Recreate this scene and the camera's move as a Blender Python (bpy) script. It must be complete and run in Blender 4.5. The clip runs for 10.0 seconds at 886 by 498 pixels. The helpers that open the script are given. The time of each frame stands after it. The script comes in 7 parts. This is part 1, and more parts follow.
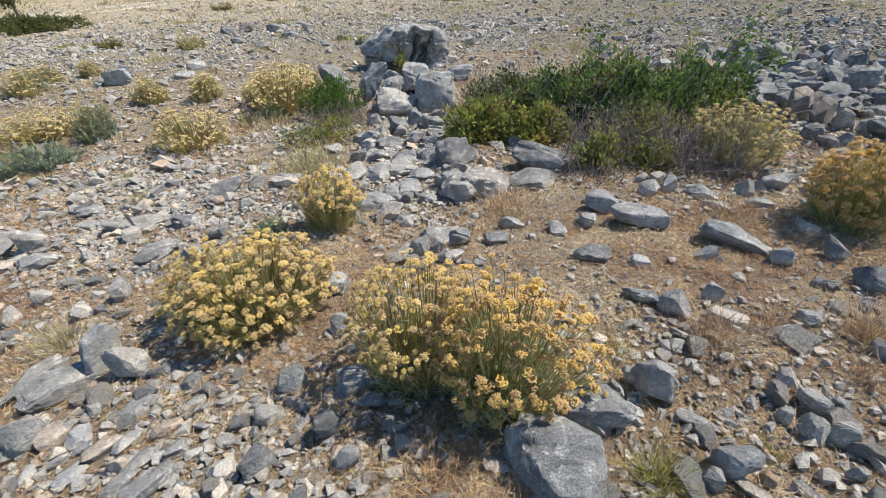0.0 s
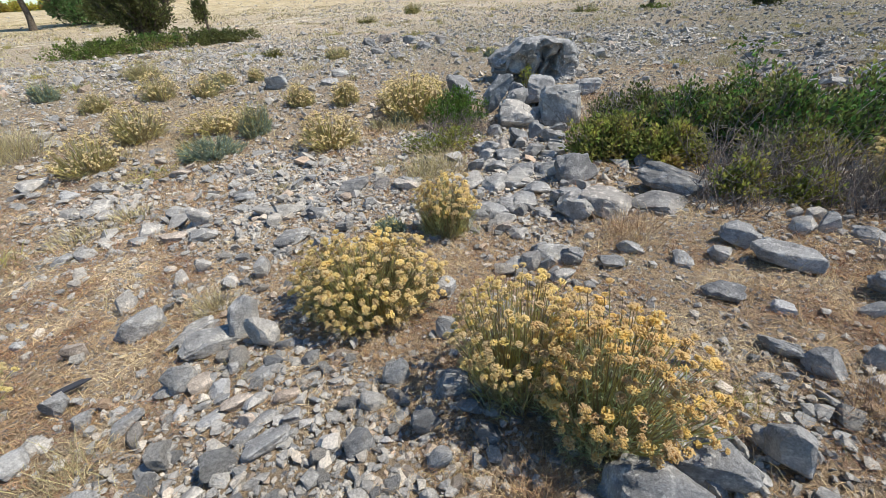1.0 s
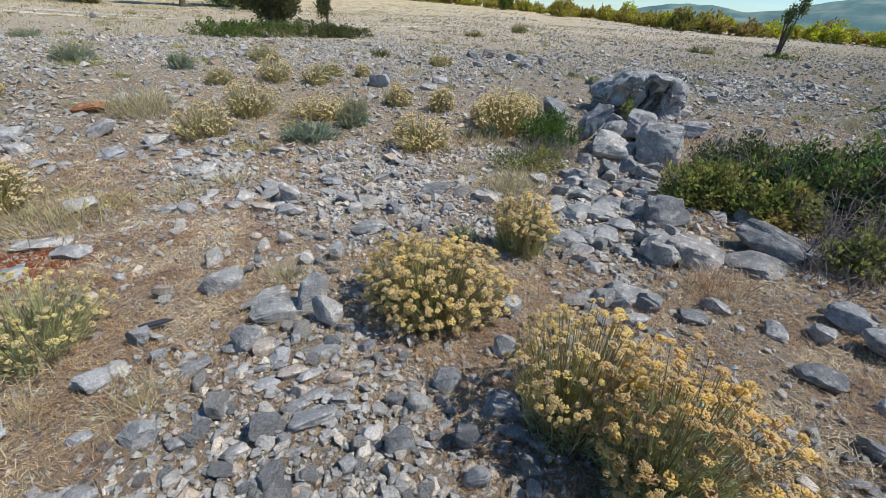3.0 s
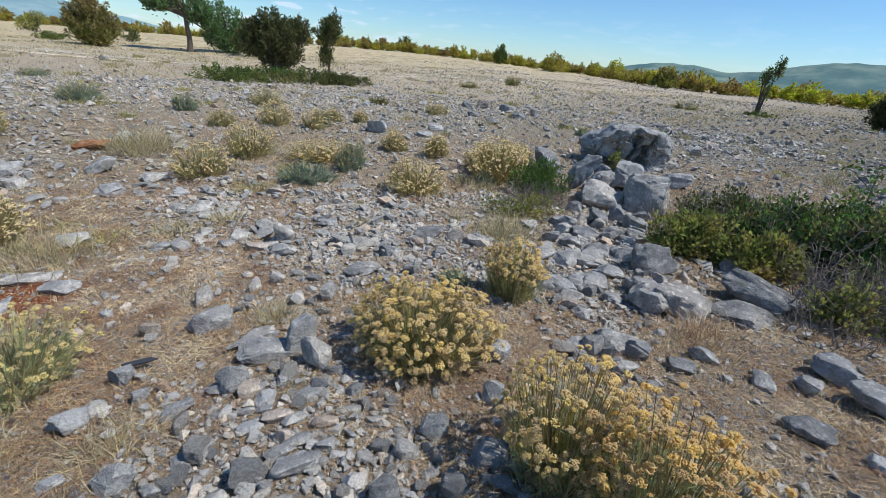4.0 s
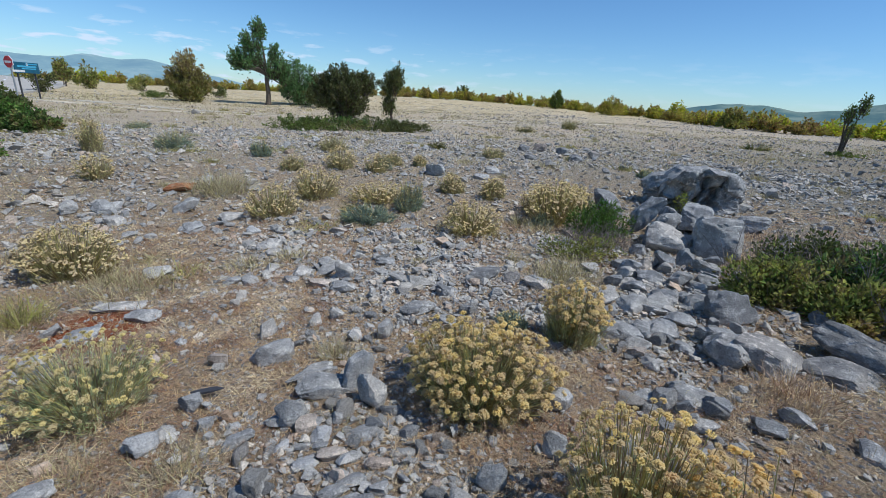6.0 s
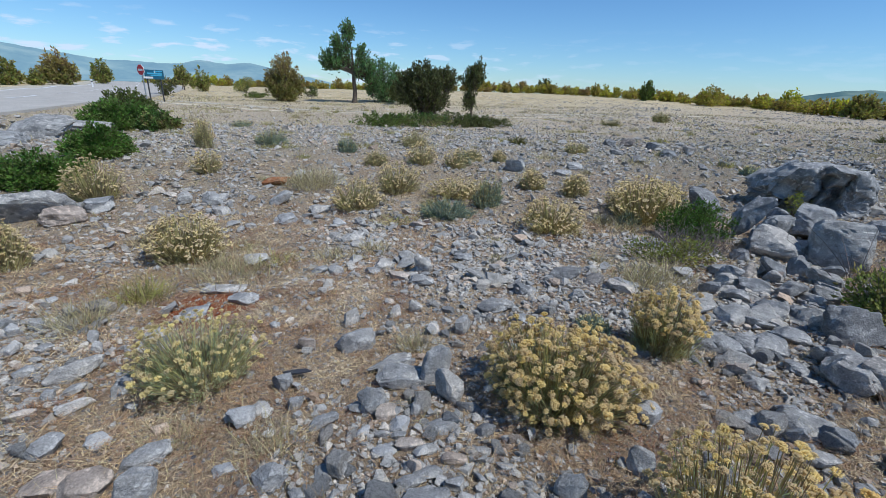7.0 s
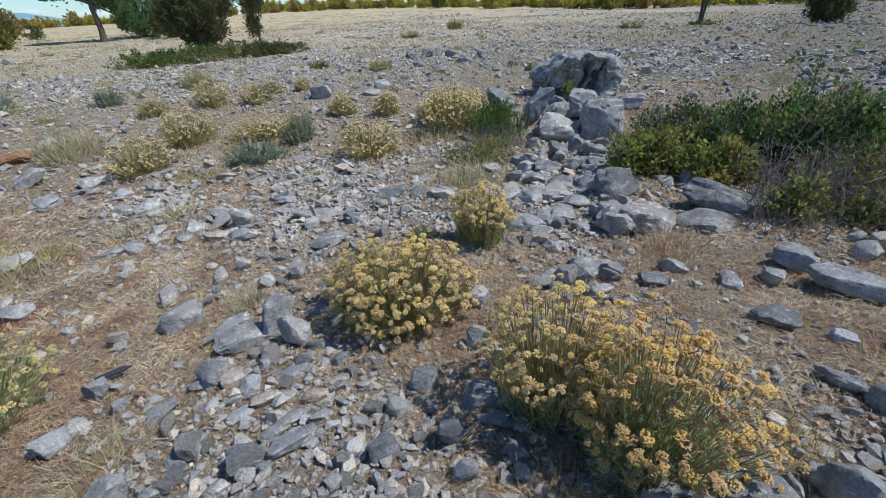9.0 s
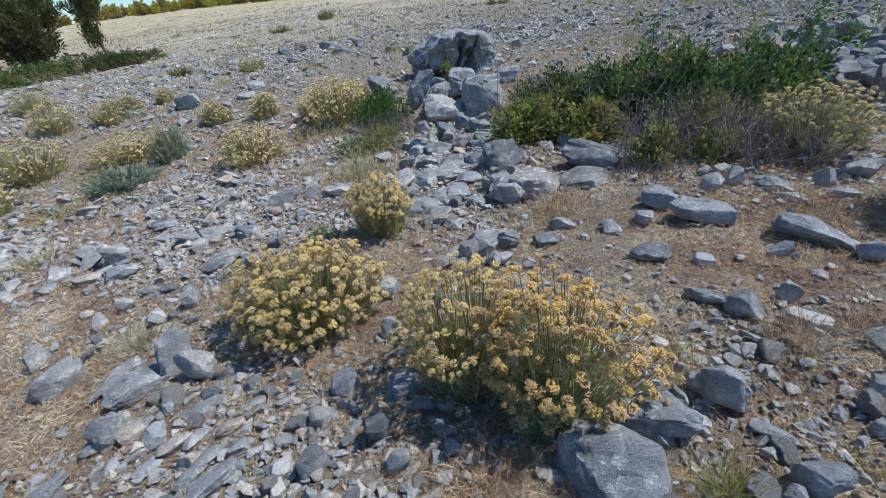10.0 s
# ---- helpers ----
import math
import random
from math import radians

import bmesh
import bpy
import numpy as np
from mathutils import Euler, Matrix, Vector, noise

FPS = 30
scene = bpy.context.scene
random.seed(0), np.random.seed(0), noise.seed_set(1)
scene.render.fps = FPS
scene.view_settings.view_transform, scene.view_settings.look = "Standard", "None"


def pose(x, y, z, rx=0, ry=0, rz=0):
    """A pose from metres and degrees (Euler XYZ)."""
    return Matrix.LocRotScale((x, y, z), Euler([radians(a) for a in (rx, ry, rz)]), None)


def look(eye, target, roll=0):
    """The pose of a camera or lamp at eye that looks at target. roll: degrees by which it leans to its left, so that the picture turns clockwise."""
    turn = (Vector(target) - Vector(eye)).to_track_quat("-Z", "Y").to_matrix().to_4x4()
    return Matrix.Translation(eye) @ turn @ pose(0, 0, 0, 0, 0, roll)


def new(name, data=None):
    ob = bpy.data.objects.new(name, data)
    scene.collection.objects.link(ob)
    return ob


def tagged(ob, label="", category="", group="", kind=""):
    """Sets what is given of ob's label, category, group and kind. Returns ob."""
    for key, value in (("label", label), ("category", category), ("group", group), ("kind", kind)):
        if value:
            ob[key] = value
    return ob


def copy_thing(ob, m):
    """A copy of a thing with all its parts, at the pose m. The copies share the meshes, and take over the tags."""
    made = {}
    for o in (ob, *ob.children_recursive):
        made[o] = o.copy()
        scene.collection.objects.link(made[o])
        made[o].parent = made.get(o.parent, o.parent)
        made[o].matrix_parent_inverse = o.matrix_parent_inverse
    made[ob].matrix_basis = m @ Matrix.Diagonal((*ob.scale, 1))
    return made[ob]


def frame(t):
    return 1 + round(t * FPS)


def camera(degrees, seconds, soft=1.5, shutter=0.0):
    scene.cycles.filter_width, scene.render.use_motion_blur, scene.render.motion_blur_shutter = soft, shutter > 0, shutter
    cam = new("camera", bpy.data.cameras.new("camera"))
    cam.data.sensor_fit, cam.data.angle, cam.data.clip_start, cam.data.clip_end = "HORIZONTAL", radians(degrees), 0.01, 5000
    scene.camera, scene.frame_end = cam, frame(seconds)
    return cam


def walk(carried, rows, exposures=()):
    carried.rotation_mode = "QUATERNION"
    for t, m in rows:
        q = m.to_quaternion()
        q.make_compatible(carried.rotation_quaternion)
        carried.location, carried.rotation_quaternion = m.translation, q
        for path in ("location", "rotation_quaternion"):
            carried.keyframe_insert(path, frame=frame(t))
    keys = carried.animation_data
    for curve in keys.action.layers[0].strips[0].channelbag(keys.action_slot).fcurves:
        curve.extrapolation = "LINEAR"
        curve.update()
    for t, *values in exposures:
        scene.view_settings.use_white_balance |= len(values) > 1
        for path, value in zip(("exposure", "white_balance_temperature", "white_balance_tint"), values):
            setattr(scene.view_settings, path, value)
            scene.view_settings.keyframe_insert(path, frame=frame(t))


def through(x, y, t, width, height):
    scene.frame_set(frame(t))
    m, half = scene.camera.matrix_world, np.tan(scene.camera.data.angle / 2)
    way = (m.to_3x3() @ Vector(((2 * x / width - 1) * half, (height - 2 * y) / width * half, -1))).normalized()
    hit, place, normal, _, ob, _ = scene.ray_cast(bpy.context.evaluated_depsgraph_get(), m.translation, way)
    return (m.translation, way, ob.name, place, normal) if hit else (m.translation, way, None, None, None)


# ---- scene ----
cam = camera(91.0, 10.0, soft=0.6)
PATH = [
    (0, (-0.002, 0.08, 1.348), (0.508, 1.679, 0.261), -0.9),
    (0.5, (-0.03, 0.067, 1.362), (0.251, 1.742, 0.306), -2.1),
    (1, (-0.049, 0.077, 1.37), (0.01, 1.784, 0.329), -2.6),
    (1.5, (-0.076, 0.074, 1.368), (-0.192, 1.77, 0.314), -0.5),
    (2, (-0.1, 0.074, 1.371), (-0.3, 1.782, 0.35), 1.4),
    (2.5, (-0.106, 0.08, 1.357), (-0.313, 1.817, 0.387), 2.4),
    (2.7, (-0.114, 0.083, 1.352), (-0.326, 1.807, 0.36), 3.2),
    (3.8, (-0.108, 0.058, 1.368), (-0.329, 1.836, 0.48), 5.1),
    (4, (-0.105, 0.055, 1.375), (-0.319, 1.868, 0.558), 5.5),
    (4.5, (-0.115, 0.059, 1.377), (-0.366, 1.913, 0.67), 5.9),
    (5, (-0.108, 0.055, 1.372), (-0.403, 1.918, 0.707), 5.5),
    (5.2, (-0.121, 0.073, 1.357), (-0.429, 1.935, 0.694), 5.7),
    (6.5, (-0.145, 0.051, 1.361), (-0.802, 1.82, 0.698), 2.3),
    (7, (-0.175, 0.063, 1.36), (-0.969, 1.762, 0.664), 2.3),
    (7.5, (-0.164, 0.088, 1.349), (-0.93, 1.75, 0.543), 2.7),
    (8, (-0.149, 0.088, 1.343), (-0.821, 1.751, 0.458), 2.2),
    (8.5, (-0.112, 0.087, 1.341), (-0.502, 1.804, 0.393), 0.1),
    (9, (-0.061, 0.085, 1.335), (-0.147, 1.824, 0.35), -2.4),
    (9.5, (-0.022, 0.088, 1.336), (0.143, 1.793, 0.305), -3.8),
    (10, (0.02, 0.08, 1.332), (0.305, 1.756, 0.277), -6.6),
]
# the clip's exposure and white balance drift as the view turns
LIGHT = [(0.0, 0.43, 6290, 10), (0.5, 0.37, 6240, 10), (1.0, 0.32, 6190, 10), (2.5, 0.14, 5840, 10), (4.0, -0.04, 5690, 10), (5.0, -0.09, 5590, 10), (6.5, -0.23, 5390, 10), (8.0, -0.18, 5340, 10), (9.0, -0.07, 5490, 10), (10.0, 0.01, 5290, 10)]
walk(cam, [(t, look(eye, target, roll)) for t, eye, target, roll in PATH], LIGHT)

rng = np.random.default_rng(7)
SUN_AZ, SUN_EL = 92.0, 57.0      # degrees, clockwise from +y; above the horizon

# ---- world and sun ----
world = bpy.data.worlds.new("sky")
scene.world = world
world.use_nodes = True
wn = world.node_tree
wn.nodes.clear()
sky = wn.nodes.new("ShaderNodeTexSky")
sky.sky_type, sky.sun_disc = "NISHITA", False
sky.sun_elevation, sky.sun_rotation = radians(SUN_EL), radians(SUN_AZ)
sky.altitude, sky.air_density, sky.dust_density, sky.ozone_density = 600, 1.0, 0.15, 3.0
back = wn.nodes.new("ShaderNodeBackground")
back.inputs["Strength"].default_value = 0.106
wout = wn.nodes.new("ShaderNodeOutputWorld")
# thin streaks of cloud low over the hills
wtc = wn.nodes.new("ShaderNodeTexCoord")
wmap = wn.nodes.new("ShaderNodeMapping")
wmap.inputs["Scale"].default_value = (1.0, 1.0, 4.5)
wnoise = wn.nodes.new("ShaderNodeTexNoise")
wnoise.inputs["Scale"].default_value, wnoise.inputs["Detail"].default_value = 17.0, 6.0
wramp = wn.nodes.new("ShaderNodeValToRGB")
wramp.color_ramp.elements[0].position, wramp.color_ramp.elements[1].position = 0.55, 0.66
wmix = wn.nodes.new("ShaderNodeMix")
wmix.data_type = "RGBA"
wmix.inputs["B"].default_value = (8.2, 8.6, 9.0, 1)
wn.links.new(wtc.outputs["Generated"], wmap.inputs["Vector"])
wn.links.new(wmap.outputs["Vector"], wnoise.inputs["Vector"])
wn.links.new(wnoise.outputs["Fac"], wramp.inputs["Fac"])
wsep = wn.nodes.new("ShaderNodeSeparateXYZ")
wlow = wn.nodes.new("ShaderNodeMapRange")
for key, value in (("From Min", 0.06), ("From Max", 0.12), ("To Min", 1.0), ("To Max", 0.0)):
    wlow.inputs[key].default_value = value
wmul = wn.nodes.new("ShaderNodeMath")
wmul.operation = "MULTIPLY"
# more of them in the west
wwest = wn.nodes.new("ShaderNodeVectorMath")
wwest.operation = "DOT_PRODUCT"
wwest.inputs[1].default_value = (math.sin(radians(-62)), math.cos(radians(-62)), 0.0)
wbank = wn.nodes.new("ShaderNodeMapRange")
for key, value in (("From Min", 0.55), ("From Max", 0.96), ("To Min", 0.12), ("To Max", 0.85)):
    wbank.inputs[key].default_value = value
wn.links.new(wtc.outputs["Generated"], wwest.inputs[0])
wn.links.new(wwest.outputs["Value"], wbank.inputs["Value"])
wfew = wn.nodes.new("ShaderNodeMath")
wfew.operation = "MULTIPLY"
wn.links.new(wbank.outputs["Result"], wfew.inputs[1])
wn.links.new(wlow.outputs["Result"], wfew.inputs[0])
wn.links.new(wtc.outputs["Generated"], wsep.inputs[0])
wn.links.new(wsep.outputs["Z"], wlow.inputs["Value"])
wn.links.new(wramp.outputs["Color"], wmul.inputs[0])
wn.links.new(wfew.outputs["Value"], wmul.inputs[1])
wn.links.new(wmul.outputs["Value"], wmix.inputs["Factor"])
wtint = wn.nodes.new("ShaderNodeMix")
wtint.data_type, wtint.blend_type = "RGBA", "MULTIPLY"
wtint.inputs["Factor"].default_value = 1.0
wtint.inputs["B"].default_value = (0.88, 1.06, 1.13, 1)
wn.links.new(sky.outputs["Color"], wtint.inputs["A"])
wn.links.new(wtint.outputs["Result"], wmix.inputs["A"])
wn.links.new(wmix.outputs["Result"], back.inputs["Color"])
wn.links.new(back.outputs["Background"], wout.inputs["Surface"])

sun_data = bpy.data.lights.new("sun", "SUN")
sun_data.energy, sun_data.angle, sun_data.color = 4.6, radians(0.53), (1.0, 0.90, 0.75)
sun_ob = new("sun", sun_data)
_a, _e = radians(SUN_AZ), radians(SUN_EL)
sun_dir = Vector((math.sin(_a) * math.cos(_e), math.cos(_a) * math.cos(_e), math.sin(_e)))
sun_ob.matrix_world = look(sun_dir * 200, (0, 0, 0))


# ---- materials ----
class Nodes:
    """A node tree with short ways to add nodes."""

    def __init__(self, name):
        self.mat = bpy.data.materials.new(name)
        self.mat.use_nodes = True
        self.nt = self.mat.node_tree
        self.nt.nodes.clear()
        self.out = self.nt.nodes.new("ShaderNodeOutputMaterial")

    def add(self, kind, **values):
        n = self.nt.nodes.new("ShaderNode" + kind)
        for k, v in values.items():
            n.inputs[k.replace("_", " ")].default_value = v
        return n

    def link(self, a, b):
        self.nt.links.new(a, b)

    def coords(self):
        return self.nt.nodes.new("ShaderNodeTexCoord").outputs["Object"]

    def noise(self, vec, scale, detail=5.0, rough=0.6):
        n = self.add("TexNoise", Scale=scale, Detail=detail, Roughness=rough)
        self.link(vec, n.inputs["Vector"])
        return n.outputs["Fac"]

    def ramp(self, fac, stops):
        n = self.nt.nodes.new("ShaderNodeValToRGB")
        el = n.color_ramp.elements
        while len(el) < len(stops):
            el.new(0.5)
        for e, (p, c) in zip(el, stops):
            e.position, e.color = p, (*c, 1) if len(c) == 3 else c
        self.link(fac, n.inputs["Fac"])
        return n.outputs["Color"]

    def gray(self, fac, lo, hi):
        return self.ramp(fac, [(lo, (0, 0, 0)), (hi, (1, 1, 1))])

    def mix(self, fac, a, b, how="MIX"):
        n = self.nt.nodes.new("ShaderNodeMix")
        n.data_type, n.blend_type = "RGBA", how
        for v, key in ((fac, "Factor"), (a, "A"), (b, "B")):
            if isinstance(v, (int, float)):
                n.inputs[key].default_value = v
            elif isinstance(v, tuple):
                n.inputs[key].default_value = (*v, 1)
            else:
                self.link(v, n.inputs[key])
        return n.outputs["Result"]

    def vary(self, color, fac, hue=0.0, sat=0.0, val=0.3):
        """Shift a colour by a random number between 0 and 1."""
        n = self.nt.nodes.new("ShaderNodeHueSaturation")
        self.link(color, n.inputs["Color"])
        for key, mid, amount in (("Hue", 0.5, hue), ("Saturation", 1.0, sat), ("Value", 1.0, val)):
            m = self.nt.nodes.new("ShaderNodeMapRange")
            m.inputs["To Min"].default_value, m.inputs["To Max"].default_value = mid - amount, mid + amount
            self.link(fac, m.inputs["Value"])
            self.link(m.outputs["Result"], n.inputs[key])
        return n.outputs["Color"]

    def island(self):
        return self.nt.nodes.new("ShaderNodeNewGeometry").outputs["Random Per Island"]

    def each(self):
        return self.nt.nodes.new("ShaderNodeObjectInfo").outputs["Random"]

    def bump(self, height, strength, distance):
        n = self.add("Bump", Strength=strength, Distance=distance)
        self.link(height, n.inputs["Height"])
        return n.outputs["Normal"]

    def surface(self, color, rough=0.9, normal=None, spec=0.3, metal=0.0):
        p = self.add("BsdfPrincipled", Roughness=rough, Metallic=metal)
        p.inputs["Specular IOR Level"].default_value = spec
        if isinstance(color, tuple):
            p.inputs["Base Color"].default_value = (*color, 1)
        else:
            self.link(color, p.inputs["Base Color"])
        if normal is not None:
            self.link(normal, p.inputs["Normal"])
        self.link(p.outputs["BSDF"], self.out.inputs["Surface"])
        return self.mat

    def leafy(self, color, through=0.3, rough=0.6):
        p = self.add("BsdfPrincipled", Roughness=rough)
        p.inputs["Specular IOR Level"].default_value = 0.25
        t = self.add("BsdfTranslucent")
        m = self.add("MixShader", Fac=through)
        for n, key in ((p, "Base Color"), (t, "Color")):
            self.link(color, n.inputs[key])
        self.link(p.outputs["BSDF"], m.inputs[1])
        self.link(t.outputs["BSDF"], m.inputs[2])
        self.link(m.outputs["Shader"], self.out.inputs["Surface"])
        return self.mat


def stone_material(name, low, mid, high, patch, by_island=True, crusts=0.45):
    """Weathered limestone: soft grey clouding, a few pale lichen crusts, dark seams, fine grain."""
    n = Nodes(name)
    c = n.coords()
    rnd = n.island() if by_island else n.each()
    base = n.ramp(n.noise(c, 5, 7, 0.62), [(0.32, low), (0.5, mid), (0.68, high)])
    crust = n.gray(n.noise(c, 18, 8, 0.78), 0.53, 0.60)
    base = n.mix(n.mix(crusts, (0, 0, 0), crust), base, patch)
    seam = n.nt.nodes.new("ShaderNodeMapping")
    seam.inputs["Scale"].default_value = (1.0, 1.2, 1.7)
    seam.inputs["Rotation"].default_value = (0.5, 0.3, 0.0)
    n.link(c, seam.inputs["Vector"])
    dark = n.gray(n.noise(seam.outputs["Vector"], 14, 8, 0.75), 0.34, 0.44)
    base = n.mix(dark, n.mix(0.6, base, (0.045, 0.046, 0.05)), base)
    base = n.mix(1.0, base, n.ramp(n.noise(c, 120, 3, 0.7), [(0.35, (0.78, 0.78, 0.78)), (0.65, (1.2, 1.2, 1.2))]), "MULTIPLY")
    tint = n.ramp(rnd, [(0.0, (0.80, 0.82, 0.84)), (0.4, (0.94, 0.945, 0.95)), (0.62, (1.02, 1.01, 0.98)), (0.78, (1.2, 1.16, 1.1)), (0.9, (1.36, 1.27, 1.15)), (0.96, (1.25, 1.0, 0.8)), (1.0, (0.7, 0.66, 0.62))])
    base = n.mix(1.0 if by_island else 0.75, base, tint, "MULTIPLY")
    height = n.mix(0.35, n.noise(seam.outputs["Vector"], 22, 9, 0.7), n.noise(c, 85, 6, 0.7))
    return n.surface(base, 0.9, n.bump(height, 1.0, 0.025), 0.22)


STONE = stone_material("limestone", (0.26, 0.25, 0.23), (0.395, 0.377, 0.344), (0.53, 0.503, 0.455), (0.63, 0.60, 0.54), True, 0.6)
# darker copy of STONE: shade of back-lit faces put into the colour
STONE_SHADED = stone_material("shaded_rubble", (0.14, 0.141, 0.14), (0.23, 0.229, 0.224), (0.33, 0.327, 0.315), (0.47, 0.46, 0.43), True, 0.6)
ROCK = stone_material("grey_limestone", (0.22, 0.216, 0.207), (0.37, 0.362, 0.344), (0.51, 0.497, 0.468), (0.66, 0.638, 0.59), False, 0.75)
# dark rocks: a darker copy of ROCK that holds shade in its colour
ROCK_DARK_SHADED = stone_material("dark_shaded_limestone", (0.13, 0.131, 0.13), (0.225, 0.224, 0.22), (0.33, 0.327, 0.315), (0.48, 0.47, 0.44), False, 0.7)
PEBBLE = stone_material("pale_pebbles", (0.40, 0.385, 0.355), (0.52, 0.495, 0.445), (0.62, 0.585, 0.52), (0.66, 0.62, 0.56))
ROCK_OLD = stone_material("weathered_limestone", (0.15, 0.15, 0.148), (0.29, 0.287, 0.278), (0.44, 0.433, 0.412), (0.62, 0.60, 0.56), False, 0.85)
ROCK_PALE = stone_material("pale_limestone", (0.40, 0.395, 0.38), (0.52, 0.505, 0.48), (0.62, 0.60, 0.56), (0.68, 0.66, 0.62), False)
ROCK_BROWN = stone_material("ochre_stone", (0.32, 0.22, 0.14), (0.45, 0.32, 0.21), (0.52, 0.40, 0.28), (0.55, 0.46, 0.36), False)
ROCK_RUST = stone_material("rusty_stone", (0.24, 0.10, 0.05), (0.42, 0.18, 0.075), (0.50, 0.26, 0.13), (0.45, 0.36, 0.28), False)


def ground_material():
    n = Nodes("dry_stony_soil")
    c = n.coords()
    sep = n.nt.nodes.new("ShaderNodeSeparateXYZ")
    n.link(c, sep.inputs[0])
    soil = n.ramp(n.noise(c, 5, 8, 0.7), [(0.3, (0.28, 0.205, 0.13)), (0.5, (0.45, 0.355, 0.24)), (0.7, (0.60, 0.50, 0.365))])
    straw = n.ramp(n.noise(c, 60, 5, 0.7), [(0.38, (0.21, 0.14, 0.085)), (0.5, (0.47, 0.345, 0.22)), (0.62, (0.72, 0.59, 0.40))])
    base = n.mix(n.gray(n.noise(c, 1.6, 5, 0.6), 0.42, 0.6), soil, straw)
    # grey stone chips between the grass
    vor = n.add("TexVoronoi", Scale=30.0, Randomness=1.0)
    n.link(c, vor.inputs["Vector"])
    chip = n.ramp(vor.outputs["Distance"], [(0.25, (1, 1, 1)), (0.45, (0, 0, 0))])
    where = n.gray(n.noise(c, 2.4, 5, 0.65), 0.30, 0.50)
    grey = n.ramp(vor.outputs["Color"], [(0.2, (0.22, 0.22, 0.23)), (0.6, (0.36, 0.36, 0.36)), (0.9, (0.50, 0.47, 0.43))])
    base = n.mix(n.mix(1.0, chip, where, "MULTIPLY"), base, grey)
    # wider sweeps of grey scree and of pale grass further off
    far = n.gray(n.noise(c, 0.35, 6, 0.7), 0.34, 0.56)
    dist = n.add("VectorMath")
    dist.operation = "LENGTH"
    n.link(c, dist.inputs[0])
    away = n.add("MapRange", From_Min=4.0, From_Max=12.0)
    n.link(dist.outputs["Value"], away.inputs["Value"])
    scree = n.ramp(n.noise(c, 7, 7, 0.75), [(0.35, (0.28, 0.225, 0.15)), (0.5, (0.48, 0.40, 0.28)), (0.66, (0.63, 0.54, 0.39))])
    vor2 = n.add("TexVoronoi", Scale=9.0, Randomness=1.0)
    n.link(c, vor2.inputs["Vector"])
    lump = n.ramp(vor2.outputs["Distance"], [(0.28, (1, 1, 1)), (0.42, (0, 0, 0))])
    grey2 = n.ramp(vor2.outputs["Color"], [(0.2, (0.27, 0.25, 0.215)), (0.5, (0.44, 0.41, 0.35)), (0.8, (0.62, 0.58, 0.49))])
    scree = n.mix(lump, scree, grey2)
    # ground darkens to the right: shade of back-lit stones put into the colour
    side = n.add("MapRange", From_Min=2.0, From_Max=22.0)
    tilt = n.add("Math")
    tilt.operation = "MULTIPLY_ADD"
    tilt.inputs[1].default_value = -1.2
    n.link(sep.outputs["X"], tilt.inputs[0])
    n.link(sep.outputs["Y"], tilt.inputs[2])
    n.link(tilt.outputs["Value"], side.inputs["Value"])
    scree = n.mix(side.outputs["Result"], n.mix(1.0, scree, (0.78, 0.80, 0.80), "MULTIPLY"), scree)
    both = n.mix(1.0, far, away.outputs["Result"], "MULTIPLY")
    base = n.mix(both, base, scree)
    # the same painted shade over all the right-hand ground further off
    shaded_right = n.mix(side.outputs["Result"], n.mix(1.0, base, (0.58, 0.59, 0.58), "MULTIPLY"), base)
    base = n.mix(away.outputs["Result"], base, shaded_right)
    slope = n.add("Math")
    slope.operation = "MULTIPLY_ADD"
    slope.inputs[1].default_value = -1.2
    n.link(sep.outputs["X"], slope.inputs[0])
    n.link(sep.outputs["Y"], slope.inputs[2])
    past = n.add("MapRange", From_Min=30.0, From_Max=62.0)
    n.link(slope.outputs["Value"], past.inputs["Value"])
    pale = n.ramp(n.noise(c, 1.2, 6, 0.7), [(0.35, (0.37, 0.285, 0.155)), (0.5, (0.52, 0.425, 0.25)), (0.65, (0.64, 0.55, 0.37))])
    base = n.mix(past.outputs["Result"], base, pale)
    # fine grit
    base = n.mix(1.0, base, n.ramp(n.noise(c, 230, 4, 0.8), [(0.36, (0.5, 0.48, 0.46)), (0.5, (1.0, 1.0, 1.0)), (0.64, (1.4, 1.4, 1.4))]), "MULTIPLY")
    # green country in the valley
    vale = n.add("MapRange", From_Min=110.0, From_Max=170.0)
    n.link(dist.outputs["Value"], vale.inputs["Value"])
    green = n.ramp(n.noise(c, 0.012, 6, 0.6), [(0.4, (0.07, 0.11, 0.06)), (0.55, (0.13, 0.17, 0.08)), (0.65, (0.30, 0.29, 0.16))])
    base = n.mix(vale.outputs["Result"], base, green)
    # bare red earth beside the slates
    red_at = n.add("VectorMath")
    red_at.operation = "DISTANCE"
    n.link(c, red_at.inputs[0])
    red_at.inputs[1].default_value = (-3.05, 1.98, -0.28)
    wob = n.add("MapRange", To_Min=-0.22, To_Max=0.22)
    n.link(n.noise(c, 5, 5, 0.7), wob.inputs["Value"])
    total = n.add("Math")
    total.operation = "ADD"
    n.link(red_at.outputs["Value"], total.inputs[0])
    n.link(wob.outputs["Result"], total.inputs[1])
    red = n.ramp(total.outputs["Value"], [(0.20, (1, 1, 1)), (0.42, (0, 0, 0))])
    base = n.mix(red, base, n.ramp(n.noise(c, 18, 6, 0.7), [(0.35, (0.26, 0.075, 0.03)), (0.65, (0.46, 0.155, 0.065))]))
    nm = n.bump(n.noise(c, 30, 10, 0.85), 1.0, 0.05)
    return n.surface(base, 0.95, nm, 0.15)


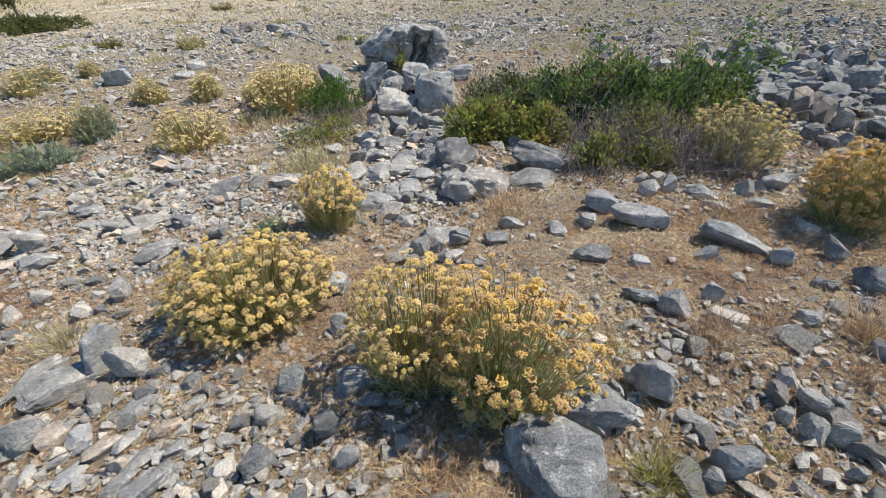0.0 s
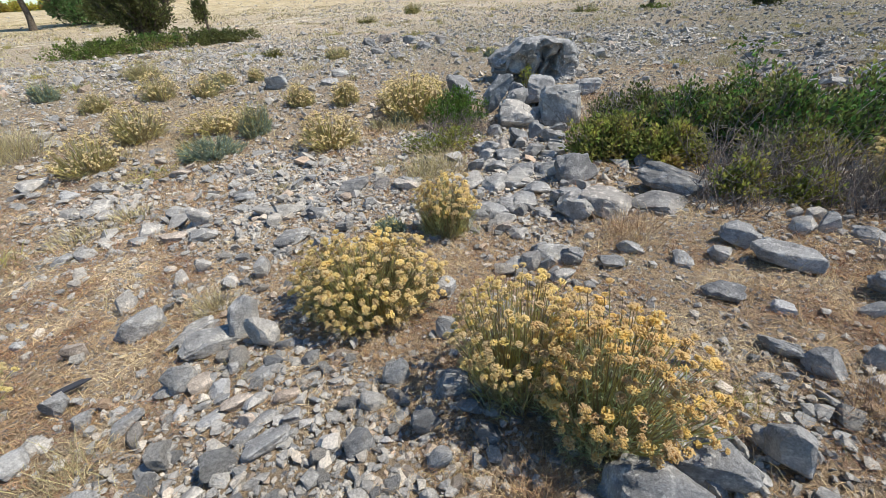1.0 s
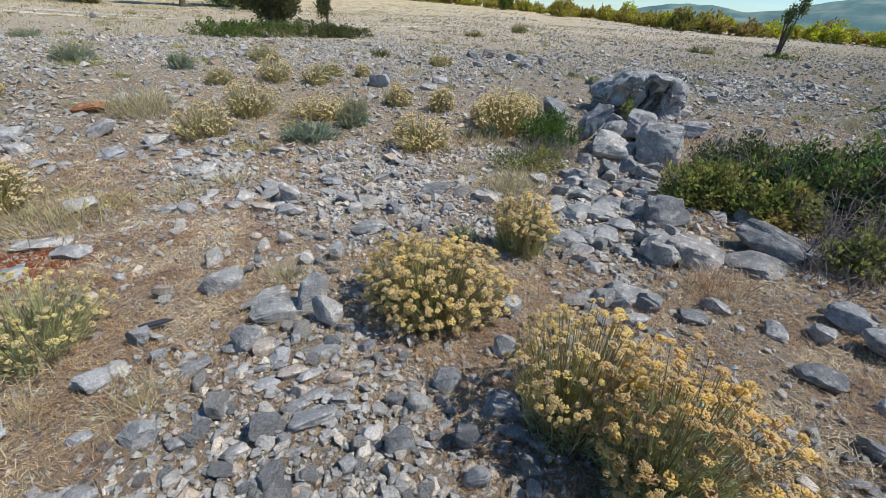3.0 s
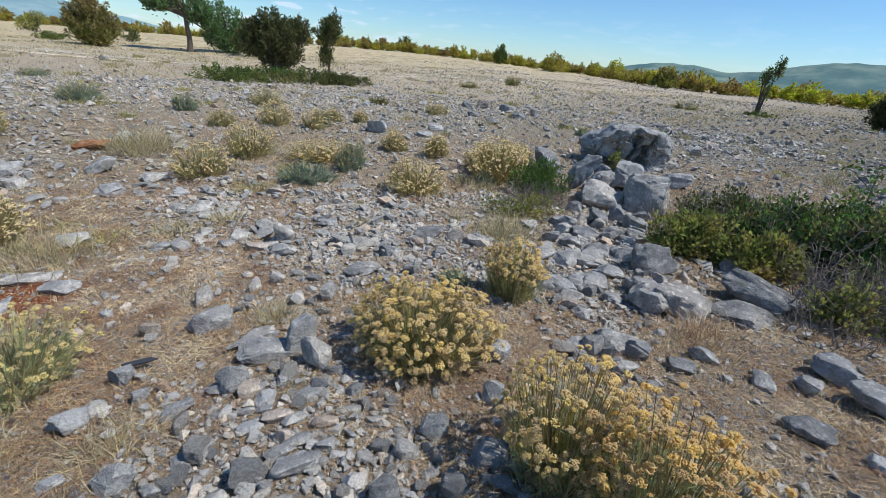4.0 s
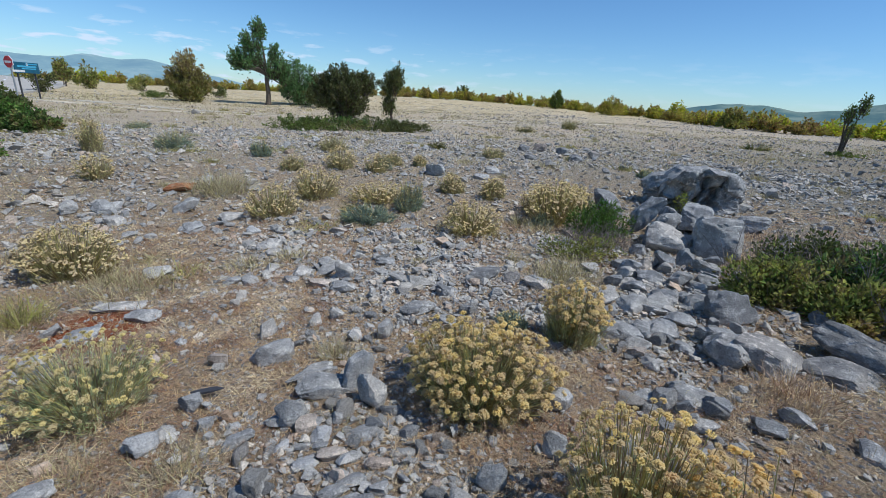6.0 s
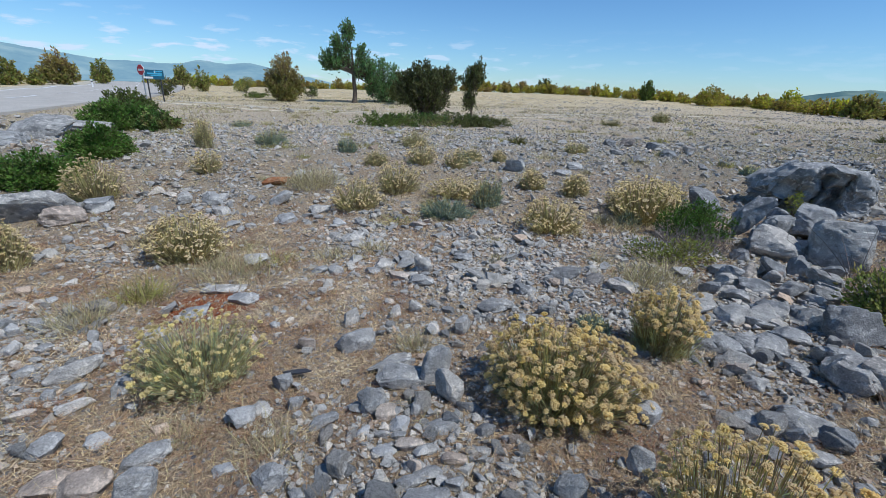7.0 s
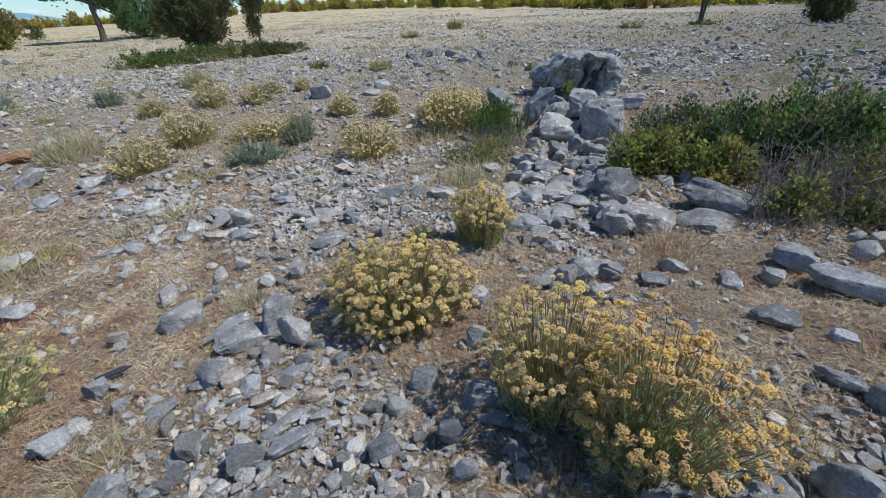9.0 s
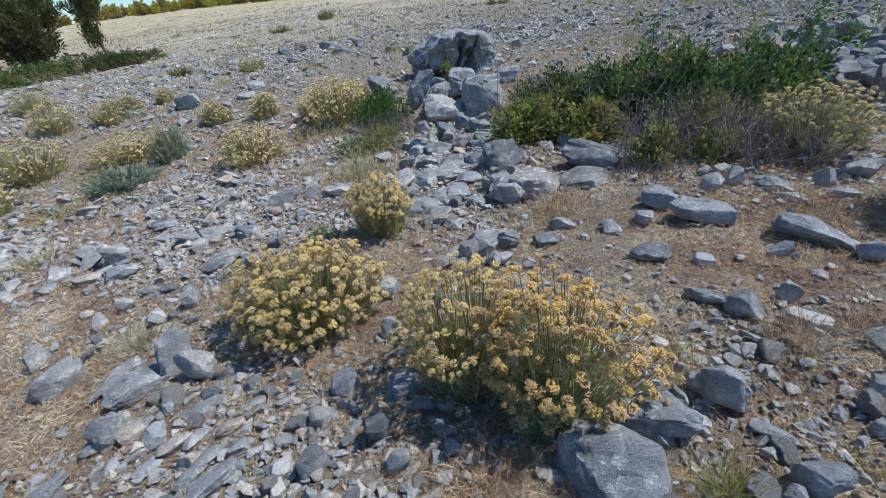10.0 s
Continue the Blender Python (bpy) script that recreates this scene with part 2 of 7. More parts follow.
def plain_leaf(name, stops, through=0.25, hue=0.03, val=0.35, each=0.0, hue_each=0.03, top=None):
    n = Nodes(name)
    r = n.island()
    col = n.ramp(n.noise(n.coords(), 3.0, 3), stops)
    if top:
        sep = n.nt.nodes.new("ShaderNodeSeparateXYZ")
        n.link(n.coords(), sep.inputs[0])
        up = n.add("MapRange", From_Min=top[1], From_Max=top[2])
        n.link(sep.outputs["Z"], up.inputs["Value"])
        col = n.mix(up.outputs["Result"], col, top[0])
    col = n.vary(col, r, hue, 0.1, val)
    if each:
        col = n.vary(col, n.each(), hue_each, 0.1, each)
    return n.leafy(col, through)


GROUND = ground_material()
STRAW = plain_leaf("dry_grass", [(0.36, (0.36, 0.22, 0.13)), (0.48, (0.50, 0.36, 0.22)), (0.62, (0.66, 0.53, 0.35))], 0.15, 0.02, 0.45)
RUSTGRASS = plain_leaf("reddish_dry_grass", [(0.36, (0.30, 0.16, 0.09)), (0.5, (0.46, 0.28, 0.16)), (0.64, (0.60, 0.43, 0.27))], 0.15, 0.02, 0.4)
TUFT = plain_leaf("bleached_grass", [(0.35, (0.34, 0.29, 0.15)), (0.6, (0.55, 0.47, 0.28))], 0.2, 0.02, 0.35)
GREENGRASS = plain_leaf("yellow_green_grass", [(0.35, (0.26, 0.25, 0.07)), (0.6, (0.46, 0.40, 0.15))], 0.25, 0.03, 0.3)
GOLD = plain_leaf("golden_flowers", [(0.35, (0.70, 0.53, 0.20)), (0.5, (0.80, 0.63, 0.27)), (0.65, (0.84, 0.71, 0.37))], 0.42, 0.008, 0.12, 0.18, 0.010)
GOLD_DEEP = plain_leaf("deep_golden_flowers", [(0.35, (0.70, 0.48, 0.16)), (0.5, (0.79, 0.57, 0.22)), (0.65, (0.84, 0.66, 0.30))], 0.42, 0.008, 0.12, 0.16, 0.010)
STRAWFLOWER = plain_leaf("straw_yellow_flowers", [(0.35, (0.58, 0.46, 0.23)), (0.6, (0.72, 0.59, 0.34))], 0.35, 0.010, 0.2)
GOLD_PALE = plain_leaf("faded_yellow_flowers", [(0.35, (0.62, 0.50, 0.20)), (0.6, (0.78, 0.66, 0.31))], 0.35, 0.008, 0.12, 0.18, 0.010)
STEM = plain_leaf("flower_stems", [(0.35, (0.42, 0.37, 0.17)), (0.6, (0.64, 0.54, 0.29))], 0.5, 0.03, 0.4)
FADED = plain_leaf("faded_straw_leaves", [(0.35, (0.40, 0.37, 0.20)), (0.6, (0.60, 0.54, 0.32))], 0.5, 0.03, 0.35)
SILVER = plain_leaf("grey_green_leaves", [(0.35, (0.26, 0.30, 0.14)), (0.6, (0.46, 0.47, 0.26))], 0.5, 0.03, 0.4)
SAGE = plain_leaf("pale_sage_leaves", [(0.35, (0.38, 0.43, 0.22)), (0.6, (0.60, 0.61, 0.36))], 0.5, 0.03, 0.35)
SILVERGREY = plain_leaf("silver_grey_leaves", [(0.35, (0.24, 0.30, 0.22)), (0.6, (0.42, 0.48, 0.36))], 0.4, 0.02, 0.3)
GREEN = plain_leaf("shrub_leaves", [(0.34, (0.07, 0.115, 0.03)), (0.45, (0.13, 0.18, 0.05)), (0.55, (0.23, 0.25, 0.075)), (0.66, (0.34, 0.25, 0.11))], 0.4, 0.045, 0.65)
BRIGHT = plain_leaf("bright_green_leaves", [(0.35, (0.085, 0.15, 0.028)), (0.6, (0.19, 0.27, 0.06))], 0.35, 0.03, 0.45)
LIME = plain_leaf("yellow_green_leaves", [(0.35, (0.19, 0.22, 0.055)), (0.5, (0.31, 0.31, 0.085)), (0.62, (0.46, 0.37, 0.13))], 0.45, 0.035, 0.5)
OLIVE = plain_leaf("dark_olive_leaves", [(0.35, (0.09, 0.115, 0.033)), (0.6, (0.19, 0.205, 0.065))], 0.38, 0.03, 0.45, 0.2, 0.02)
RUSSET = plain_leaf("russet_green_leaves", [(0.35, (0.18, 0.19, 0.05)), (0.5, (0.27, 0.26, 0.07)), (0.65, (0.38, 0.29, 0.10))], 0.35, 0.03, 0.4, 0.15, 0.02, ((0.44, 0.32, 0.12), 0.9, 3.6))
HEDGE = plain_leaf("hedge_leaves", [(0.35, (0.30, 0.29, 0.055)), (0.5, (0.43, 0.38, 0.085)), (0.65, (0.55, 0.37, 0.10))], 0.4, 0.03, 0.4, 0.25, 0.03)
TREELEAF = plain_leaf("tree_leaves", [(0.35, (0.12, 0.20, 0.07)), (0.6, (0.21, 0.31, 0.12))], 0.4, 0.03, 0.45)


def bark_material(name, a, b):
    n = Nodes(name)
    c = n.coords()
    return n.surface(n.vary(n.ramp(n.noise(c, 20, 6), [(0.35, a), (0.65, b)]), n.island(), 0.01, 0.1, 0.3), 0.9, n.bump(n.noise(c, 60, 5), 0.5, 0.01), 0.2)


BARK = bark_material("bark", (0.07, 0.055, 0.04), (0.17, 0.14, 0.11))
TWIG = bark_material("grey_twigs", (0.15, 0.12, 0.10), (0.33, 0.28, 0.24))


def paint(name, color, rough=0.5, metal=0.0, wear=0.15):
    n = Nodes(name)
    c = n.coords()
    return n.surface(n.mix(n.gray(n.noise(c, 14, 5), 0.4, 0.7), color, tuple(v * (1 - wear) for v in color)), rough, None, 0.4, metal)


def asphalt_material():
    n = Nodes("worn_asphalt")
    c = n.coords()
    col = n.ramp(n.noise(c, 0.8, 6, 0.7), [(0.35, (0.47, 0.44, 0.39)), (0.65, (0.56, 0.525, 0.465))])
    col = n.mix(n.gray(n.noise(c, 90, 4), 0.4, 0.65), n.mix(0.35, col, (0.12, 0.12, 0.12)), col)
    return n.surface(col, 0.85, n.bump(n.noise(c, 140, 4), 0.4, 0.005), 0.05)


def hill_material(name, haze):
    """Far wooded hills as a backdrop: haze of kilometres of air, added as faint blue emission."""
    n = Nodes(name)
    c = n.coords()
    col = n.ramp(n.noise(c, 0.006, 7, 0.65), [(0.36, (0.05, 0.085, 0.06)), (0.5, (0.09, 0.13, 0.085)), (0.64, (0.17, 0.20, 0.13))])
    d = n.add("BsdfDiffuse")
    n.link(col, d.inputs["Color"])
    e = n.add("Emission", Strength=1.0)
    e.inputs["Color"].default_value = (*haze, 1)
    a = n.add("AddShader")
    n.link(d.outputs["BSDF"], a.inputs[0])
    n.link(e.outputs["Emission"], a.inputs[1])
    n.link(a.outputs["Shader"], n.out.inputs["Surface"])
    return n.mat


ASPHALT = asphalt_material()
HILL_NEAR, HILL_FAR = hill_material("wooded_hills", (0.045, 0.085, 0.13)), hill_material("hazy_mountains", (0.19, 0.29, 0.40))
WHITE, RED, BLUE = paint("white_paint", (0.75, 0.75, 0.73)), paint("red_sign_face", (0.50, 0.03, 0.04)), paint("blue_sign_face", (0.012, 0.10, 0.17))
STEEL, BLACK, SIGNBLUE = paint("galvanised_steel", (0.42, 0.43, 0.44), 0.45, 0.8), paint("dark_metal", (0.05, 0.05, 0.055)), paint("light_blue_lettering", (0.10, 0.42, 0.62))
TRACK = stone_material("track_dust", (0.46, 0.40, 0.30), (0.56, 0.50, 0.38), (0.63, 0.57, 0.45), (0.6, 0.56, 0.48), False)


# ---- mesh helpers ----
def mesh(name, verts, tris, mat, smooth=False, crisp=0.0):
    """A triangle mesh from arrays; crisp keeps edges sharper than that angle."""
    verts, tris = np.asarray(verts, np.float32).reshape(-1, 3), np.asarray(tris, np.int32).reshape(-1, 3)
    me = bpy.data.meshes.new(name)
    me.vertices.add(len(verts))
    me.vertices.foreach_set("co", verts.ravel())
    me.loops.add(3 * len(tris))
    me.loops.foreach_set("vertex_index", tris.ravel())
    me.polygons.add(len(tris))
    me.polygons.foreach_set("loop_start", np.arange(len(tris), dtype=np.int32) * 3)
    me.polygons.foreach_set("use_smooth", np.full(len(tris), smooth))
    me.update(calc_edges=True)
    if crisp:
        me.set_sharp_from_angle(angle=radians(crisp))
    me.materials.append(mat)
    return me


def merge(parts):
    """Join pairs of vertices and triangles."""
    vs, fs, n = [], [], 0
    for v, f in parts:
        v, f = np.asarray(v, float).reshape(-1, 3), np.asarray(f, int).reshape(-1, 3)
        vs.append(v), fs.append(f + n)
        n += len(v)
    return np.concatenate(vs), np.concatenate(fs)


def part(name, vf, mat, parent, label="", smooth=False, kind=""):
    ob = new(name, mesh(name, *vf, mat, smooth))
    ob.parent = parent
    return tagged(ob, label, kind=kind)


def empty(name, x, y, z, turn=0.0, scale=1.0):
    ob = new(name)
    ob.empty_display_size = 0.1
    ob.matrix_basis = pose(x, y, z, 0, 0, turn) @ Matrix.Scale(scale, 4)
    return ob


def bm_arrays(bm):
    bmesh.ops.triangulate(bm, faces=bm.faces)
    bm.verts.ensure_lookup_table()
    v = np.array([tuple(p.co) for p in bm.verts])
    f = np.array([[p.index for p in q.verts] for q in bm.faces])
    bm.free()
    return v, f


def box(cx, cy, cz, sx, sy, sz, bevel=0.0):
    bm = bmesh.new()
    bmesh.ops.create_cube(bm, size=1.0, matrix=Matrix.Translation((cx, cy, cz)) @ Matrix.Diagonal((sx, sy, sz, 1)))
    if bevel:
        bmesh.ops.bevel(bm, geom=list(bm.edges), offset=bevel, segments=2, affect="EDGES", profile=0.6)
    return bm_arrays(bm)


def wavy(p, scale, seed, count=7):
    """Smooth noise of points (n, k), about -1 to 1."""
    g = np.random.default_rng(seed)
    out = np.zeros(len(p))
    for _ in range(count):
        d = g.normal(size=p.shape[1])
        d *= g.uniform(0.6, 1.6) / np.linalg.norm(d)
        out += np.sin(p @ d * scale + g.uniform(0, 6.3))
    return out / math.sqrt(count)


def tubes(paths, radii, sides=3):
    """Many tubes: paths (n, k, 3), radii (k,) or (n, k)."""
    n, k, _ = paths.shape
    radii = np.broadcast_to(radii, (n, k))
    along = paths[:, -1] - paths[:, 0]
    along /= np.linalg.norm(along, axis=1, keepdims=True) + 1e-9
    ref = np.where(np.abs(along[:, 2:3]) > 0.9, np.array([[1.0, 0, 0]]), np.array([[0, 0, 1.0]]))
    u = np.cross(along, ref)
    u /= np.linalg.norm(u, axis=1, keepdims=True)
    w = np.cross(along, u)
    a = np.arange(sides) * 2 * np.pi / sides
    ring = u[:, None, :] * np.cos(a)[None, :, None] + w[:, None, :] * np.sin(a)[None, :, None]
    v = paths[:, :, None, :] + ring[:, None, :, :] * radii[:, :, None, None]
    i = np.arange(n)[:, None, None] * k * sides + np.arange(k - 1)[None, :, None] * sides
    j = np.arange(sides)[None, None, :]
    jn = (j + 1) % sides
    q = np.stack([i + j, i + jn, i + sides + jn, i + sides + j], -1).reshape(-1, 4)
    return v.reshape(-1, 3), np.concatenate([q[:, [0, 1, 2]], q[:, [0, 2, 3]]])


def bent(start, end, lift, k=4, sag=0.5):
    """Curved paths from start to end (n, 3), which leave upwards by lift (n,)."""
    t = np.linspace(0, 1, k)[None, :, None]
    mid = start * sag + end * (1 - sag)
    mid = mid + np.stack([np.zeros_like(lift), np.zeros_like(lift), lift], -1)
    return (1 - t) ** 2 * start[:, None] + 2 * t * (1 - t) * mid[:, None] + t ** 2 * end[:, None]


def unit(v):
    return v / (np.linalg.norm(v, axis=-1, keepdims=True) + 1e-9)


def leaves(at, way, length, width, g, fold=0.25):
    """Pointed, folded leaves: at, way (n, 3), length and width (n,)."""
    n = len(at)
    side = unit(np.cross(way, g.normal(size=(n, 3))))
    up = np.cross(side, way)
    length, width = np.broadcast_to(length, n)[:, None], np.broadcast_to(width, n)[:, None]
    mid = at + way * length * 0.45 - up * width * fold
    v = np.stack([at, mid + side * width * 0.5, at + way * length, mid - side * width * 0.5], 1)
    i = np.arange(n)[:, None] * 4
    f = np.concatenate([i + np.array([[0, 1, 2]]), i + np.array([[0, 2, 3]])], 0)
    return v.reshape(-1, 3), f


def blades(at, way, length, width, droop, g):
    """Grass blades of two pieces that taper and droop."""
    n = len(at)
    side = unit(np.cross(way, np.array([0, 0, 1.0]) + g.normal(size=(n, 3)) * 0.5)) * np.broadcast_to(width, n)[:, None] * 0.5
    length = np.broadcast_to(length, n)[:, None]
    m = at + way * length * 0.55
    flat = way * np.array([1.0, 1.0, 0.0])
    e = at + way * length * 0.9 + flat * length * 0.15 - np.array([0, 0, 1.0]) * length * np.broadcast_to(droop, n)[:, None]
    v = np.stack([at - side, at + side, m - side * 0.8, m + side * 0.8, e], 1)
    i = np.arange(n)[:, None] * 5
    f = np.concatenate([i + np.array([[0, 1, 3]]), i + np.array([[0, 3, 2]]), i + np.array([[2, 3, 4]])], 0)
    return v.reshape(-1, 3), f


# ---- the lie of the land ----
def land(x, y):
    """Height of the ground (arrays or numbers)."""
    x, y = np.asarray(x, float), np.asarray(y, float)
    r = np.hypot(x, y)
    w = np.clip((10 - r) / 6.5, 0, 1)
    w = w * w * (3 - 2 * w)
    z = w * (0.058 * x - 0.055 * y)
    z = z + 0.95 * np.exp(-((x + 20) / 30) ** 2 - ((y - 80) / 36) ** 2)
    p = np.stack([x.ravel(), y.ravel()], 1)
    near = np.clip((14 - r) / 8, 0, 1)
    z = z + (near * (0.011 * wavy(p, 5.5, 3).reshape(x.shape) + 0.006 * wavy(p, 17, 4).reshape(x.shape)))
    z = z + np.clip((r - 6) / 20, 0, 1) * np.clip((150 - r) / 60, 0, 1) * 0.05 * wavy(p, 0.5, 5).reshape(x.shape)
    out = np.clip((r - 105) / 300, 0, 1)
    return z - 24 * out * out * (3 - 2 * out)


def land_at(x, y):
    return float(land(np.array([x]), np.array([y]))[0])


ang = np.radians(np.concatenate([np.arange(-100, 100, 0.6), np.arange(100, 260, 8)]))
rad = np.concatenate([[0.0], 0.15 * 1.052 ** np.arange(0, 204)])
gx, gy = rad[:, None] * np.sin(ang)[None], rad[:, None] * np.cos(ang)[None]
gv = np.stack([gx, gy, land(gx, gy)], -1).reshape(-1, 3)
na = len(ang)
gi = np.arange(len(rad) - 1)[:, None] * na
gj = np.arange(na)[None]
gq = np.stack([gi + gj, gi + na + gj, gi + na + (gj + 1) % na, gi + (gj + 1) % na], -1).reshape(-1, 4)
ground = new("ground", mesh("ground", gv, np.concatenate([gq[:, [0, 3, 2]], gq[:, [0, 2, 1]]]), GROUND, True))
tagged(ground, "dry stony soil with straw litter and grey stone chips", "ground", kind="structure")


# ---- far hills ----
def hill_range(name, az0, az1, dist, base, crest, label, seed, mat):
    az = np.radians(np.linspace(az0, az1, 240))
    elev = np.interp(np.degrees(az), *zip(*crest))
    elev = np.convolve(np.pad(elev, 2, "edge"), np.array([1, 2, 3, 2, 1]) / 9, "valid")
    elev += 0.05 * wavy(np.degrees(az)[:, None], 1.1, seed) + 0.02 * wavy(np.degrees(az)[:, None], 4.0, seed + 1)
    top = np.tan(np.radians(np.maximum(elev, -0.7))) * dist + 1.4
    steps = np.linspace(0, 1, 24)
    s = steps[:, None]
    d = dist * (0.72 + 0.28 * s)
    shape = 0.15 * s + 0.85 * s * s * (3 - 2 * s)
    z = base + (top[None] - base) * shape
    rough = wavy(np.stack([np.repeat(np.degrees(az)[None], 24, 0).ravel(), (s * 30 + 0 * az[None]).ravel()], 1), 0.9, seed + 2).reshape(24, 240)
    z = z + rough * 9 * s * (1 - s) * 4
    v = np.stack([d * np.sin(az)[None], d * np.cos(az)[None], z], -1)
    back_edge = np.stack([dist * 1.3 * np.sin(az), dist * 1.3 * np.cos(az), np.full(240, base)], -1)[None]
    v = np.concatenate([v, back_edge]).reshape(-1, 3)
    i, j = np.arange(24)[:, None] * 240, np.arange(239)[None]
    q = np.stack([i + j, i + j + 1, i + 240 + j + 1, i + 240 + j], -1).reshape(-1, 4)
    ob = new(name, mesh(name, v, np.concatenate([q[:, [0, 1, 2]], q[:, [0, 2, 3]]]), mat, True))
    return tagged(ob, label, "hills", kind="structure")


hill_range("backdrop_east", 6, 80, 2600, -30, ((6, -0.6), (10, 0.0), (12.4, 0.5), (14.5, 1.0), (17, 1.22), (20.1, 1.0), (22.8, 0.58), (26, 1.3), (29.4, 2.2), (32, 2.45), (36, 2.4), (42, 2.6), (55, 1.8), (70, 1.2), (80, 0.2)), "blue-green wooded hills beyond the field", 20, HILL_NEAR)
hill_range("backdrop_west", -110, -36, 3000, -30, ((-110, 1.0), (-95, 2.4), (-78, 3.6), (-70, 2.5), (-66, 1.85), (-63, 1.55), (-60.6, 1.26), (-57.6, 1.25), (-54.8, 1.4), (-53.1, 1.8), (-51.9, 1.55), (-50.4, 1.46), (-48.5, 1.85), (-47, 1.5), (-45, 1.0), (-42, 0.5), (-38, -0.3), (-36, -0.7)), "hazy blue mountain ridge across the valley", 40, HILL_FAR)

# ---- road, verge and track ----
def strip(name, points, half, mat, lift, label, category, offset=0.0, dash=None, ragged=0.0, kind="structure"):
    """A ribbon along a smooth line of points, laid on the land."""
    p = np.array(points, float)
    t = np.linspace(0, len(p) - 1, 160)
    c = np.stack([np.interp(t, np.arange(len(p)), p[:, k]) for k in (0, 1)], 1)
    ker = np.ones(19) / 19
    pad = np.concatenate([np.repeat(c[:1], 9, 0), c, np.repeat(c[-1:], 9, 0)])
    c = np.stack([np.convolve(pad[:, k], ker, "valid") for k in (0, 1)], 1)
    way = unit(np.gradient(c, axis=0))
    nrm = np.stack([-way[:, 1], way[:, 0]], 1)
    across = np.linspace(-half, half, 5)
    rag = ragged * np.stack([wavy(c, 1.7, 60 + k) for k in range(5)], 1)
    pos = c[:, None] + nrm[:, None] * (offset + across[None] + rag)[..., None]
    z = land(pos[..., 0], pos[..., 1]) + lift
    v = np.concatenate([pos, z[..., None]], -1)
    run = np.concatenate([[0], np.cumsum(np.linalg.norm(np.diff(c, axis=0), axis=1))])
    i, j = np.arange(159)[:, None] * 5, np.arange(4)[None]
    q = np.stack([i + j, i + 5 + j, i + 6 + j, i + 1 + j], -1)
    if dash:
        q = q[(run[:-1] % (2 * dash)) < dash]
    q = q.reshape(-1, 4)
    v = np.concatenate([v.reshape(-1, 3), v.reshape(-1, 3) - np.array([0, 0, lift + 0.12])])
    n = 160 * 5
    tr = np.concatenate([q[:, [0, 1, 2]], q[:, [0, 2, 3]], q[:, [2, 1, 0]] + n, q[:, [3, 2, 0]] + n])
    # skirts
    e = np.concatenate([np.stack([i + 0 * j[:, :1], i + 5 + 0 * j[:, :1]], -1).reshape(-1, 2), np.stack([i + 4, i + 9], -1).reshape(-1, 2)])
    if not dash:
        tr = np.concatenate([tr, np.stack([e[:, 0], e[:, 1], e[:, 1] + n], 1), np.stack([e[:, 0], e[:, 1] + n, e[:, 0] + n], 1)])
    ob = new(name, mesh(name, v, tr, mat))
    return tagged(ob, label, category, kind=kind)


ROAD = [(-3, -32), (-12, -12), (-20, 0.5), (-28.4, 10.2), (-35.1, 16.7), (-41, 22), (-56, 33.5), (-78, 47), (-120, 70)]
strip("road", ROAD, 5.0, ASPHALT, 0.10, "pale worn asphalt road", "road")
strip("road_marking_centre", ROAD, 0.09, WHITE, 0.108, "white dashed centre line on the road", "road marking", dash=3.0)
strip("road_marking_edge", ROAD, 0.08, WHITE, 0.108, "white edge line of the road", "road marking", offset=4.65)
strip("verge", ROAD, 1.1, TRACK, 0.06, "pale gravel verge of the road", "verge", offset=6.05, ragged=0.15)
TRACKWAY = [(-40, 13), (-26, 15.8), (-15.2, 17.2), (-9.5, 20.6), (-5, 27), (3, 38)]
strip("dirt_track_1", TRACKWAY, 0.28, TRACK, 0.012, "pale dusty wheel rut across the field", "dirt track", offset=0.75, ragged=0.12)
strip("dirt_track_2", TRACKWAY, 0.28, TRACK, 0.012, "pale dusty wheel rut across the field", "dirt track", offset=-0.75, ragged=0.12)


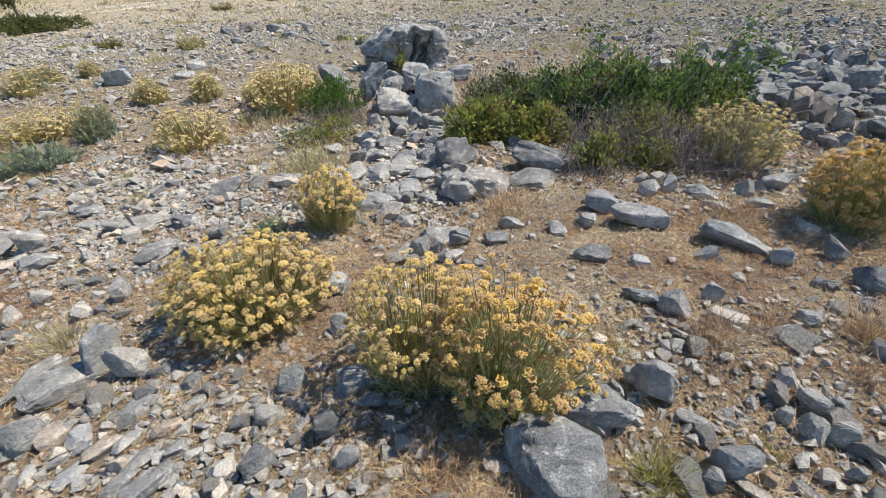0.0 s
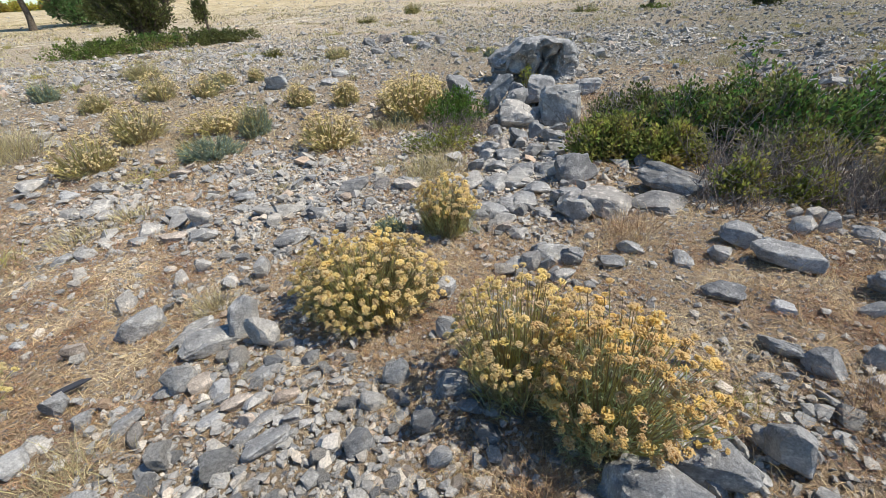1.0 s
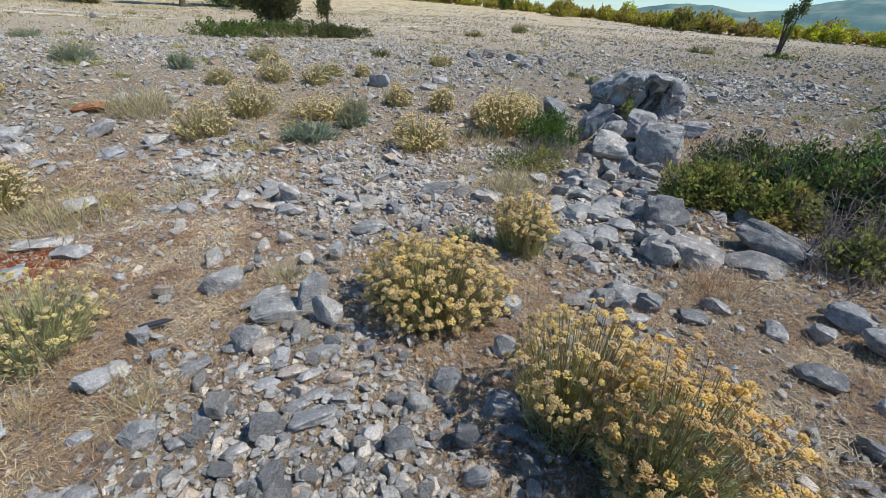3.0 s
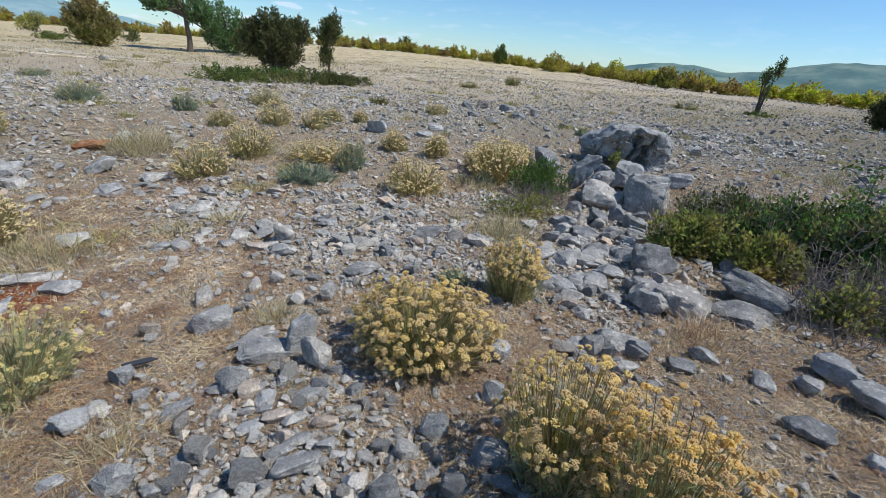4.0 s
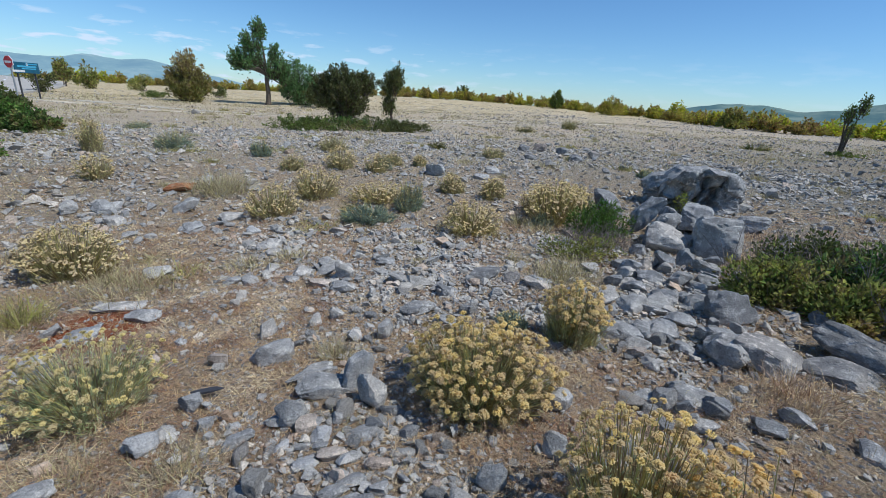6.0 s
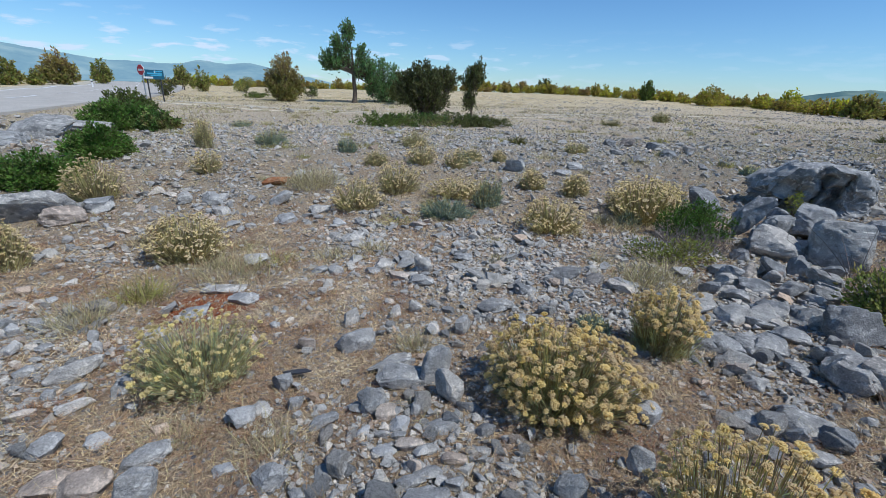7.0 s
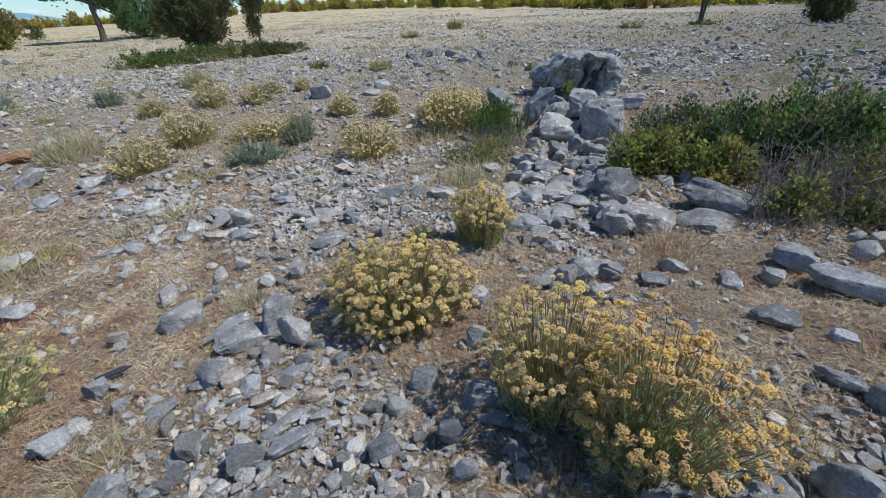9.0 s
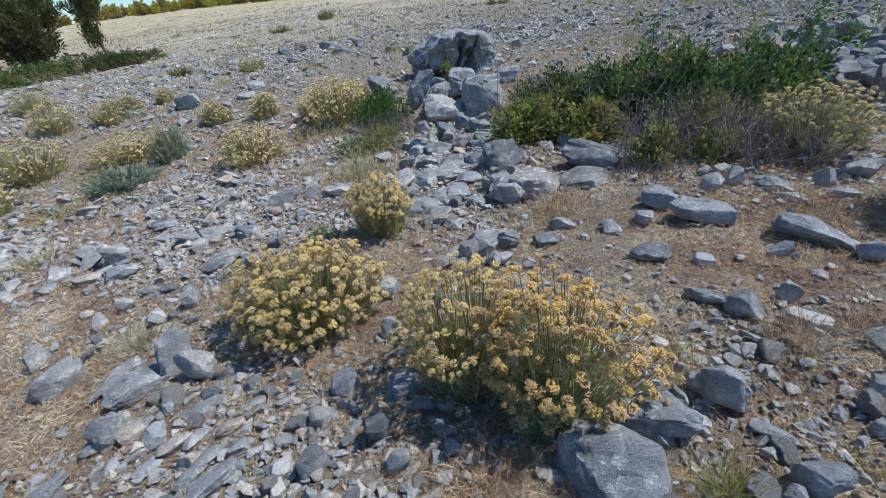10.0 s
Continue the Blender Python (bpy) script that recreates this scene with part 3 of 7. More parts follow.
# ---- rocks ----
def crag(level, g, points=14, rough=0.05):
    """A broken stone: a rounded lump split along random planes, edges chipped, faces roughened."""
    bm = bmesh.new()
    if level < 2:
        p = unit(g.normal(size=(8 + 3 * level, 3))) * g.uniform(0.75, 1.0, (8 + 3 * level, 1))
        for q in np.sign(p) * np.abs(p) ** 0.8:
            bm.verts.new(q)
        hull = bmesh.ops.convex_hull(bm, input=bm.verts)
        bmesh.ops.delete(bm, geom=[v for v in hull["geom_interior"] if isinstance(v, bmesh.types.BMVert)], context="VERTS")
        v, f = bm_arrays(bm)
        return v / np.abs(v).max(0), f
    bmesh.ops.create_icosphere(bm, subdivisions=2, radius=1.0)
    skew = np.eye(3) + g.normal(0, 0.2, (3, 3))
    for p in bm.verts:
        q = np.array(p.co)
        p.co = Vector(skew @ (np.sign(q) * np.abs(q) ** 0.6))
    for _ in range(5 + points // 3):
        n = unit(g.normal(size=3))
        reach = max(float(n @ np.array(p.co)) for p in bm.verts)
        bmesh.ops.bisect_plane(bm, geom=list(bm.verts) + list(bm.edges) + list(bm.faces), plane_co=Vector(n * reach * g.uniform(0.58, 0.84)), plane_no=Vector(n), clear_outer=True)
        bmesh.ops.holes_fill(bm, edges=[e for e in bm.edges if e.is_boundary], sides=0)
    bmesh.ops.dissolve_limit(bm, angle_limit=radians(20), verts=bm.verts, edges=bm.edges)
    bmesh.ops.remove_doubles(bm, verts=bm.verts, dist=0.09)
    if level > 2:
        bmesh.ops.bevel(bm, geom=list(bm.edges), offset=0.04, segments=1, affect="EDGES", profile=0.5)
    bmesh.ops.triangulate(bm, faces=bm.faces)
    for _ in range(max(0, level - 2)):
        bmesh.ops.subdivide_edges(bm, edges=[e for e in bm.edges if e.calc_length() > 0.17], cuts=1)
        bmesh.ops.triangulate(bm, faces=bm.faces)
    v, f = bm_arrays(bm)
    k = int(g.integers(1 << 30))
    v = v * (1 + rough * wavy(v, 3.0, k) + 0.7 * rough * wavy(v, 8, k + 1))[:, None]
    if level > 2:
        chip = wavy(v, 5.0, k + 2)
        v = v * (1 - 0.10 * np.clip(np.abs(chip) - 0.8, 0, 1))[:, None]
        layer = wavy(v * np.array([0.6, 0.6, 2.0]), 4.0, k + 3)
        v = v * (1 - 0.06 * np.exp(-(layer / 0.12) ** 2) + 0.018 * wavy(v, 19, k + 4))[:, None]
    return v / np.abs(v).max(0), f


TAKEN = []        # footprints of the stones and bushes: x, y, radius
KIND = {"g": (ROCK, "angular grey limestone rock with pale lichen spots"), "o": (ROCK_OLD, "weathered grey limestone block of a fallen heap"), "d": (ROCK_DARK_SHADED, "dark grey limestone rock with shade put into its colour"),
        "w": (ROCK_PALE, "pale whitish limestone stone"), "b": (ROCK_BROWN, "small ochre brown stone"),
        "r": (ROCK_RUST, "rust-red stained stone on the gravel"), "s": (ROCK, "flat grey slate on bare red earth")}


def rock(kind, x, y, wide, deep, high, turn, seed, planes=18, lean=0.0, sink=0.25, roll=0.0):
    """One stone that sits a little in the ground. wide runs along its own x."""
    g = np.random.default_rng(seed + 100)
    level = 5 if wide > 0.3 else 4 if wide > 0.15 else 3
    v, f = crag(level, g, planes)
    v = v * np.array([wide / 2, deep / 2, high / 2 * (1 + sink)]) * 1.14
    mat, label = KIND[kind]
    if wide > 0.3:
        label = "large " + label
    ob = new("rock", mesh("rock", v, f, mat, True, 26))
    tagged(ob, label, "rock", "rocks on the stony field")
    ob.matrix_basis = pose(x, y, land_at(x, y) + high / 2 * (1 - sink), lean, roll, turn)
    TAKEN.append((x, y, 0.42 * max(wide, deep)))
    return ob


def boulder(x, y, wide, deep, high, turn, seed, label):
    """A weathered karst block: flat top, a lip over a front that rain has cut into flutes and hollows."""
    bm = bmesh.new()
    bmesh.ops.create_cube(bm, size=2.0)
    bmesh.ops.subdivide_edges(bm, edges=list(bm.edges), cuts=47, use_grid_fill=True)
    p, tri = bm_arrays(bm)
    u, w, h = p[:, 0], p[:, 1], (p[:, 2] + 1) / 2
    top = np.interp(u, [-1, -0.85, -0.6, -0.3, 0.0, 0.4, 0.75, 0.92, 1], [0.50, 0.66, 0.74, 0.95, 1.0, 0.97, 0.90, 0.80, 0.62])
    top = top + 0.035 * np.sign(wavy(p[:, :2], 3.2, seed)) * np.clip(h, 0, 1) + 0.02 * wavy(p, 8.0, seed + 1)
    back = 1 - 0.28 * np.clip(w, 0, 1) ** 2
    z = h * top * back
    # plan: corners cut, the front leaning out under the lip
    end = 1 - 0.30 * np.abs(w) ** 3 - 0.14 * (1 - h) * (u < 0)
    side = 1 - 0.34 * np.abs(u) ** 3.2
    lip = np.clip((h - 0.62) / 0.3, 0, 1)
    cut = np.zeros(len(p))
    for u0, width, depth, lean, roof in ((-0.64, 0.20, 0.8, -0.25, 0.45), (-0.10, 0.20, 0.35, 0.25, 0.62), (0.27, 0.09, 0.55, 0.45, 0.93), (0.60, 0.13, 0.65, 0.35, 0.70), (0.66, 0.05, 0.3, 0.5, 0.95)):
        cut += depth * np.exp(-((u - u0 - lean * (h - 0.5)) / width) ** 2) * np.clip((roof - h) / 0.14, 0, 1)
    q3 = np.stack([2.0 * u, 0 * u, 1.4 * h], 1)
    cut += 0.16 * (1 - lip) + 0.16 * (np.abs(wavy(q3, 4.0, seed + 3)) - 0.5) + 0.07 * np.sign(wavy(q3, 6.5, seed + 4))
    front = np.clip(-w, 0, 1)
    yy = w * side + front ** 2 * np.clip(cut, -0.1, 0.85) * side
    v = np.stack([u * end, yy, z], 1)
    v += 0.05 * (np.abs(np.stack([wavy(p, 4.5, seed + 5), wavy(p, 4.5, seed + 6), wavy(p, 4.5, seed + 7)], 1)) - 0.7) + 0.02 * np.stack([wavy(p, 19.0, seed + 8), wavy(p, 19.0, seed + 9), wavy(p, 19.0, seed + 10)], 1)
    v = v * np.array([wide / 2, deep / 2, high * 1.08]) - np.array([0, 0, 0.08 * high])
    ob = new("boulder", mesh("boulder", v, tri, ROCK_OLD, True, 35))
    tagged(ob, label, "boulder")
    ob.matrix_basis = pose(x, y, land_at(x, y), 0, 0, turn)
    TAKEN.append((x, y, 0.45 * wide))
    return ob


rock("g", -1.042, 1.892, 0.155, 0.140, 0.200, 30, 0, planes=24, roll=4)
rock("g", -0.893, 1.758, 0.130, 0.130, 0.170, 31, 1, planes=24, roll=-10)
rock("g", -1.304, 1.866, 0.209, 0.094, 0.073, 49, 2)
rock("g", -1.167, 1.741, 0.220, 0.099, 0.077, 35, 3)
rock("g", -1.186, 1.498, 0.111, 0.083, 0.111, 41, 4)
rock("g", -1.090, 1.483, 0.113, 0.051, 0.039, 41, 5)
rock("g", -0.975, 1.389, 0.082, 0.037, 0.029, 28, 6)
rock("g", -0.828, 1.367, 0.113, 0.051, 0.039, 34, 7)
rock("g", -0.688, 1.376, 0.116, 0.052, 0.040, 32, 8)
rock("g", -0.636, 1.255, 0.093, 0.070, 0.056, 37, 9)
rock("g", -0.698, 1.146, 0.144, 0.065, 0.050, 23, 10)
rock("g", -0.823, 1.259, 0.099, 0.045, 0.035, 30, 11)
rock("g", -0.315, 1.263, 0.096, 0.072, 0.059, 4, 12)
rock("g", -0.225, 1.402, 0.112, 0.084, 0.112, 19, 13)
rock("g", 0.008, 1.330, 0.161, 0.121, 0.091, 5, 14)
rock("g", 0.076, 1.212, 0.109, 0.062, 0.038, -17, 15)
rock("g", -0.064, 0.982, 0.077, 0.057, 0.077, 18, 16)
rock("g", -1.643, 2.442, 0.086, 0.064, 0.086, 48, 17)
rock("g", -1.574, 2.608, 0.091, 0.068, 0.091, 37, 18)
rock("g", -1.134, 2.442, 0.124, 0.093, 0.124, 29, 19)
rock("g", -1.065, 2.880, 0.203, 0.091, 0.071, 12, 20)
rock("g", 0.001, 1.639, 0.101, 0.075, 0.101, -13, 21)
rock("g", -0.610, 1.475, 0.072, 0.039, 0.025, 25, 22)
rock("g", -0.999, 1.571, 0.057, 0.043, 0.051, 22, 23)
rock("g", -1.177, 1.740, 0.054, 0.041, 0.028, 27, 24)
rock("g", -0.564, 1.330, 0.057, 0.043, 0.026, 17, 25)
rock("g", -0.622, 1.164, 0.050, 0.037, 0.036, 17, 26)
rock("g", -0.372, 1.386, 0.064, 0.030, 0.022, 15, 27)
rock("g", 0.137, 0.983, 0.069, 0.051, 0.032, -10, 28)
rock("g", -0.493, 1.434, 0.080, 0.036, 0.028, 30, 29)
rock("g", -0.799, 1.580, 0.069, 0.052, 0.027, 29, 30)
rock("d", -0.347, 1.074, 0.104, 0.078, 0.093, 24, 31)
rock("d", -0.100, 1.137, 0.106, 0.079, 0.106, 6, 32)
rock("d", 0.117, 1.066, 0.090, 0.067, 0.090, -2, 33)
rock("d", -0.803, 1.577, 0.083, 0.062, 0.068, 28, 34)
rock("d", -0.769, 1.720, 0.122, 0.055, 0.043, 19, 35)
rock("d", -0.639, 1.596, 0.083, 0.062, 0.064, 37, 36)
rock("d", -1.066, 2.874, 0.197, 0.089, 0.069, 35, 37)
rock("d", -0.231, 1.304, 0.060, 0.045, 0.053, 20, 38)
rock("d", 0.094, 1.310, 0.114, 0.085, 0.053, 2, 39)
rock("w", -1.296, 2.335, 0.070, 0.053, 0.070, 25, 40)
rock("w", 0.016, 1.998, 0.110, 0.082, 0.110, -8, 41)
rock("w", -0.462, 1.098, 0.094, 0.071, 0.065, 19, 42)
rock("w", -0.567, 1.213, 0.073, 0.033, 0.026, 15, 43)
rock("w", -0.691, 1.239, 0.051, 0.038, 0.032, 39, 44)
rock("w", -0.257, 1.093, 0.057, 0.026, 0.020, 12, 45)
rock("w", -0.997, 1.312, 0.075, 0.034, 0.026, 49, 46)
rock("w", -1.140, 1.332, 0.072, 0.054, 0.037, 40, 47)
rock("o", 0.600, 0.700, 0.350, 0.240, 0.150, -11, 648, planes=16)
rock("o", 0.775, 0.830, 0.240, 0.120, 0.130, -20, 49, planes=14, roll=24)
rock("g", 0.398, 0.791, 0.093, 0.065, 0.033, -44, 50)
rock("g", 1.049, 0.863, 0.147, 0.111, 0.147, -63, 51)
rock("g", 1.092, 0.694, 0.124, 0.056, 0.043, -50, 52)
rock("g", 1.063, 0.533, 0.113, 0.085, 0.113, -69, 53)
rock("g", 0.975, 0.516, 0.069, 0.052, 0.069, -53, 54)
rock("g", 1.358, 1.316, 0.172, 0.077, 0.060, -51, 55)
rock("g", 1.424, 1.178, 0.134, 0.100, 0.100, -65, 56)
rock("g", 1.863, 0.902, 0.097, 0.072, 0.055, -63, 57)
rock("g", 1.055, 0.446, 0.108, 0.049, 0.038, -64, 58)
rock("g", 1.516, 0.712, 0.079, 0.059, 0.063, -74, 59)
rock("g", 1.500, 0.607, 0.092, 0.069, 0.083, -83, 60)
rock("g", 1.376, 0.604, 0.059, 0.044, 0.059, -75, 61)
rock("g", 1.392, 0.533, 0.073, 0.055, 0.073, -60, 62)
rock("g", 1.461, 0.485, 0.080, 0.060, 0.080, -68, 63)
rock("g", 1.561, 0.560, 0.058, 0.043, 0.058, -84, 64)
rock("g", 1.477, 0.378, 0.080, 0.036, 0.028, -86, 65)
rock("g", 1.369, 0.381, 0.050, 0.038, 0.050, -89, 66)
rock("g", 1.947, 0.679, 0.092, 0.069, 0.074, -86, 67)
rock("g", 2.172, 1.067, 0.107, 0.061, 0.038, -58, 68)
rock("g", 2.179, 1.279, 0.104, 0.078, 0.104, -71, 69)
rock("g", 1.903, 1.468, 0.102, 0.076, 0.081, -53, 70)
rock("g", 1.642, 1.183, 0.080, 0.060, 0.080, -58, 71)
rock("g", 1.013, 0.939, 0.063, 0.047, 0.063, -59, 72)
rock("g", 0.919, 0.902, 0.059, 0.045, 0.059, -42, 73)
rock("g", 1.202, 0.408, 0.063, 0.028, 0.022, -86, 74)
rock("g", 1.131, 0.846, 0.044, 0.033, 0.044, -52, 75)
rock("g", 0.769, 0.784, 0.070, 0.053, 0.060, -59, 76)
rock("g", 1.892, 1.268, 0.068, 0.051, 0.036, -60, 77)
rock("g", 1.337, 1.031, 0.100, 0.045, 0.035, -63, 78)
rock("g", 1.330, 0.685, 0.047, 0.036, 0.032, -72, 79)
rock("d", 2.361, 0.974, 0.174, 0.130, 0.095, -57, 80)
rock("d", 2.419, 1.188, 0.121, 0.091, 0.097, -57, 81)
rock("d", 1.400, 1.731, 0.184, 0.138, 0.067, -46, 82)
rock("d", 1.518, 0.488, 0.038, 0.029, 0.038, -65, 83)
rock("w", 0.966, 0.574, 0.059, 0.027, 0.021, -72, 84)
rock("w", 0.910, 0.816, 0.095, 0.071, 0.035, -55, 85)
rock("w", 0.887, 0.981, 0.088, 0.040, 0.031, -35, 86)
rock("w", 1.589, 1.047, 0.150, 0.067, 0.052, -55, 87)
rock("w", 1.569, 1.550, 0.117, 0.088, 0.046, -58, 88)
rock("w", 1.011, 0.860, 0.048, 0.022, 0.020, -39, 89)
rock("w", 2.184, 0.902, 0.047, 0.035, 0.048, -78, 90)
rock("w", 1.254, 0.682, 0.047, 0.021, 0.020, -71, 91)
rock("w", 1.969, 0.867, 0.045, 0.034, 0.020, -61, 92)
rock("b", 1.122, 0.464, 0.051, 0.038, 0.042, -77, 93)
rock("b", 1.448, 0.975, 0.069, 0.052, 0.033, -64, 94)
# three darker kinds: dark stone, with the thicket's shade in the tone
rock("o", 1.02, 2.86, 0.24, 0.26, 0.17, -20, 95, planes=10, sink=0.1)
rock("o", 1.20, 2.80, 0.32, 0.24, 0.16, -26, 295, planes=10, roll=10, sink=0.1)
rock("d", 1.60, 2.82, 0.38, 0.26, 0.09, -30, 96, planes=10, sink=0.35)
rock("g", 1.788, 2.210, 0.212, 0.159, 0.113, -38, 97)
rock("g", 1.584, 2.058, 0.140, 0.105, 0.068, -46, 98)
rock("g", 1.886, 1.902, 0.386, 0.174, 0.135, -44, 99)
rock("g", 2.129, 1.522, 0.323, 0.145, 0.113, -60, 100)
rock("g", 2.453, 2.054, 0.212, 0.095, 0.074, -53, 101)
rock("g", 2.726, 1.972, 0.117, 0.088, 0.116, -43, 102)
rock("g", 2.942, 1.949, 0.184, 0.138, 0.105, -58, 103)
rock("g", 2.342, 3.881, 0.200, 0.150, 0.200, -30, 104)
rock("g", 0.342, 3.586, 0.219, 0.164, 0.134, 5, 105)
rock("g", -0.223, 3.796, 0.247, 0.185, 0.104, -5, 106)
rock("g", 0.430, 2.990, 0.249, 0.187, 0.092, -18, 107)
rock("g", 0.642, 2.380, 0.144, 0.108, 0.079, -4, 108)
rock("g", 1.128, 2.222, 0.159, 0.119, 0.073, -19, 109)
rock("g", 0.555, 3.490, 0.245, 0.184, 0.105, -16, 110)
rock("g", 0.686, 3.103, 0.197, 0.147, 0.094, -21, 111)
rock("g", 0.118, 3.670, 0.184, 0.138, 0.111, 5, 112)
rock("g", 0.850, 3.321, 0.187, 0.140, 0.082, -2, 113)
rock("g", 0.658, 2.279, 0.193, 0.145, 0.076, -25, 114)
rock("g", 0.983, 2.094, 0.134, 0.101, 0.074, -14, 115)
rock("g", 0.675, 2.037, 0.130, 0.098, 0.069, -8, 116)
rock("g", 0.445, 2.222, 0.117, 0.088, 0.071, -9, 117)
rock("g", 0.786, 2.222, 0.122, 0.091, 0.082, -22, 118)
rock("g", 0.602, 4.332, 0.166, 0.124, 0.116, -19, 119)
rock("g", 2.185, 2.247, 0.118, 0.088, 0.097, -58, 120)
rock("g", 2.326, 2.222, 0.115, 0.086, 0.098, -35, 121)
rock("g", 2.410, 1.910, 0.155, 0.070, 0.054, -60, 122)
rock("g", 2.639, 1.790, 0.146, 0.066, 0.051, -52, 123)
rock("g", 2.539, 1.429, 0.124, 0.080, 0.043, -69, 124)
rock("g", 1.346, 2.063, 0.134, 0.101, 0.055, -25, 125)
rock("g", 0.559, 2.990, 0.167, 0.126, 0.095, -8, 126)
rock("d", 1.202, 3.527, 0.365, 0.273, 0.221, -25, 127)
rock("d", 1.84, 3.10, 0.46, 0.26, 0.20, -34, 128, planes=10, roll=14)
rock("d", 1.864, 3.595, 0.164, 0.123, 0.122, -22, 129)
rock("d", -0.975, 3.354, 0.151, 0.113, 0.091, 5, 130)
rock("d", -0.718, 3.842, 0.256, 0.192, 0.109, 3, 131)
rock("g", 0.369, 2.986, 0.330, 0.149, 0.116, -9, 132)
rock("g", 0.653, 3.031, 0.216, 0.162, 0.086, -6, 133)
rock("g", 0.483, 2.840, 0.188, 0.085, 0.066, -10, 134)
rock("g", 1.031, 3.076, 0.252, 0.189, 0.116, -29, 135)
rock("g", 1.115, 2.944, 0.213, 0.160, 0.161, -13, 136)
rock("g", 0.217, 2.825, 0.122, 0.091, 0.075, -16, 137)
rock("g", 0.545, 2.594, 0.153, 0.069, 0.054, -30, 138)
rock("g", 0.529, 2.207, 0.121, 0.091, 0.121, -25, 139)
rock("g", 0.628, 2.159, 0.089, 0.067, 0.089, -23, 140)
rock("g", 0.688, 3.478, 0.214, 0.096, 0.075, -27, 141)
rock("g", 1.169, 4.231, 0.214, 0.160, 0.078, -27, 142)
rock("g", 0.815, 3.694, 0.167, 0.125, 0.081, -19, 143)
rock("g", 0.357, 3.357, 0.175, 0.131, 0.073, -7, 144)
rock("g", -0.217, 3.847, 0.226, 0.169, 0.098, -10, 145)
rock("g", 0.600, 4.644, 0.247, 0.185, 0.106, -14, 146)
rock("g", 1.042, 3.709, 0.163, 0.122, 0.126, -8, 147)
rock("g", -0.941, 3.399, 0.188, 0.141, 0.070, 27, 148)
rock("g", -1.040, 2.961, 0.259, 0.116, 0.091, 21, 149)
rock("g", -0.807, 2.783, 0.159, 0.119, 0.062, 19, 150)
rock("g", -1.801, 3.132, 0.197, 0.148, 0.086, 31, 151)
rock("g", -0.449, 3.822, 0.137, 0.103, 0.101, -6, 152)
rock("g", 0.477, 2.708, 0.107, 0.080, 0.068, -27, 153)
rock("g", 0.781, 2.894, 0.159, 0.119, 0.057, -32, 154)
rock("g", 0.639, 2.050, 0.079, 0.059, 0.076, -11, 155)
rock("g", -2.268, 0.630, 0.139, 0.104, 0.082, 82, 156)
rock("g", -2.047, 0.563, 0.169, 0.125, 0.059, 89, 157)
rock("g", -1.869, 0.593, 0.167, 0.125, 0.088, 61, 158)
rock("g", -1.722, 0.547, 0.143, 0.069, 0.050, 78, 159)
rock("g", -2.797, 1.008, 0.254, 0.114, 0.089, 71, 160)
rock("g", -2.657, 0.929, 0.117, 0.088, 0.048, 78, 161)
rock("g", -2.699, 0.831, 0.073, 0.055, 0.054, 69, 162)
rock("g", -2.437, 1.041, 0.119, 0.089, 0.070, 81, 163)
rock("g", -1.682, 0.679, 0.135, 0.101, 0.135, 58, 164)
rock("g", -1.836, 0.795, 0.191, 0.086, 0.067, 69, 165)
rock("g", -1.713, 1.447, 0.105, 0.079, 0.105, 56, 166)
rock("g", -1.535, 1.334, 0.068, 0.051, 0.063, 59, 167)
rock("g", -1.311, 0.950, 0.126, 0.094, 0.093, 60, 168)
rock("g", -1.132, 1.085, 0.105, 0.064, 0.037, 50, 169)
rock("g", -1.859, 2.206, 0.122, 0.092, 0.112, 47, 170)
rock("g", -1.636, 1.986, 0.252, 0.189, 0.128, 50, 171)
rock("g", -1.316, 1.863, 0.251, 0.113, 0.088, 29, 172)
rock("g", -1.190, 1.778, 0.267, 0.120, 0.094, 36, 173)
rock("g", -1.180, 1.489, 0.133, 0.100, 0.133, 47, 174)
rock("g", -1.099, 1.474, 0.100, 0.075, 0.069, 44, 175)
rock("g", -0.709, 1.131, 0.163, 0.100, 0.057, 25, 176)
rock("g", -0.925, 0.951, 0.096, 0.072, 0.050, 50, 177)
rock("g", -2.269, 1.674, 0.114, 0.085, 0.093, 63, 178)
rock("g", -1.897, 1.820, 0.103, 0.077, 0.084, 47, 179)
rock("g", -2.880, 1.488, 0.145, 0.065, 0.051, 66, 180)
rock("g", -2.683, 1.382, 0.107, 0.080, 0.044, 60, 181)
rock("g", -3.603, 1.564, 0.166, 0.125, 0.096, 69, 182)
rock("g", -3.287, 1.073, 0.118, 0.063, 0.041, 76, 183)
rock("g", -3.091, 0.900, 0.106, 0.080, 0.049, 63, 184)
rock("g", -1.317, 0.716, 0.081, 0.061, 0.050, 66, 185)
rock("g", -1.480, 0.705, 0.053, 0.040, 0.028, 79, 186)
rock("g", -1.660, 1.236, 0.076, 0.057, 0.048, 63, 187)
rock("g", -1.321, 1.293, 0.128, 0.057, 0.045, 50, 188)
rock("g", -0.904, 1.366, 0.125, 0.070, 0.044, 27, 189)
rock("g", -0.759, 1.255, 0.116, 0.061, 0.041, 34, 190)
rock("g", -0.844, 1.523, 0.133, 0.077, 0.047, 28, 191)
rock("g", -1.416, 0.688, 0.061, 0.046, 0.033, 63, 192)
rock("g", -0.794, 1.178, 0.112, 0.050, 0.039, 39, 193)
rock("g", -2.030, 0.444, 0.048, 0.036, 0.048, 68, 194)
rock("g", -1.921, 0.412, 0.082, 0.037, 0.029, 87, 195)
rock("g", -1.162, 0.960, 0.084, 0.060, 0.029, 36, 196)
rock("g", -1.238, 1.465, 0.110, 0.082, 0.050, 41, 197)
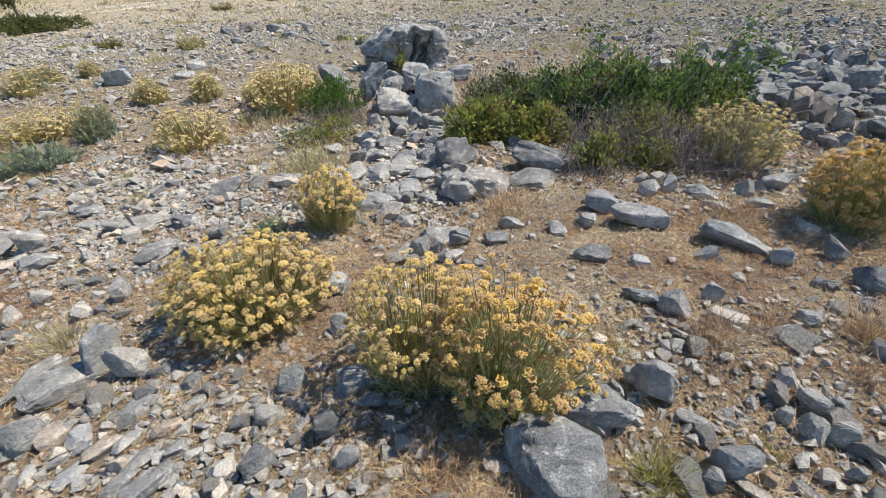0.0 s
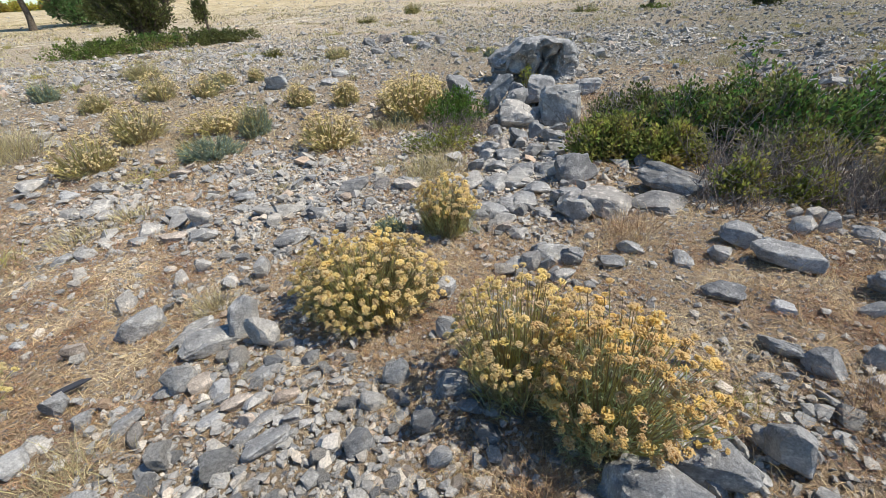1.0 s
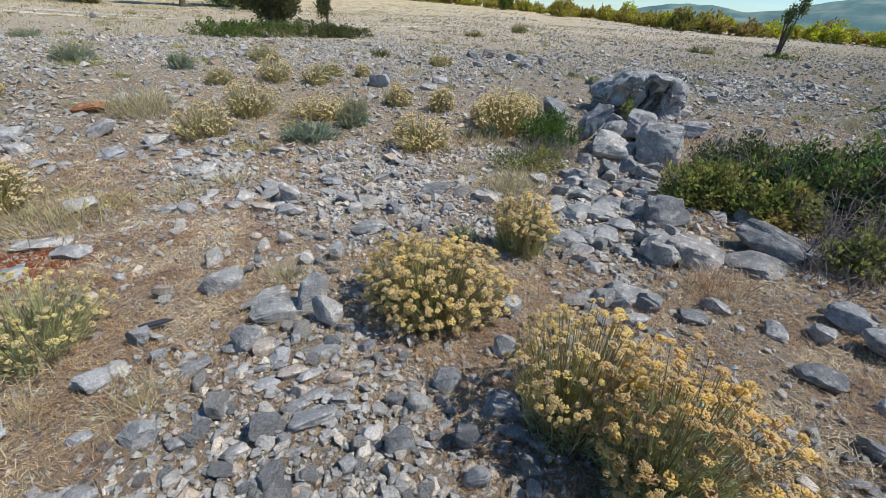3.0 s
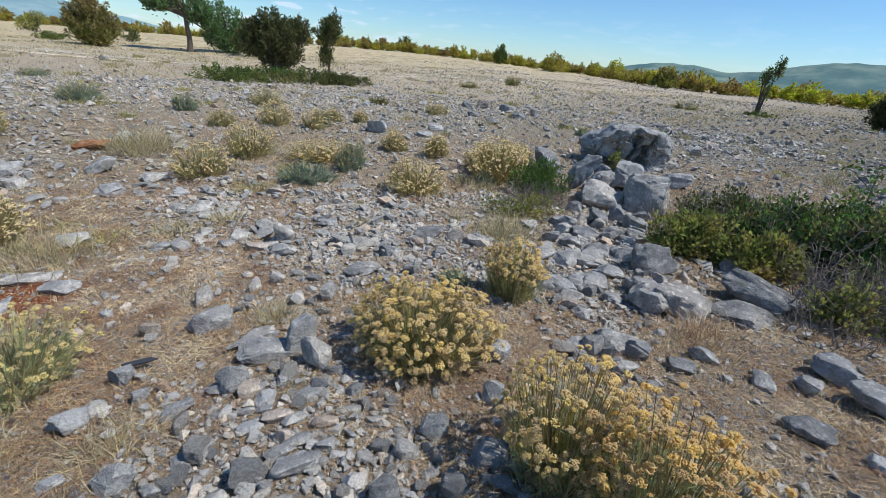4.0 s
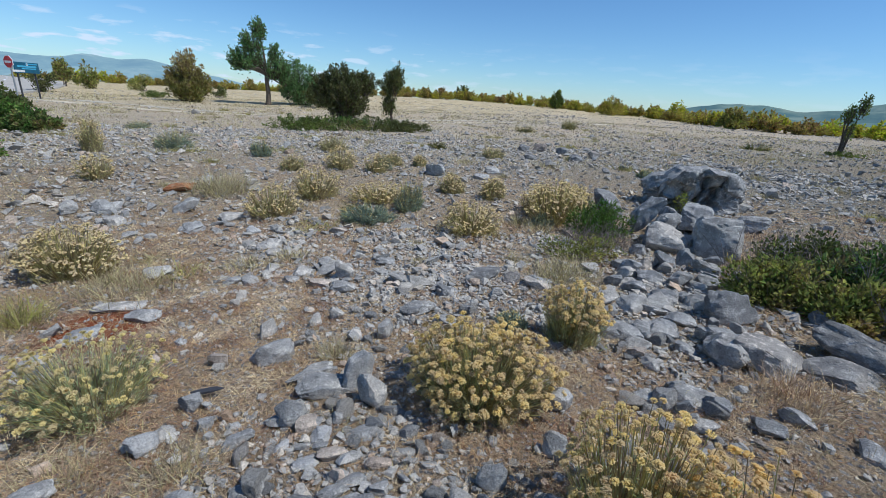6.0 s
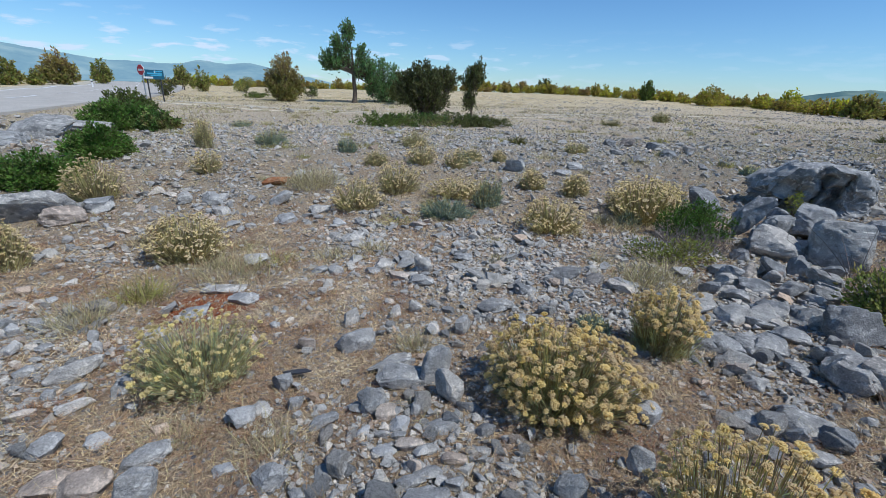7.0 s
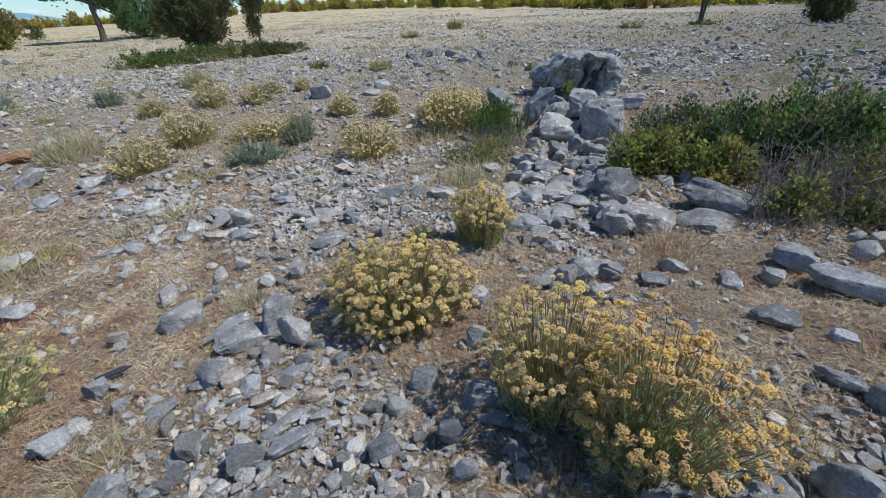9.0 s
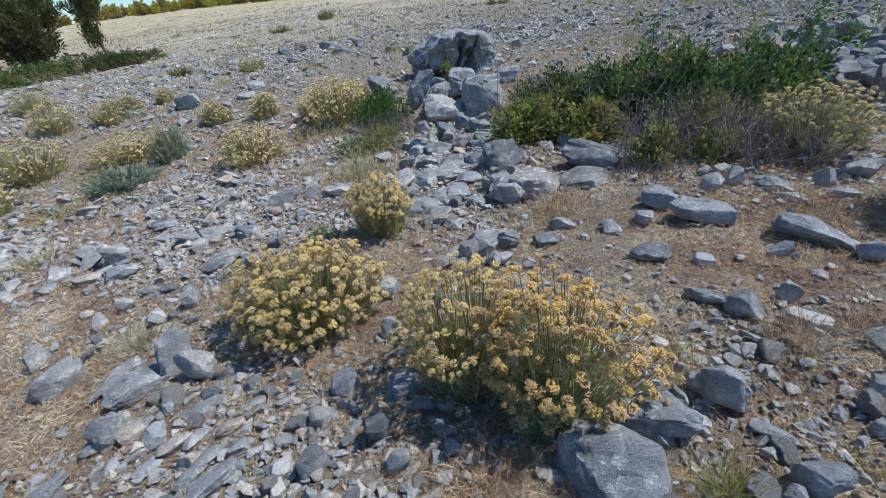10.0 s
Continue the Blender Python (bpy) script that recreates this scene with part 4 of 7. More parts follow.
rock("s", -2.991, 1.852, 0.230, 0.172, 0.045, 58, 198)
rock("s", -3.198, 2.267, 0.339, 0.195, 0.045, 47, 199)
rock("w", -2.495, 0.847, 0.158, 0.071, 0.055, 78, 200)
rock("w", -2.642, 0.699, 0.116, 0.052, 0.041, 76, 201)
rock("w", -2.123, 0.765, 0.091, 0.068, 0.045, 74, 202)
rock("w", -1.677, 1.153, 0.129, 0.097, 0.092, 67, 203)
rock("w", -1.499, 0.903, 0.087, 0.065, 0.032, 52, 204)
rock("w", -2.306, 1.951, 0.075, 0.057, 0.047, 35, 205)
rock("w", -3.727, 1.097, 0.078, 0.059, 0.078, 69, 206)
rock("w", -3.430, 0.979, 0.075, 0.056, 0.075, 80, 207)
rock("w", -2.979, 1.207, 0.062, 0.047, 0.064, 60, 208)
rock("w", -1.309, 2.374, 0.096, 0.072, 0.067, 17, 209)
rock("w", -4.062, 1.445, 0.077, 0.058, 0.047, 82, 210)
rock("w", -4.373, 1.712, 0.106, 0.080, 0.048, 73, 211)
rock("w", -1.001, 1.439, 0.092, 0.069, 0.053, 30, 212)
rock("w", -0.839, 1.339, 0.086, 0.064, 0.046, 39, 213)
rock("w", -0.983, 1.281, 0.098, 0.057, 0.034, 30, 214)
rock("w", -0.816, 1.249, 0.058, 0.044, 0.060, 34, 215)
rock("b", -1.490, 1.431, 0.063, 0.047, 0.050, 36, 216)
rock("g", -6.223, 2.948, 0.279, 0.209, 0.120, 63, 217)
rock("g", -3.489, 2.862, 0.227, 0.170, 0.097, 59, 218)
rock("g", -2.855, 2.163, 0.200, 0.130, 0.070, 64, 219)
rock("g", -2.353, 3.369, 0.190, 0.143, 0.088, 44, 220)
rock("g", -2.243, 3.640, 0.171, 0.128, 0.118, 27, 221)
rock("g", -1.940, 3.439, 0.178, 0.133, 0.178, 30, 222)
rock("g", -2.793, 2.968, 0.151, 0.113, 0.080, 37, 223)
rock("g", -3.102, 3.898, 0.252, 0.189, 0.089, 27, 224)
rock("g", -4.828, 4.523, 0.294, 0.221, 0.164, 46, 225)
rock("g", -5.496, 3.951, 0.229, 0.172, 0.165, 64, 226)
rock("g", -5.809, 3.748, 0.187, 0.140, 0.146, 67, 227)
rock("g", -5.075, 3.733, 0.223, 0.168, 0.092, 59, 228)
rock("g", -4.174, 4.579, 0.295, 0.221, 0.115, 54, 229)
rock("g", -2.505, 8.206, 0.258, 0.193, 0.188, 10, 230)
rock("g", -2.705, 4.704, 0.213, 0.160, 0.075, 20, 231)
rock("g", -1.731, 3.934, 0.202, 0.151, 0.080, 21, 232)
rock("g", -2.928, 3.741, 0.151, 0.114, 0.069, 31, 233)
rock("g", -2.076, 3.205, 0.206, 0.127, 0.072, 24, 234)
rock("g", -2.364, 3.195, 0.131, 0.098, 0.056, 33, 235)
rock("g", -4.222, 4.002, 0.266, 0.199, 0.104, 50, 236)
rock("d", -0.909, 13.308, 0.348, 0.261, 0.189, 3, 237)
rock("d", -0.264, 12.928, 0.321, 0.240, 0.200, -5, 238)
rock("d", 0.107, 11.752, 0.331, 0.248, 0.156, 8, 239)
rock("d", -1.342, 12.928, 0.402, 0.302, 0.181, 19, 240)
rock("d", -0.480, 10.266, 0.307, 0.231, 0.138, 0, 241)
rock("d", 0.562, 12.668, 0.276, 0.207, 0.192, -15, 242)
rock("d", -0.997, 11.275, 0.308, 0.231, 0.112, -9, 243)
rock("g", -1.542, 8.805, 0.309, 0.232, 0.129, 19, 244)
rock("g", -2.487, 8.148, 0.466, 0.350, 0.228, 3, 245)
rock("d", 1.184, 11.003, 0.208, 0.156, 0.121, -1, 246)
rock("d", 0.747, 10.197, 0.237, 0.178, 0.117, -3, 247)
rock("g", -1.643, 8.282, 0.297, 0.223, 0.122, 5, 248)
rock("w", -5.410, 5.565, 0.192, 0.144, 0.130, 52, 249)
rock("w", -5.510, 4.114, 0.136, 0.102, 0.086, 40, 250)
rock("w", -3.639, 4.305, 0.159, 0.119, 0.079, 29, 251)
rock("w", -4.931, 3.286, 0.112, 0.084, 0.086, 55, 252)
rock("r", -5.522, 5.132, 0.376, 0.226, 0.120, 33, 253)
boulder(1.85, 7.78, 1.42, 0.95, 0.66, -14, 500, "large fluted grey limestone boulder with dark hollows")
rock("o", 0.93, 6.02, 0.27, 0.34, 0.62, -6, 902, planes=10, roll=26, sink=0.12)
rock("o", 1.13, 5.80, 0.24, 0.30, 0.40, -14, 910, planes=10, roll=34, sink=0.12)
rock("o", 0.98, 5.60, 0.13, 0.20, 0.26, -14, 911, planes=10, roll=8)
rock("o", 1.33, 6.55, 0.26, 0.22, 0.22, -14, 912, planes=10)
rock("g", 1.60, 6.26, 0.46, 0.40, 0.37, -16, 903, planes=10, roll=14, lean=-6, sink=0.12)
rock("g", 1.62, 5.36, 0.45, 0.38, 0.42, -18, 904, planes=10, roll=-8, sink=0.12)
rock("g", 1.13, 5.40, 0.43, 0.34, 0.27, -13, 905, planes=10, roll=6, sink=0.15)
rock("g", 1.36, 5.52, 0.20, 0.18, 0.18, -20, 906, planes=10)
rock("d", 0.56, 6.85, 0.44, 0.40, 0.34, -6, 917, planes=14, sink=0.15)
rock("g", 2.33, 6.55, 0.42, 0.30, 0.20, -21, 908, planes=10)
rock("o", 2.05, 6.40, 0.22, 0.18, 0.15, -21, 909, planes=10)
rock("o", 1.25, 5.02, 0.14, 0.12, 0.14, -16, 913, planes=10)
rock("o", 1.47, 4.92, 0.20, 0.16, 0.13, -16, 914, planes=10)
rock("o", 0.799, 5.121, 0.173, 0.121, 0.113, -9, 920, planes=10, lean=0)
rock("o", 1.019, 4.767, 0.228, 0.160, 0.168, -12, 921, planes=10, lean=0)
rock("o", 1.222, 4.856, 0.150, 0.105, 0.150, -14, 922, planes=10, lean=0)
rock("o", 1.369, 4.678, 0.263, 0.184, 0.131, -17, 923, planes=10, lean=0)
rock("o", 0.615, 4.449, 0.207, 0.145, 0.168, -8, 924, planes=10, lean=0)
rock("o", 0.799, 4.277, 0.236, 0.165, 0.122, -11, 925, planes=10, lean=0)
rock("o", 1.026, 4.244, 0.216, 0.151, 0.122, -14, 926, planes=10, lean=0)
rock("o", 0.621, 3.985, 0.210, 0.147, 0.098, -9, 927, planes=10, lean=0)
rock("o", 0.806, 3.787, 0.231, 0.162, 0.095, -12, 928, planes=10, lean=0)
rock("o", 1.029, 3.814, 0.184, 0.129, 0.092, -15, 929, planes=10, lean=0)
rock("o", 0.995, 4.630, 0.121, 0.084, 0.087, -12, 930, planes=10, lean=0)
rock("o", 0.446, 4.065, 0.155, 0.108, 0.111, -6, 931, planes=10, lean=0)
rock("o", 0.805, 4.692, 0.150, 0.105, 0.101, -10, 932, planes=10, lean=0)
rock("o", 1.290, 4.323, 0.223, 0.156, 0.095, -17, 933, planes=10, lean=0)
rock("o", -6.505, 2.314, 0.898, 0.404, 0.314, 71, 950, planes=14, lean=0)
rock("o", -6.255, 2.957, 0.295, 0.206, 0.145, 65, 951, planes=11, lean=0)
rock("o", -6.172, 2.492, 0.437, 0.306, 0.167, 68, 952, planes=11, lean=0)
rock("o", -12.6, 3.4, 1.76, 0.9, 0.38, 70, 960, planes=16, lean=12)
rock("o", -12.3, 5.1, 1.36, 0.9, 0.41, 60, 961, planes=16, lean=12)
rock("o", -11.6, 3.9, 1.20, 0.6, 0.26, 76, 962, planes=16, lean=12)
rock("o", -13.0, 1.7, 1.68, 1.0, 0.38, 74, 963, planes=16, lean=12)
rock("o", -12.6, 6.2, 0.96, 0.7, 0.31, 55, 964, planes=16, lean=12)
rock("o", -11.3, 2.4, 1.12, 0.6, 0.22, 80, 965, planes=16, lean=12)
rock("d", 5.869, 4.135, 0.254, 0.190, 0.207, -56, 970, planes=10, lean=0)
rock("o", 5.247, 3.510, 0.399, 0.300, 0.201, -57, 971, planes=10, lean=0)
rock("o", 5.883, 3.675, 0.170, 0.128, 0.170, -59, 972, planes=10, lean=0)
rock("d", 7.579, 4.511, 0.262, 0.196, 0.262, -60, 973, planes=10, lean=0)
rock("o", 6.335, 3.583, 0.302, 0.227, 0.215, -61, 974, planes=10, lean=0)
rock("o", 4.656, 2.916, 0.227, 0.102, 0.079, -59, 975, planes=10, lean=0)
rock("d", 5.204, 3.356, 0.082, 0.062, 0.077, -58, 976, planes=10, lean=0)
rock("o", 4.457, 2.589, 0.171, 0.128, 0.171, -61, 977, planes=10, lean=0)
rock("o", 4.581, 2.432, 0.166, 0.124, 0.139, -63, 978, planes=10, lean=0)
rock("d", 3.975, 2.499, 0.144, 0.108, 0.140, -59, 979, planes=10, lean=0)
rock("o", 4.965, 3.534, 0.156, 0.117, 0.128, -55, 980, planes=10, lean=0)
rock("o", 4.072, 2.299, 0.114, 0.086, 0.114, -62, 981, planes=10, lean=0)
rock("d", 3.935, 2.317, 0.164, 0.123, 0.094, -61, 982, planes=10, lean=0)
rock("o", 4.928, 3.815, 0.083, 0.062, 0.083, -53, 983, planes=10, lean=0)
rock("o", 5.427, 3.088, 0.101, 0.076, 0.101, -61, 984, planes=10, lean=0)
rock("d", 5.627, 3.009, 0.156, 0.117, 0.156, -63, 985, planes=10, lean=0)
rock("o", 4.690, 3.132, 0.148, 0.111, 0.087, -57, 986, planes=10, lean=0)
rock("o", 5.173, 2.746, 0.163, 0.122, 0.105, -63, 987, planes=10, lean=0)
rock("d", 4.379, 3.136, 0.262, 0.196, 0.120, -55, 988, planes=10, lean=0)
rock("o", 8.515, 4.637, 0.247, 0.185, 0.247, -62, 989, planes=10, lean=0)


# ---- bushes of everlasting flowers ----
OCT = (np.array([[1, 0, 0], [-1, 0, 0], [0, 1, 0], [0, -1, 0], [0, 0, 1], [0, 0, -1.0]]), np.array([[0, 2, 4], [2, 1, 4], [1, 3, 4], [3, 0, 4], [2, 0, 5], [1, 2, 5], [3, 1, 5], [0, 3, 5]]))


def umbel(at, radius, hub):
    """Heads of buttons (n, k, 3), each drawn out downwards to its head's hub (n, 3)."""
    n, k, _ = at.shape
    v, f = OCT
    ball = at[:, :, None] + v[None, None, :5] * radius[:, :, None, None]
    verts = np.concatenate([hub[:, None], ball.reshape(n, k * 5, 3)], 1)
    i = np.arange(n)[:, None, None, None] * (5 * k + 1)
    tri = f[None, None]
    tri = tri[:, :, :5]      # open cups, held to the hub by one side
    tri = np.where(tri == 5, i, i + 1 + np.arange(k)[None, :, None, None] * 5 + np.minimum(tri, 4))
    return verts.reshape(-1, 3), tri.reshape(-1, 3)


def corymb(name, g, per, mat, shape):
    """A flat-topped head of small button flowers, 1 across."""
    q = unit(g.normal(size=(per, 3)) + np.array([0, 0, 0.7])) * np.array([0.42, 0.42, 0.26]) * g.uniform(0.8, 1.05, (per, 1))
    return mesh(name, *umbel(q[None], g.uniform(0.062, 0.092, (1, per)), np.array([[0, 0, -0.30]])), mat, True)


def flowering_bush(x, y, wide, deep, high, turn, heads, head, mat, leaf, seed, label, fine=True, open_to=84, leafy=1.0, group="everlasting flower bushes"):
    """Many thin stems from one root stock, each with a flat-topped head of tiny button flowers."""
    g = np.random.default_rng(seed)
    ob = empty("flowering_bush", x, y, land_at(x, y) - 0.01, turn)
    tagged(ob, label, "bush", group)
    az = g.uniform(0, 2 * np.pi, heads)
    tilt = np.arccos(1 - g.uniform(0, 1, heads) ** 0.9 * (1 - np.cos(radians(open_to))))
    lump = 1 + 0.10 * np.sin(2 * az + g.uniform(0, 6)) + 0.08 * np.sin(3 * az + g.uniform(0, 6))
    reach = g.uniform(0.84, 1.06, heads) * np.where(g.random(heads) < 0.2, g.uniform(0.6, 1.12, heads), 1)
    out = np.sin(tilt) / math.sin(radians(open_to))
    tip = np.stack([out * np.cos(az) * wide / 2 * lump, out * np.sin(az) * deep / 2 * lump, 0.10 * high + np.cos(tilt) ** 0.75 * high * 0.88], 1) * reach[:, None]
    root = np.stack([tip[:, 0] * 0.42, tip[:, 1] * 0.42, np.zeros(heads)], 1) + g.normal(0, 0.025, (heads, 3)) * np.array([1, 1, 0.1])
    more = int(heads * 1.2)
    extra = tip[g.integers(0, heads, more)] * np.stack([g.uniform(0.7, 0.98, more)] * 2 + [g.uniform(0.25, 0.72, more)], 1)
    eroot = np.stack([extra[:, 0] * 0.6, extra[:, 1] * 0.6, np.zeros(more)], 1) + g.normal(0, 0.025, (more, 3)) * np.array([1, 1, 0.1])
    ends, roots = np.concatenate([tip, extra]), np.concatenate([root, eroot])
    path = bent(roots, ends, g.uniform(-0.08, 0.06, len(ends)) * high, 3)
    thick = 0.0020 if fine else 0.0035
    part("stemwork", tubes(path, np.array([1.2, 0.9, 0.6]) * thick, 3), STEM, ob, kind="stuff")
    n = int(heads * (26 if fine else 8) * leafy)
    pick, s = g.integers(0, len(path), n), g.uniform(0.05, 0.85 if fine else 0.75, n)
    k = np.minimum((s * 2).astype(int), 1)
    fr = (s * 2 - k)[:, None]
    at = path[pick, k] * (1 - fr) + path[pick, k + 1] * fr
    way = unit(unit(path[pick, k + 1] - path[pick, k]) + g.normal(0, 0.5, (n, 3)))
    part("foliage", leaves(at, way, g.uniform(0.022, 0.05, n) * (1 if fine else 1.3), (0.0035 if fine else 0.008), g), leaf, ob, kind="stuff")
    size = head * g.uniform(0.55, 1.25, heads)
    face = unit(tip * np.array([0.7, 0.7, 0.7]) / np.array([wide / 2, deep / 2, high]) + np.array([0, 0, 0.9]) + g.normal(0, 0.15, (heads, 3)))
    if fine:
        kinds = [corymb("flower_head", g, int(g.integers(40, 56)), mat, OCT) for _ in range(7)]
        for i in range(heads):
            h = new("flower_head", kinds[i % 7])
            h.parent = ob
            h.matrix_basis = Matrix.LocRotScale(Vector(tip[i]), Vector(face[i]).to_track_quat("Z", "Y"), Vector((size[i],) * 3)) @ pose(0, 0, 0, 0, 0, g.uniform(0, 360))
    else:
        per = 6
        q = g.normal(size=(heads, per, 3)) * np.array([0.5, 0.5, 0.2])
        u = unit(np.cross(face, np.array([[0.3, 1.0, 0.1]])))
        w = np.cross(face, u)
        c = tip[:, None] + (q[..., :1] * u[:, None] + q[..., 1:2] * w[:, None] + q[..., 2:] * face[:, None]) * (size / 2)[:, None, None] * 0.9
        part("blossom", umbel(c, size[:, None] * g.uniform(0.15, 0.24, (heads, per)), tip - face * size[:, None] * 0.4), mat, ob, "", True, "stuff")
    TAKEN.append((x, y, 0.2 * wide))
    return ob


flowering_bush(-0.397, 1.977, 0.765, 0.688, 0.447, 15, 600, 0.043, GOLD, SILVER, 1, "dense rounded bush of golden yellow everlasting flowers on the gravel", True, 84, leafy=1.0)
flowering_bush(0.287, 1.291, 0.630, 0.520, 0.522, -12, 330, 0.036, GOLD, SAGE, 2, "loose tall bush of golden everlasting flowers with bare stems", True, 72, leafy=0.5)
flowering_bush(0.539, 1.037, 0.604, 0.508, 0.545, -32, 330, 0.040, GOLD_DEEP, SAGE, 3, "wide bush of deep golden everlasting flowers with grey-green leaves", True, 84, leafy=1.5)
flowering_bush(0.080, 2.786, 0.464, 0.417, 0.455, -1, 250, 0.040, GOLD, SAGE, 4, "small upright bush of golden flowers beside grey stones", True, 66, leafy=1.0)
flowering_bush(3.144, 2.465, 0.803, 0.722, 0.443, -54, 380, 0.038, GOLD_PALE, SAGE, 5, "round bush of pale yellow flowers at the edge of a thicket", True, 84, leafy=1.0)
flowering_bush(2.799, 1.396, 0.511, 0.460, 0.506, -67, 400, 0.042, GOLD_DEEP, SILVER, 6, "large bush of deep yellow flowers beside dark rocks", True, 86, leafy=0.8)
flowering_bush(-0.194, 6.259, 0.941, 0.846, 0.574, 2, 384, 0.046, STRAWFLOWER, FADED, 7, "bush of golden flowers beside the boulders", False, 84, leafy=0.7)
flowering_bush(-2.219, 1.318, 0.791, 0.712, 0.356, 61, 240, 0.032, GOLD_PALE, SAGE, 8, "sparse spreading bush of faded pale flowers on straw", True, 76, leafy=1.2)
flowering_bush(-4.175, 2.629, 0.813, 0.733, 0.476, 58, 420, 0.046, STRAWFLOWER, FADED, 9, "bush of ochre yellow flowers among dry grass", False, 84, leafy=0.7)
flowering_bush(-6.673, 3.153, 0.694, 0.625, 0.568, 65, 288, 0.0427, STRAWFLOWER, FADED, 10, "bush of pale yellow flowers before the hedge", False, 84, leafy=0.7)
flowering_bush(-5.175, 1.619, 0.410, 0.369, 0.462, 73, 272, 0.0427, STRAWFLOWER, FADED, 11, "bush of pale yellow flowers on dry ground", False, 84, leafy=0.7)
flowering_bush(-3.820, 4.948, 0.710, 0.638, 0.433, 37, 208, 0.0475, STRAWFLOWER, FADED, 12, "small bush of pale yellow flowers", False, 84, leafy=1.4)
flowering_bush(-3.749, 5.936, 0.741, 0.667, 0.499, 32, 192, 0.0475, STRAWFLOWER, FADED, 13, "small bush of pale yellow flowers", False, 84, leafy=1.4)
flowering_bush(-2.837, 6.191, 0.867, 0.780, 0.315, 24, 224, 0.0475, STRAWFLOWER, FADED, 14, "low bush of golden flowers", False, 84, leafy=0.7)
flowering_bush(-1.189, 5.406, 0.861, 0.774, 0.414, 11, 304, 0.0427, STRAWFLOWER, FADED, 15, "rounded bush of golden flowers on gravel", False, 84, leafy=0.7)
flowering_bush(-0.377, 6.613, 0.643, 0.580, 0.458, 2, 240, 0.0475, STRAWFLOWER, FADED, 16, "bush of golden flowers in front of boulders", False, 84, leafy=0.7)
flowering_bush(0.065, 6.964, 0.681, 0.613, 0.402, -2, 240, 0.0475, GOLD_PALE, FADED, 17, "bush of golden flowers in front of boulders", False, 84, leafy=0.7)
flowering_bush(-6.792, 4.884, 0.560, 0.504, 0.376, 54, 144, 0.0475, STRAWFLOWER, FADED, 18, "small bush of faded yellow flowers", False, 84, leafy=1.4)
flowering_bush(-8.964, 6.486, 0.497, 0.448, 0.507, 54, 96, 0.057, STRAWFLOWER, FADED, 19, "small faded bush on the field", False, 84, leafy=1.4)
flowering_bush(-4.248, 7.639, 0.600, 0.540, 0.439, 28, 112, 0.057, STRAWFLOWER, FADED, 20, "small faded bush on the field", False, 84, leafy=1.4)
flowering_bush(-1.948, 7.167, 0.458, 0.411, 0.352, 16, 96, 0.0427, STRAWFLOWER, FADED, 21, "small faded bush on the field", False, 84, leafy=1.4)
flowering_bush(-1.208, 7.068, 0.451, 0.406, 0.402, 10, 96, 0.0475, STRAWFLOWER, FADED, 22, "small bush of golden flowers", False, 84, leafy=1.4)
flowering_bush(-3.557, 7.733, 0.482, 0.433, 0.387, 25, 96, 0.0475, STRAWFLOWER, FADED, 23, "small faded bush on the field", False, 84, leafy=1.4)
flowering_bush(-2.588, 5.280, 0.794, 0.715, 0.308, 25, 90, 0.018, GOLD_PALE, SILVERGREY, 40, "silver-grey low cushion bush on the stony field", False, leafy=16, group="low cushion bushes")
flowering_bush(-2.251, 6.089, 0.473, 0.426, 0.491, 19, 90, 0.018, GOLD_PALE, SILVERGREY, 41, "silver-grey low cushion bush on the stony field", False, leafy=12, group="low cushion bushes")
flowering_bush(-7.848, 7.282, 0.778, 0.700, 0.391, 47, 90, 0.018, GOLD_PALE, SILVERGREY, 42, "silver-grey low cushion bush on the stony field", False, leafy=9, group="low cushion bushes")
flowering_bush(-6.004, 7.589, 0.476, 0.429, 0.387, 38, 90, 0.018, GOLD_PALE, SILVERGREY, 43, "silver-grey low cushion bush on the stony field", False, leafy=9, group="low cushion bushes")
flowering_bush(-4.915, 7.048, 0.484, 0.436, 0.303, 34, 150, 0.030, STRAWFLOWER, FADED, 44, "faded grey-yellow cushion bush", False, leafy=4.5, group="low cushion bushes")
flowering_bush(-5.320, 9.274, 0.752, 0.676, 0.396, 29, 150, 0.030, STRAWFLOWER, FADED, 45, "silver-grey low cushion bush on the stony field", False, leafy=4.5, group="low cushion bushes")
flowering_bush(-3.542, 8.013, 0.385, 0.347, 0.366, 23, 90, 0.018, GOLD_PALE, SILVERGREY, 46, "silver-grey low cushion bush on the stony field", False, leafy=4.5, group="low cushion bushes")
flowering_bush(-1.918, 7.241, 0.425, 0.383, 0.283, 14, 150, 0.030, STRAWFLOWER, FADED, 47, "silver-grey low cushion bush on the stony field", False, leafy=4.5, group="low cushion bushes")
flowering_bush(-1.187, 7.224, 0.416, 0.374, 0.328, 8, 150, 0.030, STRAWFLOWER, FADED, 48, "silver-grey low cushion bush on the stony field", False, leafy=4.5, group="low cushion bushes")
flowering_bush(-1.849, 10.792, 0.554, 0.498, 0.281, 9, 150, 0.030, STRAWFLOWER, FADED, 50, "silver-grey low cushion bush on the stony field", False, leafy=4.5, group="low cushion bushes")
flowering_bush(1.512, 10.009, 0.385, 0.347, 0.215, -10, 90, 0.018, GOLD_PALE, SILVERGREY, 51, "silver-grey low cushion bush on the stony field", False, leafy=4.5, group="low cushion bushes")
flowering_bush(-0.222, 28.787, 1.149, 1.034, 0.487, 0, 90, 0.018, GOLD_PALE, OLIVE, 52, "low dark cushion shrub on the far field", False, leafy=4.5, group="low cushion bushes")
